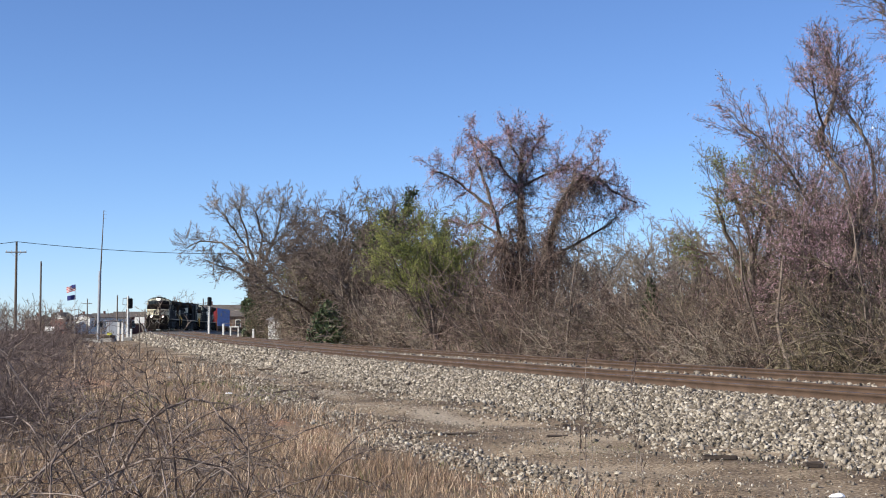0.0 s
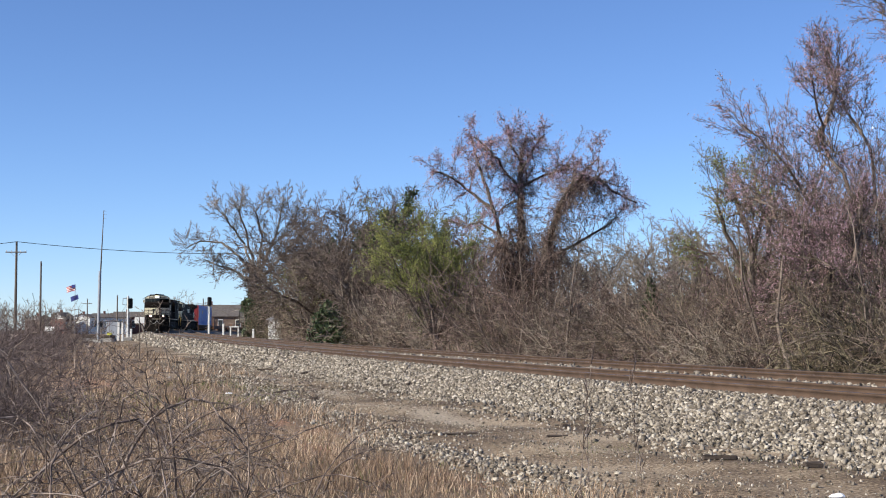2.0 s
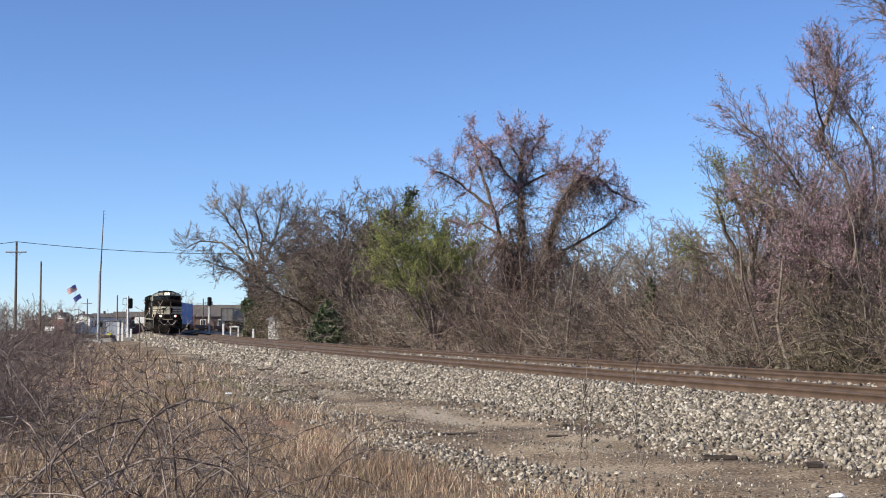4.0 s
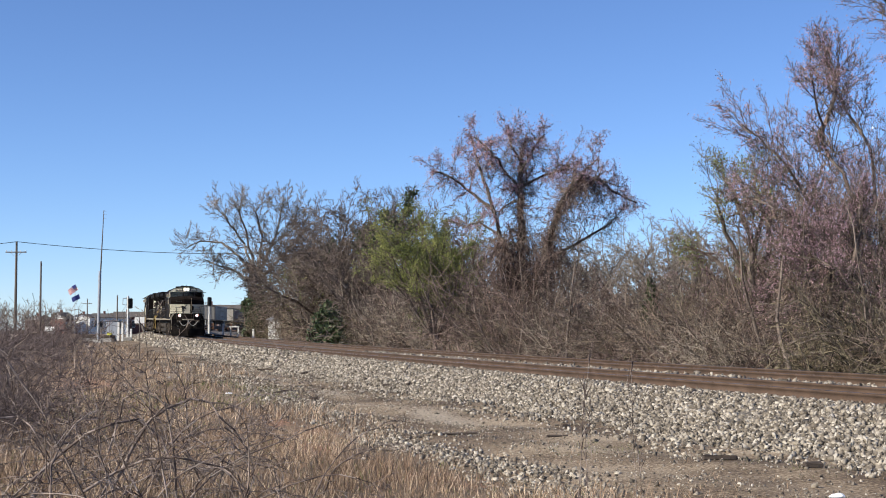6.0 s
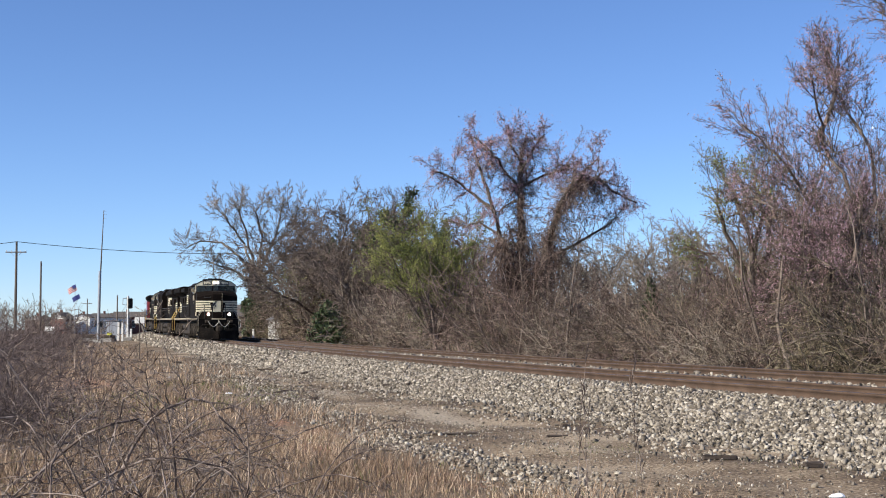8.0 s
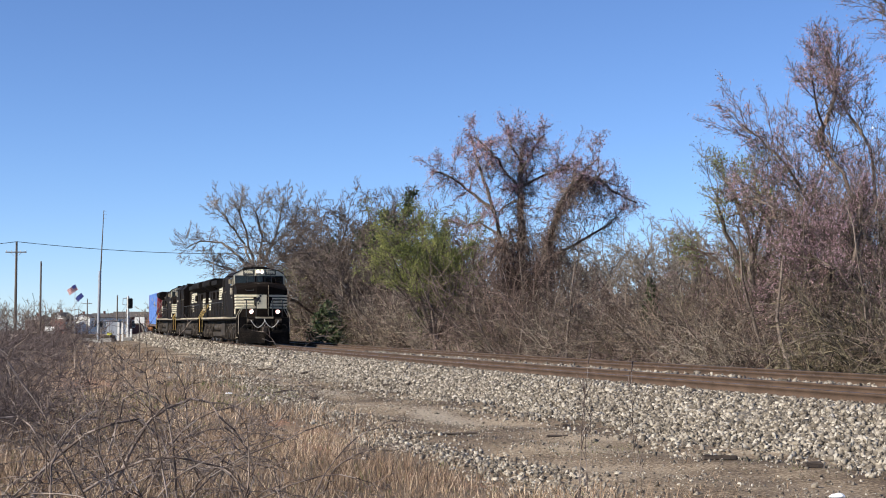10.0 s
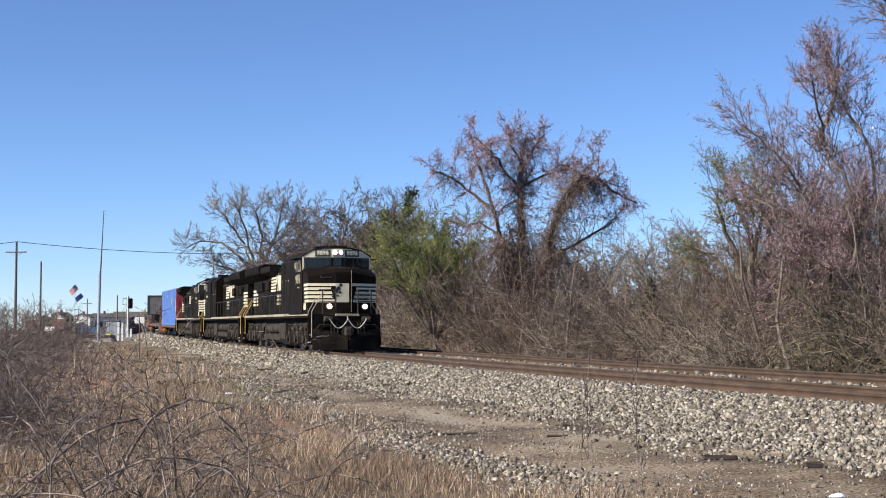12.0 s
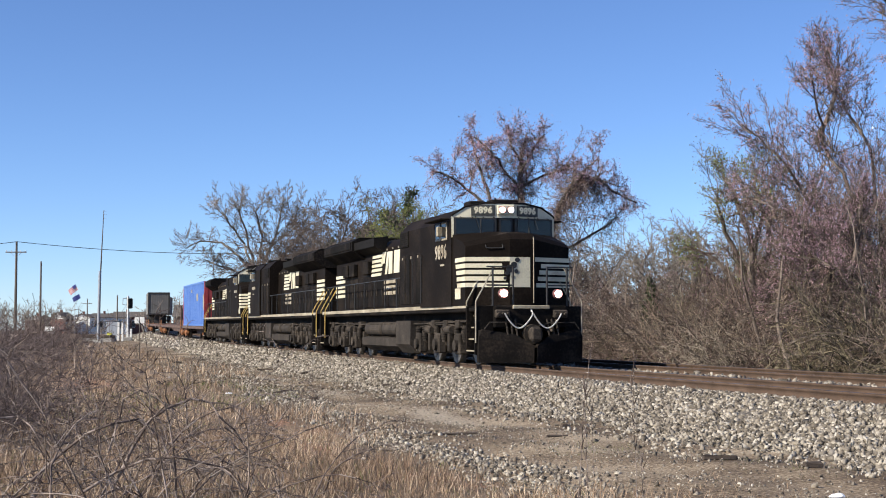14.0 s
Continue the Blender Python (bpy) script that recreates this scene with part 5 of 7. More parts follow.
def make_viny_tree():
    limbs = [(0.36, [(930, 645), (928, 540), (922, 440), (922, 340), (925, 262), (934, 222)]),
             (0.14, [(915, 510), (890, 420), (866, 345), (846, 275), (834, 232)]), (0.09, [(872, 360), (832, 326), (800, 302), (766, 290)]),
             (0.08, [(918, 318), (895, 290), (866, 262), (842, 236)]), (0.08, [(925, 318), (955, 302), (990, 295), (1012, 270)]),
             (0.24, [(934, 560), (955, 470), (972, 410), (992, 350), (1022, 306), (1060, 308), (1092, 322), (1130, 346)]),
             (0.08, [(1010, 318), (1035, 290), (1060, 268)]), (0.10, [(965, 450), (1015, 424), (1062, 396), (1095, 372)]), (0.07, [(886, 405), (848, 382), (818, 392)]), (0.06, [(925, 290), (945, 250), (965, 225)]), (0.06, [(925, 280), (905, 245), (900, 215)])]
    ob, st, A = limb_tree("vine_hung_tree", 926, 74, 637, limbs, 61, M_BARK, "tall bare tree hung with dry vines and reddish buds", VINY, 6, minimum=0.0085, twig_len=(0.7, 1.6), r_tip=0.04, wild=0.65)
    thick = A[(A[:, 6] > 0.11) & (A[:, 8] == 1)]
    vines_on(ob, A, 420, 62, M_BRUSHGREY, (0.4, 1.5), 1, 0.010, 1.0)
    vines_on(ob, thick, 1400, 65, M_BRUSHRED, (0.5, 1.6), 1, 0.012, 0.2)
    vines_on(ob, thick[thick[:, 2] < 7], 900, 66, M_BRUSHRED, (0.8, 2.6), 1, 0.012, 0.2)
    vines_on(ob, A[(A[:, 2] > 7.5) & (A[:, 6] < 0.12)], 560, 67, M_BUDRED, (0.3, 0.9), 1, 0.009, 7.5)
    bud_haze(ob, st, 0.046, M_BUDRED, 63, 7.5, 2, 0.12)


make_viny_tree()
# trees at the edge of the view, close to the tracks
EDGE_TWIG = [None, None, (4, 0.11, 0.04, 8, 34, 0.52, 0.35), (3, 0.14, 0.03, 6, 36, 0.55, 0.4), (1, 0.12, 0.02, 0, 40, 0.5, 0.4)]
gt, gst, A = limb_tree("budding_tree", 1330, 56, 650, [(0.2, [(1330, 650), (1330, 520), (1318, 400), (1298, 320), (1285, 285)]), (0.14, [(1332, 520), (1365, 410), (1390, 320), (1398, 280)]), (0.12, [(1322, 470), (1280, 390), (1258, 330)]), (0.12, [(1335, 530), (1400, 440), (1440, 360)]), (0.12, [(1325, 500), (1270, 440), (1240, 420)]), (0.12, [(1330, 450), (1345, 360), (1340, 290)])], 71, M_BARK, "bare tree with a green haze of young leaves", EDGE_TWIG, 8, minimum=0.008, twig_len=(0.8, 1.7), r_tip=0.03, wild=0.45)
bud_haze(gt, gst, 0.042, M_LEAFGREEN, 72, 2.0, 2, 0.14, "sparse yellow-green young leaves", "young_leaves")
EDGE = [(1545, 46, 81, [(0.12, [(1545, 655), (1540, 470), (1505, 340), (1462, 220), (1418, 115)]), (0.08, [(1548, 560), (1562, 400), (1550, 230), (1520, 130), (1488, 65)]), (0.07, [(1560, 420), (1605, 230), (1590, 60), (1560, -30)]), (0.075, [(1515, 400), (1445, 330), (1385, 260), (1325, 195)]), (0.06, [(1520, 440), (1440, 400), (1375, 345), (1335, 310)]), (0.08, [(1545, 520), (1610, 420), (1690, 300)]), (0.1, [(1450, 220), (1478, 140), (1505, 70)]), (0.1, [(1530, 480), (1460, 460), (1400, 440)])]),
        (1475, 44, 82, [(0.16, [(1475, 655), (1470, 540), (1450, 440), (1425, 370)]), (0.12, [(1472, 560), (1500, 450), (1530, 370), (1540, 280)]), (0.1, [(1470, 540), (1420, 490), (1390, 440)]), (0.1, [(1475, 580), (1530, 510), (1575, 470)])])]
for px, dep, sd, limbs in EDGE:
    et, est, A = limb_tree("redbud_tree", px, dep, 655, limbs, sd, M_BARK, "bare branching tree dotted with reddish-pink buds", EDGE_TWIG, 13, minimum=0.0068, twig_len=(0.7, 1.8), r_tip=0.022, wild=0.42)
    vines_on(et, A, 260, sd, M_BRUSH, (0.5, 1.5), 1, 0.009, 0.5)
    bud_haze(et, est, 0.03, M_BUDRED, sd + 1, 1.0, 2, 0.08, "reddish-pink buds")
# more of the wood crowding in behind them
for px, dep, h, sd, mat in ((1405, 62, 7.6, 841, 0), (1455, 60, 10.4, 842, 1), (1505, 58, 11.6, 843, 0), (1555, 56, 12.6, 844, 1), (1605, 55, 13.2, 845, 1), (1535, 60, 11.0, 850, 1), (1480, 54, 8.2, 851, 1), (1290, 66, 5.8, 846, 0), (1365, 60, 6.4, 847, 1), (1530, 50, 6.2, 848, 1), (1430, 50, 5.6, 849, 1)):
    make_tree("bare_tree", px, dep, h, 1.25, sd, (M_BARK, M_BRUSHRED)[mat], "leafless purplish-brown tree crowding the wood's edge", spec=SCRUB, limbs=9, fork=0.14, trunk_r=0.12, minimum=0.0075, turn=sd * 40, limb_angle=34, leaf=M_BUDRED if mat else M_LEAFGREEN if px < 1420 else M_BUDRED, leaf_size=0.032, leaf_share=0.9)


# ---- thickets ----
def make_thicket(name, label, spots, seed, mat, minimum, leaf_n, leaf_size, leaf_mat=None):
    """spots: (x, y, height, stems) of shrubs, all one tangle."""
    st = Sticks(seed)
    rs = st.rs
    spec = [None, None, (5, 0.26, -0.05, 7, 42, 0.42, 0.35), (2, 0.3, -0.12, 0, 40, 0.5, 0.4)]
    for x, y, h, n in spots:
        z = floor_at(x, y)
        for _ in range(n):
            d = np.array([rs.normal(0, 0.45), rs.normal(0, 0.45), 1.0])
            st.branch(np.array([x + rs.normal(0, 0.45), y + rs.normal(0, 0.45), z - 0.05]), d / np.linalg.norm(d), h * rs.uniform(0.55, 1.15), rs.uniform(0.012, 0.03), 2, spec)
    ob = empty(name)
    tagged(ob, label, "thicket", kind="stuff")
    part_of("stems", st.mesh("stems", minimum=minimum), mat, ob)
    if leaf_n:
        tips = np.array(st.leaf)
        P = tips[rs.choice(len(tips), leaf_n)] + rs.normal(0, 0.25, (leaf_n, 3))
        part_of("dead_leaves", leaf_mesh("dead_leaves", P, leaf_size, rs), leaf_mat or mat, ob)
    return ob


def along(s0, s1, step, w0, w1, rs, hfun, stems):
    out = []
    for s in np.arange(s0, s1, step):
        w = rs.uniform(w1, w0)
        p = on_line(s + rs.uniform(-step, step), w)
        high = hfun(s, w) * rs.uniform(0.7, 1.2)
        if abs(p[0] / p[1] - 0.1415) < 0.011:
            high = min(high, 1.5)
        out.append((p[0], p[1], high, stems))
    return out


rs = np.random.RandomState(91)
near_h = lambda s, w: 2.0 + 0.25 * (-w - 8) + 0.9 * math.sin(s * 0.31) + 0.6 * math.sin(s * 0.8)
far_h = lambda s, w: 3.7 + 0.25 * (-w - 8) + 0.6 * math.sin(s * 0.2)
back_h = lambda s, w: (6.3 if s < -36 else 3.6) + 0.9 * math.sin(s * 0.17) + 0.7 * math.sin(s * 0.53 + 1)
THICKETS = ((M_BRUSH, "dense brown leafless thicket along the far track"), (M_BRUSHGREY, "dense pale grey-brown leafless thicket along the far track"), (M_BRUSHRED, "dense reddish-brown leafless thicket along the far track"), (M_BRUSHDARK, "dull olive-brown leafless thicket along the far track"))


def patches(spots, k):
    """The shrubs of one kind: they grow in uneven patches."""
    out = []
    for i, p in enumerate(spots):
        v = math.sin(p[0] * 0.55 + 1.3 * math.sin(p[1] * 0.21)) + 0.8 * math.sin(p[0] * 1.31 + p[1] * 0.37 + 2) + 0.5 * math.sin(i * 12.9898)
        if min(3, max(0, int((v + 1.7) / 0.85))) == k:
            out.append(p)
    return out


near_spots = along(-34, 16, 0.068, -9.6, -13.5, rs, near_h, 4)
far_spots = along(-120, -34, 0.2, -9.8, -15, rs, far_h, 4)
back_spots = along(-110, 16, 0.36, -14, -22, rs, back_h, 5)
skirt = [(sight(926, 74).x + rs.normal(0, 2.0), 73.0 + rs.normal(0, 0.8), rs.uniform(3.4, 6.2), 4) for _ in range(70)]
for k, (mat, label) in enumerate(THICKETS):
    make_thicket("thicket", label, patches(near_spots, k), 920 + k, mat, 0.0085, 1200, 0.04)
    make_thicket("thicket", label, patches(far_spots, k) + (skirt if k == 2 else []), 930 + k, mat, 0.014, 1500, 0.06)
for k, mat in ((0, M_BARK), (1, M_BRUSHGREY), (2, M_BRUSHRED), (3, M_BARK)):
    make_thicket("thicket", "taller leafless saplings standing behind the thicket", patches(back_spots, k), 940 + k, mat, 0.012, 1000, 0.07, M_BRUSH)
make_thicket("far_woods", "distant grey-brown woods along the skyline", [(float(x), float(y), rs.uniform(5, 9), 3) for x, y in zip(rs.uniform(-55, 90, 240), rs.uniform(150, 215, 240)) if x > -17], 95, M_BARKGREY, 0.03, 9000, 0.25, M_BRUSH)


def make_saplings(spots, seed):
    """Single dark stems that stand out of the thicket."""
    for i, (s_, w_, h) in enumerate(spots):
        p = on_line(s_, w_)
        if abs(p[0] / p[1] - 0.1415) < 0.012:
            continue
        st = Sticks(seed + i)
        ob = tagged(empty("sapling", pose(p[0], p[1], floor_at(p[0], p[1]) - 0.05)), "slender dark leafless sapling at the thicket edge", "tree", "saplings in the thicket")
        d = np.array([st.rs.normal(0, 0.22), st.rs.normal(0, 0.2), 1.0])
        st.branch(np.zeros(3), d / np.linalg.norm(d), h, st.rs.uniform(0.035, 0.085), 1, [None, (7, 0.10, 0.02, 7, 38, 0.35, 0.3), (4, 0.2, 0.06, 4, 40, 0.5, 0.4), (3, 0.25, 0.02, 0, 40, 0.5, 0.4)])
        part_of("trunk", st.mesh("trunk", [1], minimum=0.012), M_BARK, ob)
        part_of("crown", st.mesh("crown", [2, 3, 4], minimum=0.009), M_BARK, ob)


rs = np.random.RandomState(97)
make_saplings([(s_ + rs.uniform(-1, 1), rs.uniform(-11.5, -9.4), rs.uniform(3.2, 6.0)) for s_ in np.arange(-62, 10, 1.9)], 700)


# ---- ballast stones ----
def stone_arrays(rs, n):
    """Rough angular stones: jittered, squashed blocks."""
    v = np.array([(x, y, z) for x in (-1, 1) for y in (-1, 1) for z in (-1, 1)], float) * 0.72
    f = np.array([(0, 1, 3), (0, 3, 2), (4, 6, 7), (4, 7, 5), (0, 4, 5), (0, 5, 1), (2, 3, 7), (2, 7, 6), (0, 2, 6), (0, 6, 4), (1, 5, 7), (1, 7, 3)])
    V = (v[None] + rs.normal(0, 0.30, (n, 8, 3))) * rs.uniform(0.55, 1.3, (n, 1, 3))
    q = rs.normal(0, 1, (n, 4))
    q /= np.linalg.norm(q, axis=1)[:, None]
    w, x, y, z = q.T
    R = np.stack([1 - 2 * (y * y + z * z), 2 * (x * y - w * z), 2 * (x * z + w * y), 2 * (x * y + w * z), 1 - 2 * (x * x + z * z), 2 * (y * z - w * x), 2 * (x * z - w * y), 2 * (y * z + w * x), 1 - 2 * (x * x + y * y)], -1).reshape(n, 3, 3)
    return np.einsum("nij,nkj->nki", R, V), f


def stones_mesh(name, P, size, rs):
    V, f = stone_arrays(rs, len(P))
    V = V * np.asarray(size)[:, None, None] + P[:, None]
    F = (f[None] + np.arange(len(P))[:, None, None] * 8).reshape(-1, 3)
    return mesh_from(name, V.reshape(-1, 3), F)


def scatter_bed(s0, s1, w0, w1, per_m2, size, seed):
    rs = np.random.RandomState(seed)
    n = int((s1 - s0) * (w1 - w0) * per_m2)
    s, w = rs.uniform(s0, s1, n), rs.uniform(w0, w1, n)
    r = size * rs.uniform(0.55, 1.35, n) ** 1.3
    P = on_line(s, w, 0.0)
    P[:, 2] += bed_z(w) + r * rs.uniform(-0.1, 0.75, n)
    return P, r, rs


stone_bed = tagged(empty("ballast_stones"), "loose angular grey ballast stones on the bank", "ballast stones", kind="stuff")
for s0, s1, w0, w1, per, size, seed in ((0, 26, 0.95, 3.8, 430, 0.028, 1), (-22, 0, 0.95, 3.8, 270, 0.034, 2), (-60, -22, 0.95, 3.9, 85, 0.054, 3), (-130, -60, 0.95, 3.7, 22, 0.09, 4), (-30, 26, -3.1, -0.9, 60, 0.045, 6)):
    P, r, rs = scatter_bed(s0, s1, w0, w1, per, size, seed)
    part_of("stones", stones_mesh("stones", P, r, rs), M_STONE, stone_bed)
# stones strewn down onto the dirt and a second band of gravel nearer the eye
rs = np.random.RandomState(8)


def strewn(n, s0, s1, wc, spread, size):
    s = rs.uniform(s0, s1, n)
    w = wc(s) + rs.normal(0, 1, n) * spread
    P = on_line(s, w, 0.0)
    r = size * rs.uniform(0.5, 1.4, n) ** 1.3
    P[:, 2] = np.maximum(ground_z(P[:, 0], P[:, 1]), P[:, 2] + bed_z(w)) + r * 0.25
    return P, r


P1, r1 = strewn(3600, -45, 26, lambda s: 3.95 + 0.25 * np.sin(s * 0.8) + 0.3 * np.clip((s - 10) / 12, 0, 1), 0.42, 0.027)
second_band = lambda s: np.interp(s, [-25, -2, 9, 16, 24], [6.2, 6.6, 7.5, 7.85, 7.7]) + 0.12 * np.sin(s * 0.9)
P2, r2 = strewn(6500, 4, 25, second_band, 0.36, 0.021)
P3, r3 = strewn(3200, -28, 4, second_band, 0.5, 0.027)
P4, r4 = strewn(7500, -2, 25, lambda s: 6.1 + 0 * s, 1.35, 0.011)
P5, r5 = strewn(3000, -34, -2, lambda s: 5.6 + 0 * s, 1.0, 0.019)
P4, r4 = np.concatenate([P4, P5]), np.concatenate([r4, r5])
part_of("stones", stones_mesh("stones", np.concatenate([P1, P2, P3, P4]), np.concatenate([r1, r2, r3, r4]), rs), M_STONE, stone_bed)


# ---- grass and brambles ----
def blades(P, h, width, rs, lean=0.55):
    n = len(P)
    a = rs.uniform(0, 2 * math.pi, n)
    side = np.stack([np.cos(a), np.sin(a), 0 * a], -1) * (width * rs.uniform(0.6, 1.4, n))[:, None]
    tip = np.stack([rs.normal(0, lean, n), rs.normal(0, lean, n), np.ones(n)], -1)
    tip *= (h / np.linalg.norm(tip, axis=1))[:, None]
    mid = tip * 0.55
    mid[:, 2] *= 1.15
    V = np.stack([P - side, P + side, P + mid + side * 0.7, P + mid - side * 0.7, P + tip], 1).reshape(-1, 3)
    i = np.arange(n)[:, None] * 5
    return V, np.concatenate([i + [0, 1, 2], i + [0, 2, 3], i + [3, 2, 4]], 0)


def grass_zone(n, x0, x1, y0, y1, h, width, seed, keep, mat, name, lean=0.55):
    rs = np.random.RandomState(seed)
    y = y0 * (y1 / y0) ** rs.rand(n)
    x = x0 + (x1 - x0) * rs.rand(n)
    s, w = off_line(x, y)
    ok = keep(x, y, s, w, rs)
    x, y = x[ok], y[ok]
    # tufts: draw blades towards scattered centres
    c = rs.randint(0, max(1, len(x)), len(x))
    near = rs.rand(len(x)) < 0.5
    d = rs.normal(0, 0.09, (len(x), 2))
    tx, ty = np.where(near, x[c // 14 * 14 % len(x)] + d[:, 0], x), np.where(near, y[c // 14 * 14 % len(x)] + d[:, 1], y)
    P = np.stack([tx, ty, ground_z(tx, ty) - 0.02], -1)
    hh = h * rs.uniform(0.35, 1.3, len(x)) * (0.7 + 0.5 * np.sin(tx * 1.3 + 2) * np.sin(ty * 0.9))
    V, F = blades(P, hh, width, rs, lean)
    return part_of(name, mesh_from(name, V, F), mat, grass)


grass = tagged(empty("grass"), "dry straw-coloured grass with a few green tufts", "grass", kind="stuff")
bare = lambda x, y, s, w, rs: w > 8.3 + 0.6 * np.sin(s * 0.4) + rs.normal(0, 0.45, len(w))
grass_zone(60000, -8, 4, 11.5, 22, 0.27, 0.0035, 1, bare, M_STRAW, "dry_blades")
grass_zone(42000, -14, 1, 20, 48, 0.32, 0.006, 2, bare, M_STRAW, "dry_blades")
grass_zone(22000, -34, -6, 45, 120, 0.38, 0.014, 3, lambda x, y, s, w, rs: w > 5.6 + rs.normal(0, 0.4, len(w)), M_STRAW, "dry_blades")
grass_zone(9000, -8, 4, 11.5, 24, 0.16, 0.004, 4, bare, M_GREENGRASS, "green_blades")
grass_zone(9000, -13, -1, 24, 60, 0.22, 0.008, 5, lambda x, y, s, w, rs: (w > 6.4) & (np.sin(x * 0.7) + np.sin(y * 0.23) > 0.2), M_GREENGRASS, "green_blades")
grass_zone(9000, -6, 7, 12, 40, 0.07, 0.004, 6, lambda x, y, s, w, rs: (w > 4.2) & (w < 9.0) & (np.sin(x * 1.7 + 1) * np.sin(y * 0.9) > 0.35), M_GREENGRASS, "green_blades")
grass_zone(16000, -6, 7, 12, 40, 0.14, 0.003, 7, lambda x, y, s, w, rs: (w > 6.0 + rs.normal(0, 1, len(w))) & (w < 9.6), M_STRAW, "dry_blades")

# straw and leaf litter lying on the dirt, moss where it stays damp
grass_zone(15000, -6, 7, 13, 42, 0.10, 0.004, 8, lambda x, y, s, w, rs: (w > 4.0 + rs.normal(0, 0.3, len(w))) & (w < 9.0) & (np.abs(w - 5.5) > 0.5 * rs.rand(len(w))), M_BRUSH, "litter_blades", 3.0)
grass_zone(14000, -2, 5, 12, 22, 0.05, 0.004, 9, lambda x, y, s, w, rs: np.exp(-((s - 18.5) / 1.4) ** 2 - ((w - 6.35) / 0.4) ** 2) + 0.6 * np.exp(-((s - 21.8) / 1.0) ** 2 - ((w - 6.2) / 0.4) ** 2) > rs.rand(len(w)), M_MOSS, "green_blades", 1.0)
M_BRAMBLE = material("purplish_brush", [(0.035, 0.024, 0.022), (0.10, 0.073, 0.066), (0.25, 0.195, 0.175)], 0.9, scale=1.2, fine=12, bump=0.1, per="island")
M_CANE = material("bramble_cane", [(0.04, 0.028, 0.023), (0.13, 0.096, 0.08), (0.36, 0.295, 0.25)], 0.85, scale=1.5, fine=15, bump=0.1, per="island")


def make_brambles(name, label, spots, seed, radius, reach, mat=M_CANE, twigs=4, deep=0, thin=0.0024):
    st = Sticks(seed)
    rs = st.rs
    spec = [None, None, (9, 0.14, -0.11, twigs, 48, 0.35, 0.45), (3, 0.22, -0.08, deep, 45, 0.45, 0.4), (3, 0.3, 0, 0, 40, 0.5, 0.5)][:5 if deep else 4]
    for x, y, n in spots:
        z = floor_at(x, y)
        for _ in range(n):
            a = rs.uniform(0, 2 * math.pi)
            d = np.array([math.cos(a) * 0.55, math.sin(a) * 0.45, 1.0])
            st.branch(np.array([x + rs.normal(0, 0.5), y + rs.normal(0, 0.5), z - 0.03]), d / np.linalg.norm(d), reach * rs.uniform(0.5, 1.25), radius * rs.uniform(0.6, 1.4), 2, spec)
    A = np.array(st.seg)
    g = np.stack([ground_z(A[:, 0], A[:, 1]), ground_z(A[:, 3], A[:, 4])], 1)
    A = A[(A[:, 2] > g[:, 0] - 0.1) & (A[:, 5] > g[:, 1] - 0.1)]
    st.seg = [tuple(r) for r in A]
    ob = tagged(empty(name), label, "brambles", kind="stuff")
    part_of("canes", st.mesh("canes", minimum=thin), mat, ob)
    return ob


rs = np.random.RandomState(17)
near_spots = [(rs.uniform(-4.6, -1.6), rs.uniform(10.8, 14.5), 3) for _ in range(34)]
near_spots = [(x, y, n) for x, y, n in near_spots if x < -1.5 - 0.12 * (y - 10)]
make_brambles("brambles", "tangle of bare grey-brown bramble canes in dry grass", near_spots, 18, 0.0095, 1.45, deep=2)
make_brambles("brambles", "heap of fine bare purplish-grey brush at the field edge", [(-y * rs.uniform(0.302, 0.38), y, 8) for y in rs.uniform(18, 29, 84)], 19, 0.006, 1.6, M_BRAMBLE, twigs=6, thin=0.0035)
make_brambles("brambles", "low dry brush along the foot of the bank", [(-y * rs.uniform(0.27, 0.36), y, 6) for y in rs.uniform(40, 118, 120)], 20, 0.012, 2.3, M_BRAMBLE, twigs=6, thin=0.007)
make_brambles("brambles", "thin dry stems in the grass", [(rs.uniform(-7, -2.4), rs.uniform(14, 26), 3) for _ in range(60)], 22, 0.004, 0.42, twigs=3)


# tangled vine mounds against the thicket beyond the tracks
mound = []
for s_, w_ in ((-8, -10.0), (-12, -10.4), (-10, -11.2), (-14, -10.8), (3, -10.2), (-1, -10.6), (-24, -10.2), (-28, -10.6), (-34, -11), (-40, -10.8), (-5, -10.2), (-18, -10.0), (8, -10.4), (-46, -11), (-55, -11)):
    p_ = on_line(s_, w_)
    mound.append((p_[0], p_[1], 14))
make_brambles("vine_tangle", "mounds of dark bare vines tangled over the thicket edge", mound, 27, 0.016, 4.6, M_BARK, twigs=6, thin=0.009)
make_brambles("vine_tangle", "pale dry vines trailing over the thicket edge", [(x + 0.8, y - 0.5, 8) for x, y, n in mound], 28, 0.013, 3.8, M_BRUSH, twigs=6, thin=0.008)


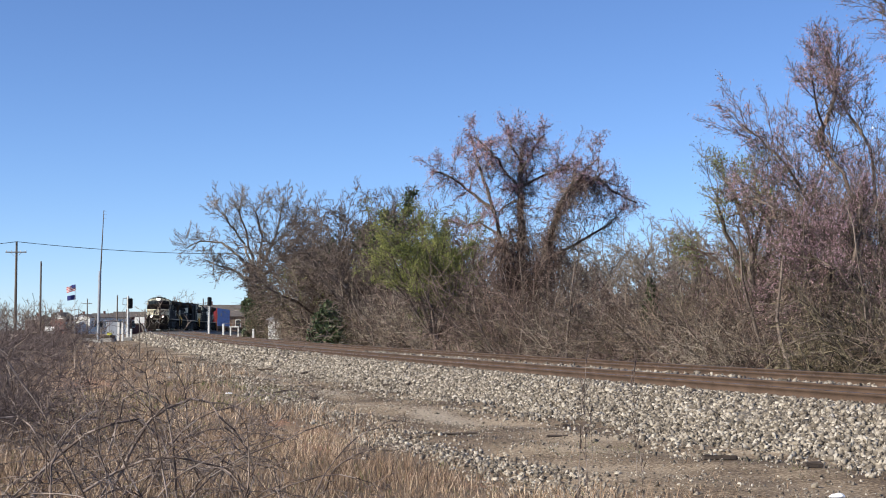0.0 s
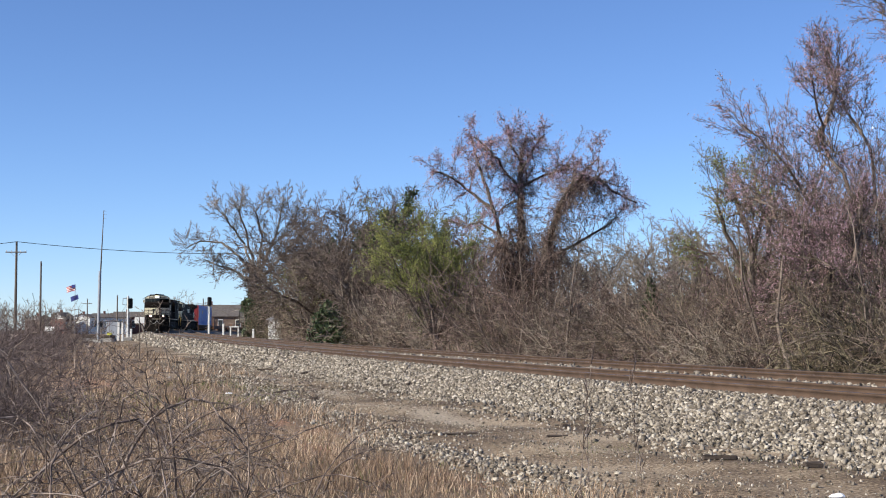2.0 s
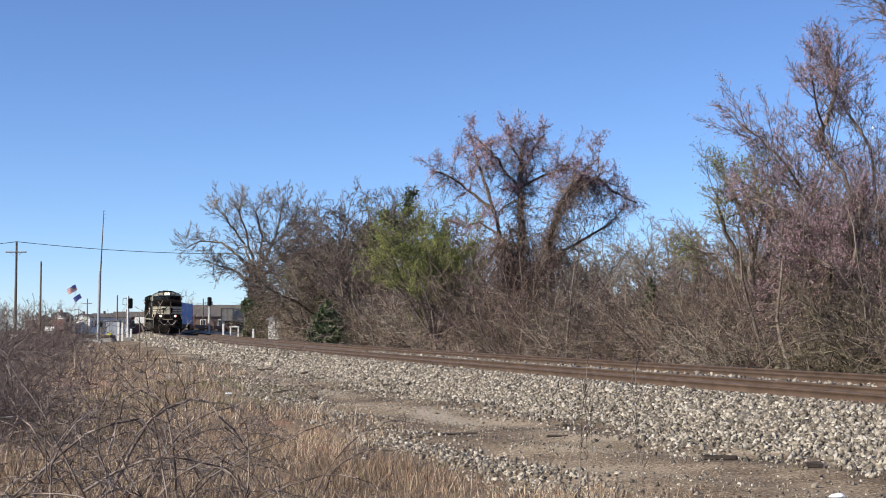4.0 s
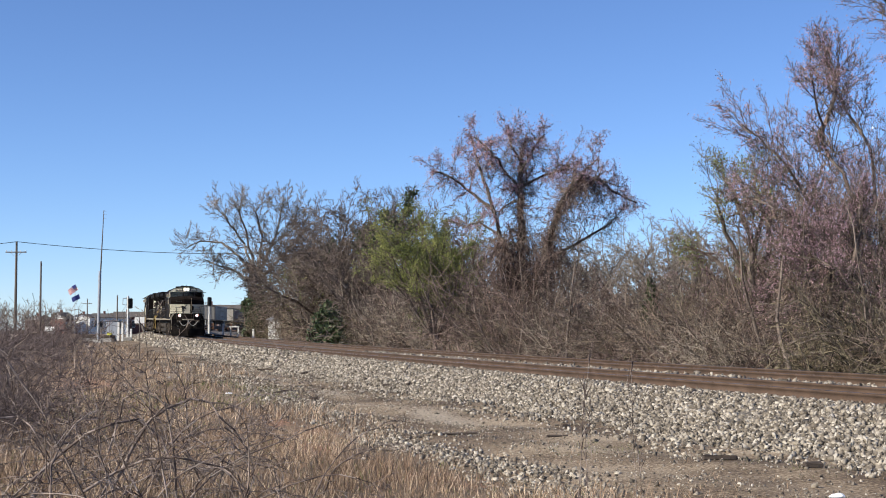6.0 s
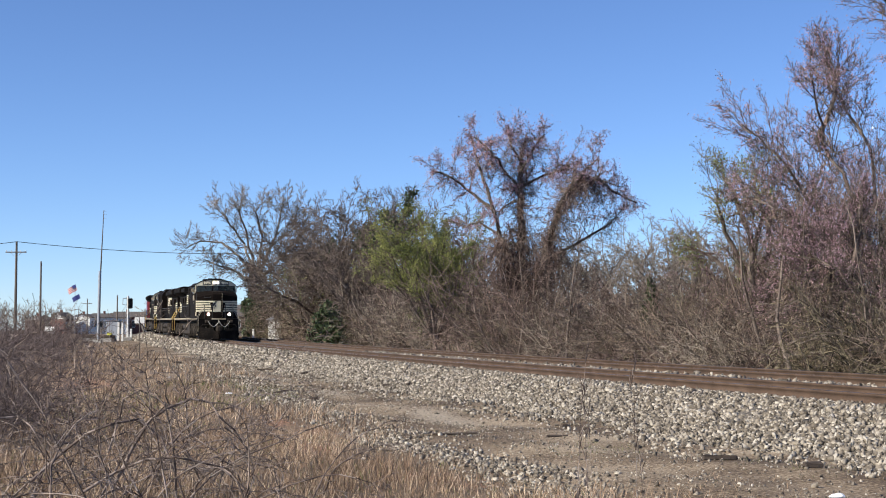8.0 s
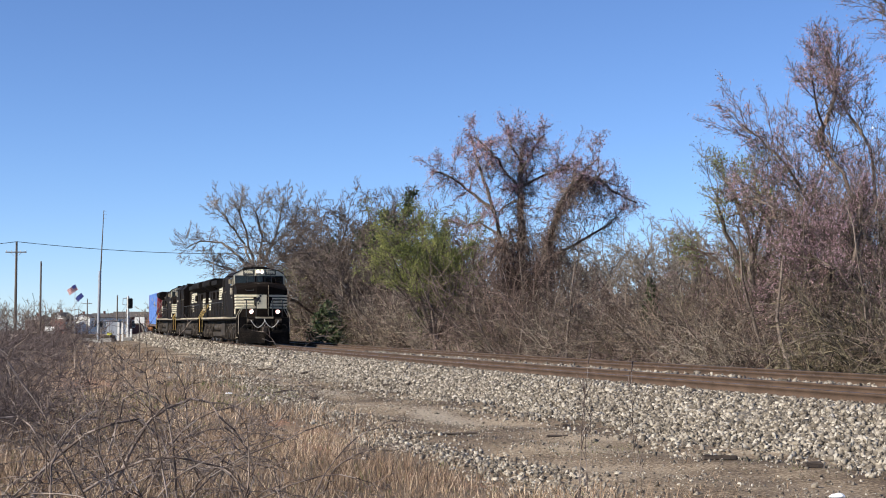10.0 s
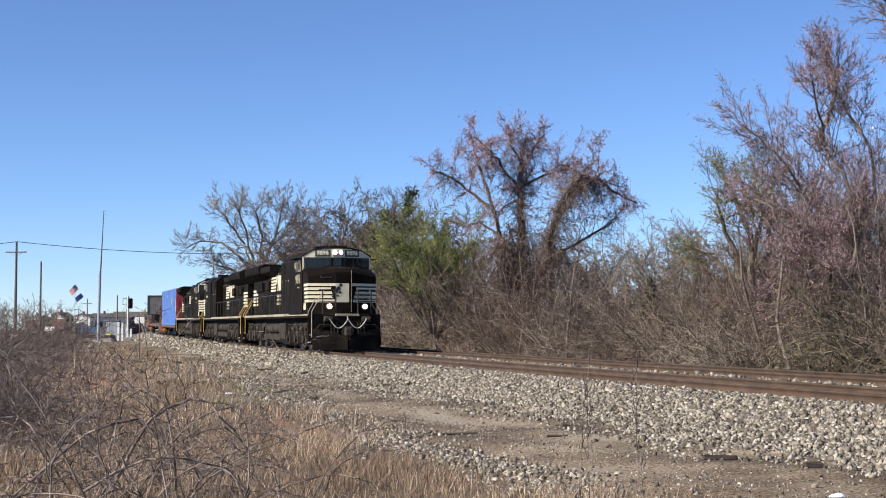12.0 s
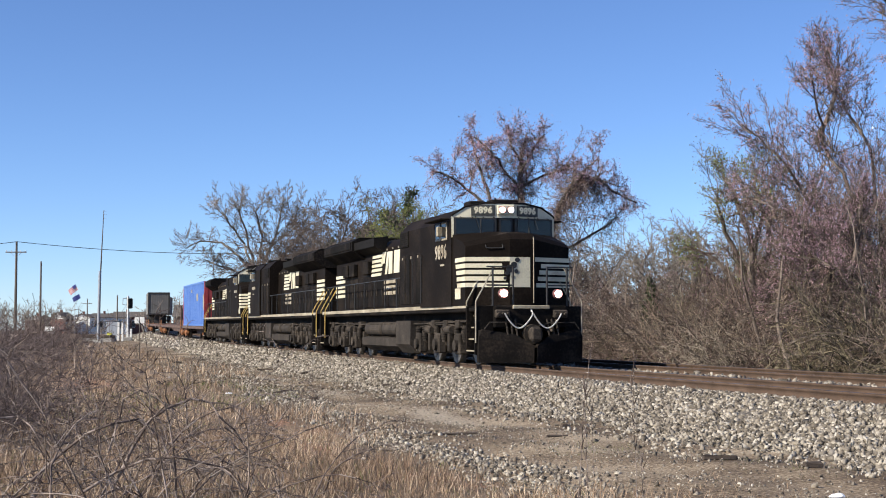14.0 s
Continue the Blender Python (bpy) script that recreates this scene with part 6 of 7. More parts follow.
def make_cane(path, depth, r, seed, label):
    """A single long arching cane along a line of bearings and heights up the view."""
    ob = tagged(empty("fallen_branch"), label, "branch")
    st = Sticks(seed)
    pts = [np.array([(x - 784) / 2437.9 * depth, depth + 0.12 * math.sin(i * 1.7), EYE - (y - 583.7) / 2437.9 * depth]) for i, (x, y) in enumerate(path)]
    n = len(pts) - 1
    for i in range(n):
        a, b = pts[i], pts[i + 1]
        for u in range(3):
            st.seg.append((*(a + (b - a) * u / 3), *(a + (b - a) * (u + 1) / 3), r * (1 - 0.6 * (i + u / 3) / n), r * (1 - 0.6 * (i + (u + 1) / 3) / n), 1))
        d = (b - a) / np.linalg.norm(b - a) + st.rs.normal(0, 0.6, 3)
        st.branch(b, d / np.linalg.norm(d), st.rs.uniform(0.15, 0.45), r * 0.4, 2, [None, None, (4, 0.15, -0.1, 2, 40, 0.5, 0.4), (3, 0.2, -0.1, 0, 40, 0.5, 0.4)])
    part_of("cane", st.mesh("cane", minimum=0.003), M_CANE, ob)


make_cane([(205, 860), (235, 790), (270, 742), (300, 722), (340, 706), (372, 713), (392, 735), (420, 760), (440, 800)], 12.5, 0.016, 31, "long arching grey branch over the grass")
make_cane([(60, 850), (110, 800), (160, 765), (205, 748), (245, 742), (285, 775), (310, 820), (335, 880)], 12.0, 0.014, 32, "arching grey-brown branch in the bramble tangle")
make_cane([(195, 800), (210, 740), (222, 705), (255, 690), (290, 712), (330, 740)], 13.5, 0.010, 33, "thin arching branch above the grass")
make_cane([(150, 870), (205, 835), (260, 812), (320, 805), (390, 825), (440, 870)], 11.6, 0.014, 34, "dark low branch lying in the brambles")
make_cane([(0, 740), (30, 738), (60, 752), (90, 790), (110, 850)], 12.8, 0.012, 35, "pale arching branch at the edge of the brambles")
make_cane([(180, 882), (210, 820), (245, 770), (300, 715)], 12.2, 0.011, 36, "leaning dark stem in the brambles")


# ---- poles, masts and signals ----
M_POLE = material("weathered_pole", [(0.07, 0.055, 0.042), (0.13, 0.105, 0.085), (0.19, 0.16, 0.13)], 0.9, scale=2, fine=20, bump=0.4, stretch=(4, 4, 0.5))
M_GALV = material("galvanised_steel", [(0.30, 0.31, 0.32), (0.45, 0.46, 0.47)], 0.5, 0.6, scale=3, fine=20, bump=0.05)
M_WHITEPOST = material("white_post_paint", [(0.55, 0.54, 0.50), (0.78, 0.77, 0.73)], 0.6, scale=4, fine=25, bump=0.05)
M_SIGNALBLACK = material("signal_black", [(0.012, 0.012, 0.013), (0.03, 0.03, 0.03)], 0.6, scale=4, fine=25, bump=0.03)
M_BRICK = material("brick_wall", [(0.10, 0.042, 0.033), (0.16, 0.07, 0.055), (0.21, 0.10, 0.08)], 0.9, scale=3, fine=12, bump=0.2)
M_ROOF = material("shingle_roof", [(0.06, 0.05, 0.045), (0.11, 0.095, 0.085), (0.16, 0.14, 0.125)], 0.9, scale=2, fine=12, bump=0.3)
M_WHITEWALL = material("white_siding", [(0.60, 0.60, 0.57), (0.78, 0.78, 0.75)], 0.7, scale=2, fine=14, bump=0.05)
M_WINDOW = material("dark_window", [(0.02, 0.022, 0.026), (0.05, 0.055, 0.06)], 0.1, scale=2, fine=10, bump=0.0)
M_WIRE = material("dark_cable", [(0.02, 0.02, 0.02), (0.04, 0.04, 0.04)], 0.7, scale=2, fine=10, bump=0.0)
M_FLAGRED = material("flag_red", [(0.38, 0.03, 0.04), (0.5, 0.05, 0.06)], 0.8, scale=2, fine=20, bump=0.0)
M_FLAGBLUE = material("flag_blue", [(0.02, 0.03, 0.14), (0.04, 0.05, 0.2)], 0.8, scale=2, fine=20, bump=0.0)
M_YELLOWPAINT = material("yellow_paint", [(0.55, 0.50, 0.05), (0.70, 0.66, 0.10)], 0.6, scale=3, fine=20, bump=0.0)
M_CONCRETE = material("pale_concrete", [(0.28, 0.26, 0.23), (0.42, 0.40, 0.36)], 0.9, scale=2, fine=20, bump=0.2)


def stand_at(name, px, depth, label, category, turn=0.0, group="", z=None):
    p = sight(px, depth)
    return tagged(empty(name, pose(p.x, p.y, floor_at(p.x, p.y) if z is None else z, 0, 0, turn)), label, category, group)


def top_z(py, depth):
    """Height over the world's zero of what stands at that bearing up the view."""
    return EYE + (583.7 - py) / 2437.9 * depth


def utility_pole(px, depth, py_top, label, arms=1, turn=0):
    ob = stand_at("utility_pole", px, depth, label, "utility pole", turn)
    h = top_z(py_top, depth) - ob.matrix_world.translation.z
    bm = bmesh.new()
    rod(bm, (0, 0, -0.1), (0, 0, h), 0.17, 0.11, n=10)
    part("pole", bm, M_POLE, ob)
    for k in range(arms):
        z = h - 1.15 - 0.7 * k
        bm = bmesh.new()
        box(bm, -1.15, 1.15, -0.17, -0.07, z - 0.06, z + 0.06, 0.01)
        part("crossarm", bm, M_POLE, ob)
        for x in (-1.05, -0.5, 0.5, 1.05):
            bm = bmesh.new()
            rod(bm, (x, -0.12, z + 0.06), (x, -0.12, z + 0.2), 0.05, 0.03, n=8)
            part("insulator", bm, M_GALV, ob)
        bm = bmesh.new()
        for x in (-0.6, 0.6):
            rod(bm, (x, -0.1, z - 0.04), (0, -0.1, z - 0.6), 0.02, n=5)
        part("brace", bm, M_GALV, ob)
    return ob, h


utility_pole(28, 150, 428, "tall wooden utility pole with one crossarm")
utility_pole(72, 200, 463, "plain wooden utility pole", arms=0)
utility_pole(155, 330, 529, "distant wooden utility pole with a crossarm")
utility_pole(360, 300, 529, "distant wooden utility pole behind the line")
utility_pole(318, 330, 535, "distant wooden utility pole behind the line", arms=0)
utility_pole(208, 260, 523, "distant thin utility pole", arms=0)


def cable(points, r, label):
    bm = bmesh.new()
    pipe(bm, points, r, n=5)
    return tagged(part("overhead_cable", bm, M_WIRE), label, "cable")


def hang(a, b, sag, n=24):
    return [a.lerp(b, i / n) - Vector((0, 0, sag * 4 * (i / n) * (1 - i / n))) for i in range(n + 1)]


P0 = sight(28, 150, top_z(428, 150))
cable(hang(P0, sight(640, 190, top_z(438, 190)), 1.1), 0.035, "dark overhead cable sagging from the utility pole")
cable(hang(sight(-220, 140, top_z(428, 140)), P0, 0.5), 0.035, "dark overhead cable leading away from the utility pole")


def make_mast():
    ob = stand_at("antenna_mast", 175, 130, "slim grey antenna mast with a thin whip", "mast")
    h = top_z(372, 130) - ob.matrix_world.translation.z
    h1 = top_z(480, 130) - ob.matrix_world.translation.z
    bm = bmesh.new()
    rod(bm, (0, 0, -0.1), (0.08, 0, h1), 0.15, 0.13, n=10)
    part("lower_pole", bm, M_GALV, ob)
    bm = bmesh.new()
    rod(bm, (0.12, 0, h1 - 0.6), (0.36, 0, h), 0.075, 0.03, n=8)
    part("upper_pole", bm, M_POLE, ob)
    bm = bmesh.new()
    for k in range(3):
        rod(bm, (0.36, 0, h - 0.1 - 0.35 * k), (0.62, 0, h - 0.06 - 0.35 * k), 0.012, n=5)
    part("antenna", bm, M_GALV, ob)
    bm = bmesh.new()
    box(bm, -0.35, 0.35, -0.3, 0.3, -0.05, 0.3, 0.03)
    part("base", bm, M_CONCRETE, ob)


make_mast()


def make_flagpole():
    ob = stand_at("flagpole", 133, 220, "thin flagpole flying two flags", "flagpole")
    h = top_z(503, 220) - ob.matrix_world.translation.z
    bm = bmesh.new()
    rod(bm, (0, 0, -0.1), (0, 0, h), 0.07, 0.04, n=8)
    part("pole", bm, M_GALV, ob)
    fl = empty("flag")
    fl.parent = ob
    # striped flag streaming out, in folds
    n, ln = 7, 1.55
    for k in range(7):
        bm = bmesh.new()
        rows = []
        for i in range(n + 1):
            u = i / n
            y = 0.12 * math.sin(u * 7)
            rows.append([bm.verts.new((-u * ln, y + o, -0.05 - 0.125 * (k + e) - 0.25 * u)) for e in (0, 1) for o in (-0.012, 0.012)])
        for a, b in zip(rows[:-1], rows[1:]):
            for p, q in ((0, 1), (1, 3), (3, 2), (2, 0)):
                bm.faces.new((a[p], a[q], b[q], b[p]))
        part("stripe", bm, M_FLAGRED if k % 2 == 0 else M_WHITEPOST, fl)
    bm = bmesh.new()
    box(bm, -0.62, 0.0, -0.06, 0.06, -0.52, -0.04, 0.01)
    part("canton", bm, M_FLAGBLUE, fl)
    f2 = empty("flag")
    f2.parent = ob
    bm = bmesh.new()
    rows = []
    for i in range(n + 1):
        u = i / n
        rows.append([bm.verts.new((-u * 1.3, 0.1 * math.sin(u * 6 + 1) + o, z - 0.2 * u)) for z in (-1.65, -2.4) for o in (-0.012, 0.012)])
    for a, b in zip(rows[:-1], rows[1:]):
        for p, q in ((0, 1), (1, 3), (3, 2), (2, 0)):
            bm.faces.new((a[p], a[q], b[q], b[p]))
    part("banner", bm, M_FLAGBLUE, f2, "dark blue flag")
    return ob, fl, f2, h


flagpole, flag_a, flag_b, flag_h = make_flagpole()


def make_signal(px, depth, py_top, label, heads, turn):
    ob = stand_at("railway_signal", px, depth, label, "signal", turn, "trackside signals")
    h = top_z(py_top, depth) - ob.matrix_world.translation.z
    bm = bmesh.new()
    rod(bm, (0, 0, -0.1), (0, 0, h), 0.11, 0.10, n=12)
    part("mast", bm, M_WHITEPOST, ob)
    bm = bmesh.new()
    box(bm, -0.4, 0.4, -0.4, 0.4, -0.1, 0.35, 0.03)
    part("base", bm, M_CONCRETE, ob)
    for x, z in heads:
        bm = bmesh.new()
        box(bm, x - 0.26, x + 0.26, -0.34, -0.08, h + z - 0.58, h + z + 0.5, 0.12, seg=3)
        hd = part("signal_head", bm, M_SIGNALBLACK, ob)
        for k in (-0.3, 0.05, 0.38):
            bm = bmesh.new()
            rod(bm, (x, -0.56, h + z + k), (x, -0.33, h + z + k), 0.14, n=12, caps=False)
            part("hood", bm, M_SIGNALBLACK, hd)
    bm = bmesh.new()
    pipe(bm, [(0, 0, h - 0.3), (-0.5, 0, h - 0.25), (-0.55, 0, h - 0.9), (0, 0, h - 1.0)], 0.03)
    part("bracket", bm, M_GALV, ob)
    bm = bmesh.new()
    for k in range(int(h / 0.35)):
        rod(bm, (-0.2, 0.14, 0.3 + k * 0.35), (0.2, 0.14, 0.3 + k * 0.35), 0.015, n=5)
    for x in (-0.2, 0.2):
        rod(bm, (x, 0.14, 0.2), (x, 0.14, h - 0.2), 0.018, n=5)
    part("ladder", bm, M_GALV, ob)
    return ob


make_signal(227, 144, 524, "white signal mast with a black signal head cluster", ((0.22, -0.75),), 12)
make_signal(371, 169, 532, "white signal mast with one black signal head", ((0.0, -0.1),), 10)


def make_post(px, depth, py_top, mat, label, w=0.1, name="marker_post"):
    ob = stand_at(name, px, depth, label, "post")
    h = top_z(py_top, depth) - ob.matrix_world.translation.z
    bm = bmesh.new()
    box(bm, -w, w, -w, w, -0.1, h, 0.02)
    part("post", bm, mat, ob)
    bm = bmesh.new()
    box(bm, -w * 1.15, w * 1.15, -w * 1.15, w * 1.15, h - 0.02, h + 0.05, 0.02)
    part("cap", bm, mat, ob)


for px, d, py in ((211, 142, 571), (218, 142, 572), (233, 144, 583), (396, 150, 574), (449, 140, 583), (496, 160, 564)):
    make_post(px, d, py, M_WHITEPOST, "short white-painted marker post by the track")
make_post(195, 138, 590, M_YELLOWPAINT, "short yellow-painted marker post by the walkway", 0.2)


def make_frame_gate():
    ob = stand_at("barrier_frame", 416, 152, "low pale barrier frame beside the line", "barrier")
    for x in (-0.45, 0.4):
        bm = bmesh.new()
        box(bm, x - 0.08, x + 0.08, -0.08, 0.08, -0.1, 1.5, 0.02)
        part("upright", bm, M_WHITEPOST, ob)
    bm = bmesh.new()
    box(bm, -0.6, 0.5, -0.1, -0.04, 1.35, 1.5, 0.02)
    part("crossbar", bm, M_WHITEPOST, ob)


make_frame_gate()


def make_sign_pair():
    ob = stand_at("trackside_sign", 248, 70, "pair of small blank white sign panels on a thin post", "sign")
    h = top_z(561, 70) - ob.matrix_world.translation.z
    bm = bmesh.new()
    rod(bm, (0, 0.03, -0.1), (0, 0.03, h), 0.025, n=8)
    part("post", bm, M_POLE, ob)
    for x in (-0.14, 0.13):
        bm = bmesh.new()
        box(bm, x - 0.115, x + 0.115, -0.02, 0.0, h - 0.34, h - 0.02, 0.01)
        part("panel", bm, M_WHITEPOST, ob)


make_sign_pair()


def make_platform():
    ob = stand_at("concrete_platform", 178, 136, "dark low walkway with pale concrete edge near the signal", "platform")
    bm = bmesh.new()
    box(bm, -1.4, 1.4, -1.0, 1.0, -0.1, 0.35, 0.03)
    part("slab", bm, M_CONCRETE, ob)
    bm = bmesh.new()
    box(bm, -1.5, 1.3, -1.05, 1.05, 0.35, 0.62, 0.02)
    part("deck", bm, M_TIE, ob)
    c = stand_at("control_cabinet", 201, 150, "grey steel equipment cabinet by the signal", "cabinet")
    bm = bmesh.new()
    box(bm, -0.7, 0.7, -0.4, 0.4, -0.05, 2.0, 0.03)
    part("body", bm, M_GALV, c)
    bm = bmesh.new()
    box(bm, -0.62, -0.02, -0.43, -0.39, 0.1, 1.9, 0.01)
    part("door", bm, M_GALV, c)
    bm = bmesh.new()
    box(bm, -0.8, 0.8, -0.5, 0.5, 2.0, 2.1, 0.03)
    part("roof", bm, M_GALV, c)


make_platform()


# ---- buildings in the distance ----
def make_house(px, depth, py_eave, py_ridge, length, width, wall_mat, roof_mat, label, turn=0, windows=3, gable=True):
    ob = stand_at("house", px, depth, label, "house", turn)
    z0 = ob.matrix_world.translation.z
    e, r = top_z(py_eave, depth) - z0, top_z(py_ridge, depth) - z0
    L, W = length / 2, width / 2
    bm = bmesh.new()
    box(bm, -L, L, -W, W, -0.3, e)
    part("wall", bm, wall_mat, ob)
    if gable:
        bm = bmesh.new()
        prism(bm, [(-W + 0.05, e), (W - 0.05, e), (0, r - 0.12)], -L + 0.05, L - 0.05, "x")
        part("gable", bm, M_WHITEWALL, ob)
    for sg in (-1, 1):
        bm = hull([(x, y, z) for x in (-L - 0.35, L + 0.35) for y, z in ((sg * (W + 0.4), e - 0.2), (sg * (W + 0.4), e - 0.02), (0, r), (0, r - 0.18))])
        part("roof", bm, roof_mat, ob)
    bm = bmesh.new()
    box(bm, -L * 0.4, -L * 0.4 + 0.7, -0.35, 0.35, e, r + 0.8, 0.02)
    part("chimney", bm, M_BRICK, ob)
    for i in range(windows):
        x = -L + (i + 0.7) * (2 * L) / (windows + 0.4)
        bm = bmesh.new()
        box(bm, x - 0.6, x + 0.6, -W - 0.06, -W + 0.02, e * 0.38, e * 0.82, 0.02)
        wd = part("window", bm, M_WHITEWALL, ob)
        bm = bmesh.new()
        box(bm, x - 0.5, x + 0.5, -W - 0.08, -W - 0.02, e * 0.42, e * 0.78)
        part("pane", bm, M_WINDOW, wd)
    bm = bmesh.new()
    box(bm, L * 0.55, L * 0.55 + 0.95, -W - 0.06, -W + 0.02, -0.1, 2.05, 0.02)
    part("door", bm, M_WHITEWALL, ob)
    return ob


make_house(112, 470, 565, 553, 6, 6, M_BRICK, M_ROOF, "distant red-brick house with a steep gable", 70)
make_house(152, 480, 562, 556, 9, 7, M_WHITEWALL, M_ROOF, "distant white house with a dark roof", 82)
make_house(72, 480, 566, 559, 9, 7, M_BROWNBOX, M_ROOF, "distant low brown house with white gable", 80)
make_house(196, 490, 562, 555, 12, 8, M_WHITEWALL, M_ROOF, "distant pale house with a brown roof", 20)
make_house(238, 500, 561, 552, 14, 8, M_BRICK, M_ROOF, "distant brick house with a brown roof", 10)
make_house(410, 330, 560, 540, 26, 12, M_BROWNBOX, M_ROOF, "distant long brown building behind the line", 4, 6, False)
make_house(1172, 104, 552, 524, 9, 6, M_WHITEWALL, M_ROOF, "white house with a grey roof behind the thicket", 8)
make_house(1350, 78, 548, 492, 7, 6, M_BRICK, M_BROWNBOX, "red-brown house with white trim half hidden by brush", 5)


def make_shed():
    ob = stand_at("white_shed", 487, 143, "small weathered white shed at the edge of the trees", "shed")
    bm = bmesh.new()
    box(bm, -0.6, 0.65, -0.6, 0.6, -0.1, 2.3, 0.02)
    part("wall", bm, M_WHITEWALL, ob)
    for k in range(5):
        bm = bmesh.new()
        box(bm, -0.58 + k * 0.25, -0.36 + k * 0.25, -0.64, -0.59, 0.0, 2.25, 0.01)
        part("board", bm, M_WHITEWALL, ob)
    bm = bmesh.new()
    prism(bm, [(-0.8, 2.25), (0.85, 2.25), (0.85, 2.35), (0.0, 2.75), (-0.8, 2.35)], -0.75, 0.75)
    part("roof", bm, M_GALV, ob)


make_shed()
tank = stand_at("white_tank", 90, 300, "small round white storage tank", "tank")
bm = bmesh.new()
rod(bm, (-1.0, 0, 1.0), (1.0, 0, 1.0), 0.75, n=16)
for x in (-0.7, 0.7):
    box(bm, x - 0.1, x + 0.1, -0.5, 0.5, -0.1, 0.5)
part("shell", bm, M_WHITEPOST, tank)

# small trees on the far skyline and evergreens in the thicket
for px, dep, h, sd in ((90, 330, 8.5, 201), (55, 340, 7.5, 202), (15, 320, 8.0, 203), (310, 300, 10.0, 204), (285, 310, 9.0, 205), (-20, 330, 8.0, 206), (130, 360, 6.0, 207), (38, 330, 8.8, 208), (72, 350, 8.4, 209), (105, 340, 7.0, 210), (325, 320, 9.4, 211), (0, 350, 9.0, 212), (255, 380, 7.0, 213), (180, 400, 6.5, 214), (220, 400, 6.8, 215), (395, 340, 7.6, 216), (350, 360, 7.4, 217)):
    make_tree("bare_tree", px, dep, h, 1.4, sd, M_BARKGREY, "distant bare grey tree on the skyline", spec=[SCRUB[0], (5, 0.2, 0.05, 5, 38, 0.55, 0.35), (4, 0.24, 0.03, 4, 40, 0.55, 0.4), (3, 0.28, 0.0, 0, 45, 0.55, 0.4)], limbs=6, fork=0.2, trunk_r=0.16, minimum=0.042, turn=sd * 37)


def make_evergreen(px, depth, py_top, width, label, seed, mat=M_IVY, n=3500, size=0.13, shape=1.6):
    ob = plant_at("evergreen_shrub", px, depth, label, "shrub")
    h = top_z(py_top, depth) - ob.matrix_world.translation.z
    rs = np.random.RandomState(seed)
    st = Sticks(seed)
    st.branch(np.array([0, 0, -0.1]), np.array([0, 0, 1.0]), h * 0.95, 0.09, 0, [(6, 0.05, 0.05, 14, 60, 0.35, 0.3), (4, 0.2, 0.1, 0, 40, 0.5, 0.3)])
    part_of("stem", st.mesh("stem"), M_BARK, ob)
    z = rs.beta(1.1, 1.6, n) * h
    r = width / 2 * (1 - (z / h) ** shape) * rs.uniform(0.3, 1.05, n) ** 0.5
    a = rs.uniform(0, 2 * math.pi, n)
    r *= 1 + 0.3 * np.sin(a * 3 + z * 4)
    part_of("foliage", leaf_mesh("foliage", np.stack([np.cos(a) * r, np.sin(a) * r, z], -1), size, rs, -0.3), mat, ob)


make_evergreen(580, 103, 532, 2.5, "dark green evergreen shrub at the edge of the wood", 301, n=1500, size=0.16, shape=4.0)
make_evergreen(1152, 66, 492, 1.3, "dark conical evergreen rising from the brush", 302)
make_evergreen(1478, 47, 592, 1.5, "low green leafy vine clump in the thicket", 303, M_GREENGRASS, 1800, 0.07)
make_evergreen(1240, 53, 600, 1.2, "low green leafy vine clump in the thicket", 304, M_IVY, 700, 0.08)

# ---- ties, loose stones, litter ----
tie_bm = bmesh.new()
box(tie_bm, -0.115, 0.115, -1.3, 1.3, -0.18, 0.0, 0.012)
tie_me = bpy.data.meshes.new("tie")
tie_bm.to_mesh(tie_me)
tie_bm.free()
tie_me.materials.append(M_TIE)
plate_bm = bmesh.new()
box(plate_bm, -0.09, 0.09, -0.17, 0.17, -0.004, 0.016)
for yy in (-0.11, 0.11):
    rod(plate_bm, (0.05, yy, 0.01), (0.05, yy, 0.05), 0.018, n=6)
plate_me = bpy.data.meshes.new("tie_plate")
plate_bm.to_mesh(plate_me)
plate_bm.free()
plate_me.materials.append(M_RAILSIDE)
rs = np.random.RandomState(71)
for tr, c in ((track_near, 0.0), (track_far, -TRACK_GAP)):
    for s in np.arange(-70, 30, 0.52 if c == 0 else 0.9):
        p = on_line(s, c)
        ob = new("tie", tie_me)
        ob.parent = tr
        ob.matrix_basis = Matrix.Translation((p[0], p[1], p[2] - 0.185 + rs.uniform(-0.008, 0.004))) @ Euler((0, 0, math.pi / 2 - np.interp(s, SS, HH) + rs.normal(0, 0.01))).to_matrix().to_4x4()
        if c == 0 and s > -30:
            for sd in (0.7535,):
                pl = new("tie_plate", plate_me)
                pl.parent = ob
                pl.matrix_basis = Matrix.Translation((0, -sd, 0.004))

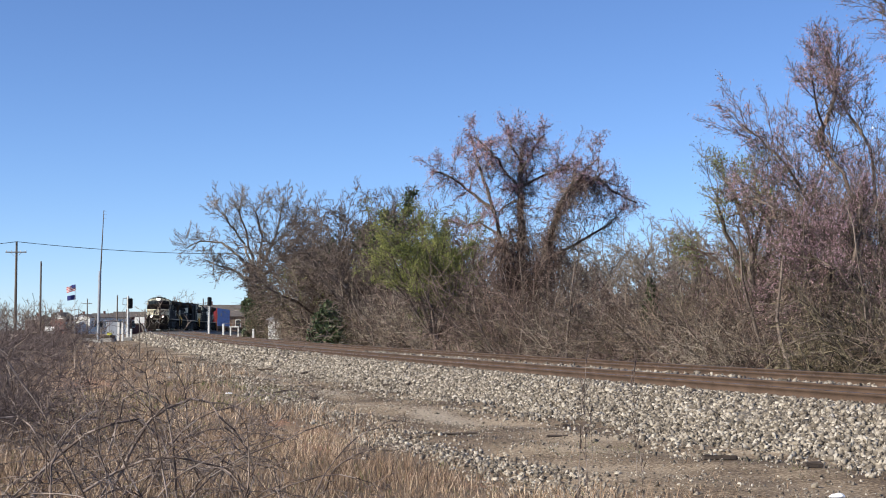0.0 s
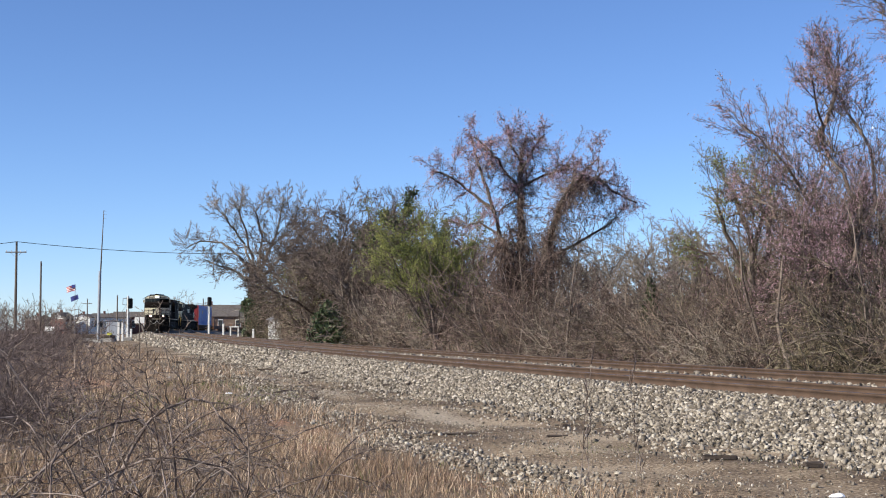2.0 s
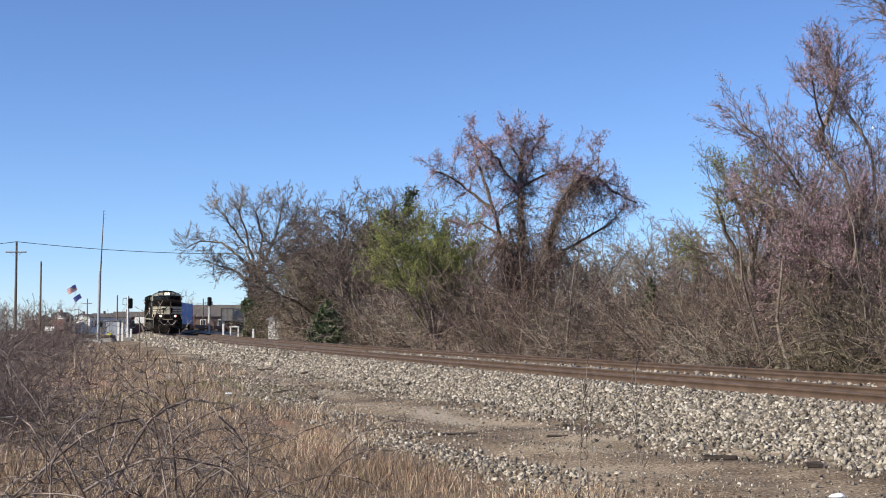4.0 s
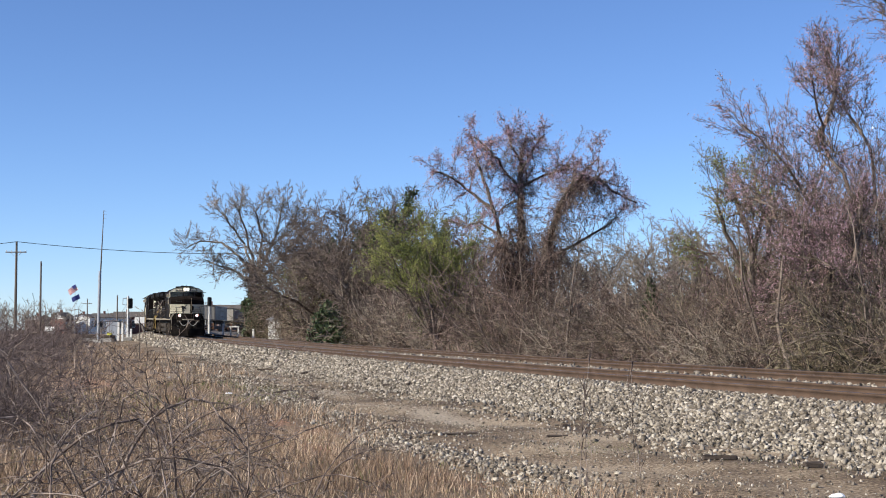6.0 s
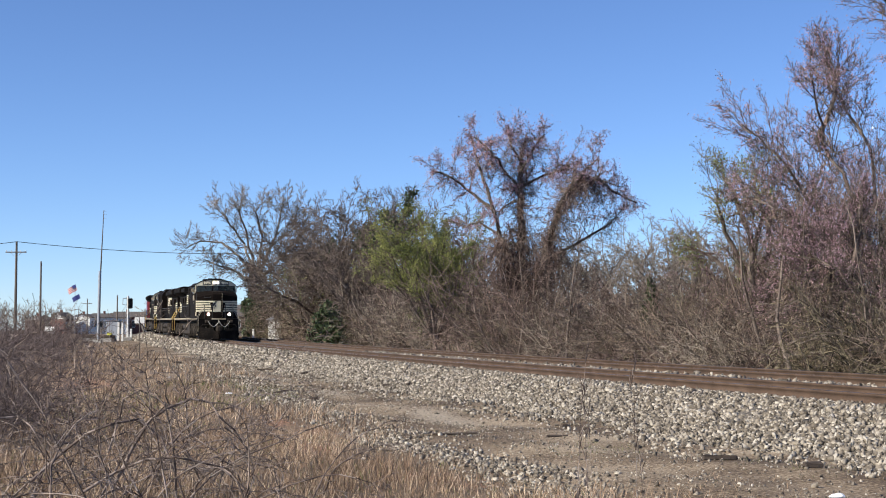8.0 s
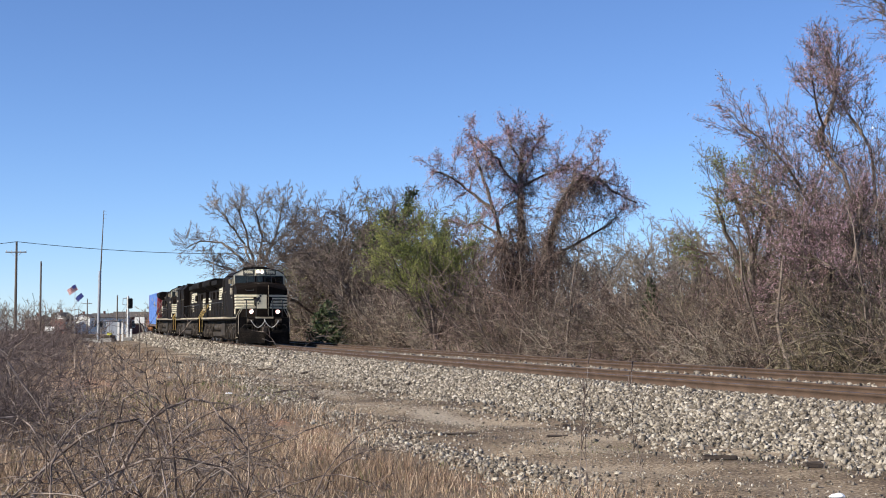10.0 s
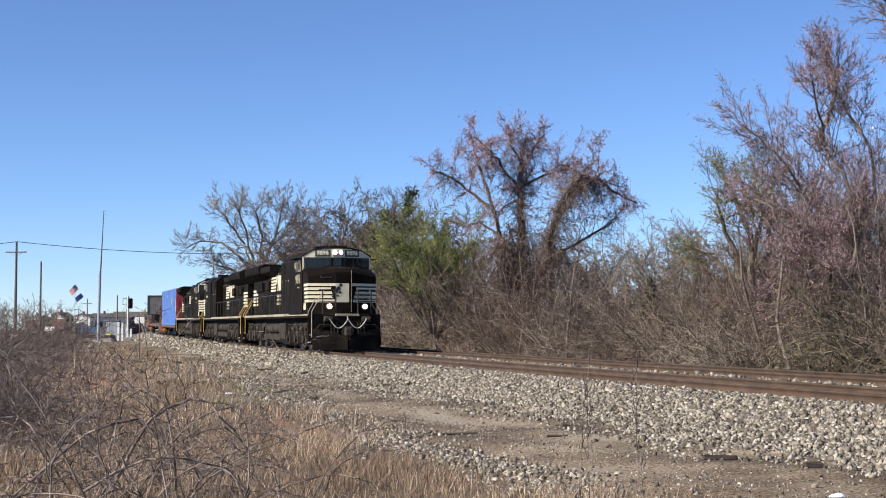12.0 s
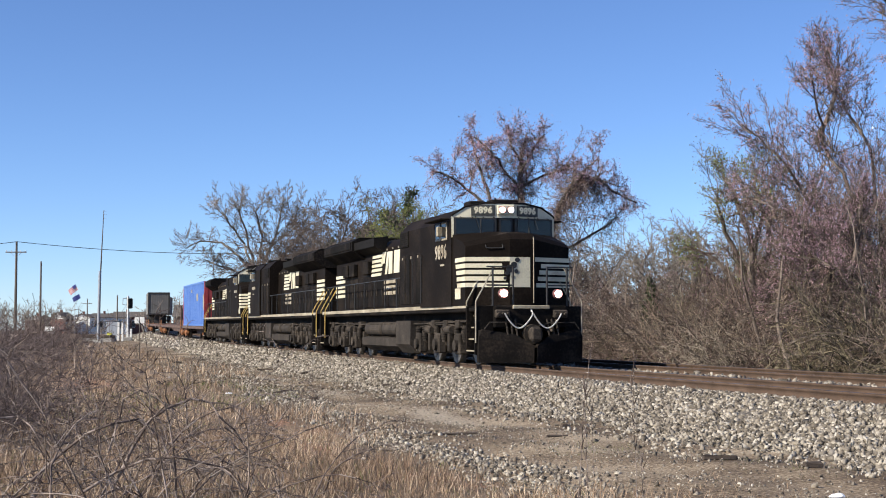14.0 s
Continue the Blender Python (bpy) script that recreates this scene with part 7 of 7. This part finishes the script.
stone_meshes = []
for k in range(8):
    me = stones_mesh("stone", np.zeros((1, 3)), np.array([1.0]), np.random.RandomState(400 + k))
    me.materials.append(material("stone_piece", [(0.10, 0.085, 0.07), (0.24, 0.21, 0.175), (0.46, 0.425, 0.37)], 0.85, scale=5, fine=40, bump=0.3, per="object") if k == 0 else stone_meshes[0].materials[0])
    stone_meshes.append(me)
for k in range(290):
    s, w = rs.uniform(6, 22), rs.uniform(1.6, 3.8)
    p = on_line(s, w)
    r = 0.032 * rs.uniform(0.8, 1.4)
    ob = new("stone", stone_meshes[k % 8])
    ob.parent = stone_bed
    z = max(p[2] + float(bed_z(w)), floor_at(p[0], p[1])) + r * 0.55
    ob.matrix_basis = Matrix.LocRotScale((p[0], p[1], z), Euler(rs.uniform(0, 6, 3)), (r, r, r))

M_OLDWOOD = material("dark_old_wood", [(0.03, 0.022, 0.017), (0.075, 0.056, 0.043), (0.13, 0.105, 0.085)], 0.95, scale=3, fine=30, bump=0.5, stretch=(1, 8, 8))
M_LITTER = material("white_litter", [(0.70, 0.70, 0.69), (0.85, 0.85, 0.84)], 0.5, scale=6, fine=30, bump=0.1)


def ground_ray(px, py):
    """Where the sight line through that bearing meets the ground or the ballast bank."""
    d = 5.0
    while d < 200:
        x, z = (px - 784) / 2437.9 * d, EYE - (py - 583.7) / 2437.9 * d
        s, w = off_line(x, d)
        g = max(floor_at(x, d), float(rise(s)[0]) + float(bed_z(w)[0]) if -9 < w[0] < 5.2 else -9)
        if z <= g:
            return Vector((x, d, g))
        d += 0.05
    return Vector((x, d, g))


def make_plank(px, py, length, label, turn, r=0.07, name="wood_scrap"):
    p = ground_ray(px, py)
    bm = bmesh.new()
    box(bm, -length / 2, length / 2, -r, r, -0.02, r * 1.1, 0.012)
    rs = np.random.RandomState(int(px))
    for v in bm.verts:
        v.co += Vector(rs.normal(0, r * 0.14, 3))
    ob = part(name, bm, M_OLDWOOD)
    ob.matrix_world = pose(p.x, p.y, p.z + 0.015, 0, 0, turn)
    return tagged(ob, label, "wood scrap", "old wood scraps")


make_plank(1270, 812, 0.42, "short piece of dark weathered tie lying on dirt", 4, 0.035)
make_plank(1435, 826, 0.22, "broken dark wood chunk among the stones", 12, 0.04)
make_plank(985, 772, 0.36, "thin dark stick of old wood on the dirt", 18, 0.014)
make_plank(1030, 716, 0.34, "thin dark stick of old wood on the ballast", 50, 0.018)
make_plank(1170, 722, 0.16, "broken dark wood chunk among the stones", 25, 0.03)
make_plank(998, 757, 0.06, "small dark stump of wood in the gravel", 80, 0.05)
make_plank(312, 643, 0.55, "dark broken wood lying on the grass edge", 10, 0.06)
make_plank(470, 656, 0.6, "dark broken wood lying beside the ballast", 5, 0.05)
make_plank(545, 662, 0.5, "dark broken wood lying beside the ballast", 30, 0.05)
make_plank(690, 684, 0.4, "dark broken wood half buried in the stones", 8, 0.05)
make_plank(725, 682, 0.25, "dark broken wood half buried in the stones", 60, 0.05)
make_plank(555, 708, 0.2, "dark clod of old wood on the path", 15, 0.05)
make_plank(805, 768, 0.7, "thin dark stick lying across the dirt", 14, 0.012)
make_plank(415, 730, 0.1, "small dark clod of wood in the grass", 14, 0.04)
for px, py, sx, label in ((407, 697, 0.10, "crumpled white litter on the path edge"), (1476, 878, 0.09, "crumpled white litter on the dirt"), (302, 668, 0.06, "small scrap of white litter in the grass")):
    p = ground_ray(px, py)
    bm = bmesh.new()
    bmesh.ops.create_icosphere(bm, subdivisions=2, radius=1.0)
    r_ = np.random.RandomState(int(px))
    for v in bm.verts:
        v.co = Vector((v.co.x * sx, v.co.y * sx * 0.7, max(v.co.z, -0.2) * sx * 0.35)) * r_.uniform(0.75, 1.2)
    ob = part("litter", bm, M_LITTER)
    ob.matrix_world = pose(p.x, p.y, p.z + 0.01, 0, 0, 20)
    tagged(ob, label, "litter")


# ---- tall dry weed stalks close to the eye ----
STALKS = []


def make_stalk(px, depth, py_top, seed, lean, label, thick=0.0045):
    p = sight(px, depth)
    z = floor_at(p.x, p.y)
    ob = tagged(empty("weed_stalk", pose(p.x, p.y, z)), label, "weed")
    h = top_z(py_top, depth) - z
    st = Sticks(seed)
    d = np.array([lean, 0.02, 1.0])
    st.branch(np.array([0, 0, -0.05]), d / np.linalg.norm(d), h * 1.03, thick, 2, [None, None, (14, 0.03, 0.0, 4, 26, 0.16, 0.4), (3, 0.12, 0.05, 0, 30, 0.5, 0.5)])
    part_of("stalk", st.mesh("stalk", minimum=0.0018), M_CANE, ob)
    STALKS.append((ob, p, z, seed))


make_stalk(1022, 9.0, 640, 501, -0.07, "tall thin dry weed stalk bending in the wind")
make_stalk(1042, 9.2, 690, 502, -0.06, "thin dry weed stalk beside the taller one", 0.004)
make_stalk(1128, 9.0, 655, 503, -0.03, "tall thin dry weed stalk with fine side shoots", 0.0035)
make_stalk(1136, 9.3, 680, 504, 0.03, "thin dry weed stalk with fine side shoots", 0.003)
make_stalk(1053, 9.6, 730, 505, 0.02, "short thin dry weed stalk", 0.003)


motions()
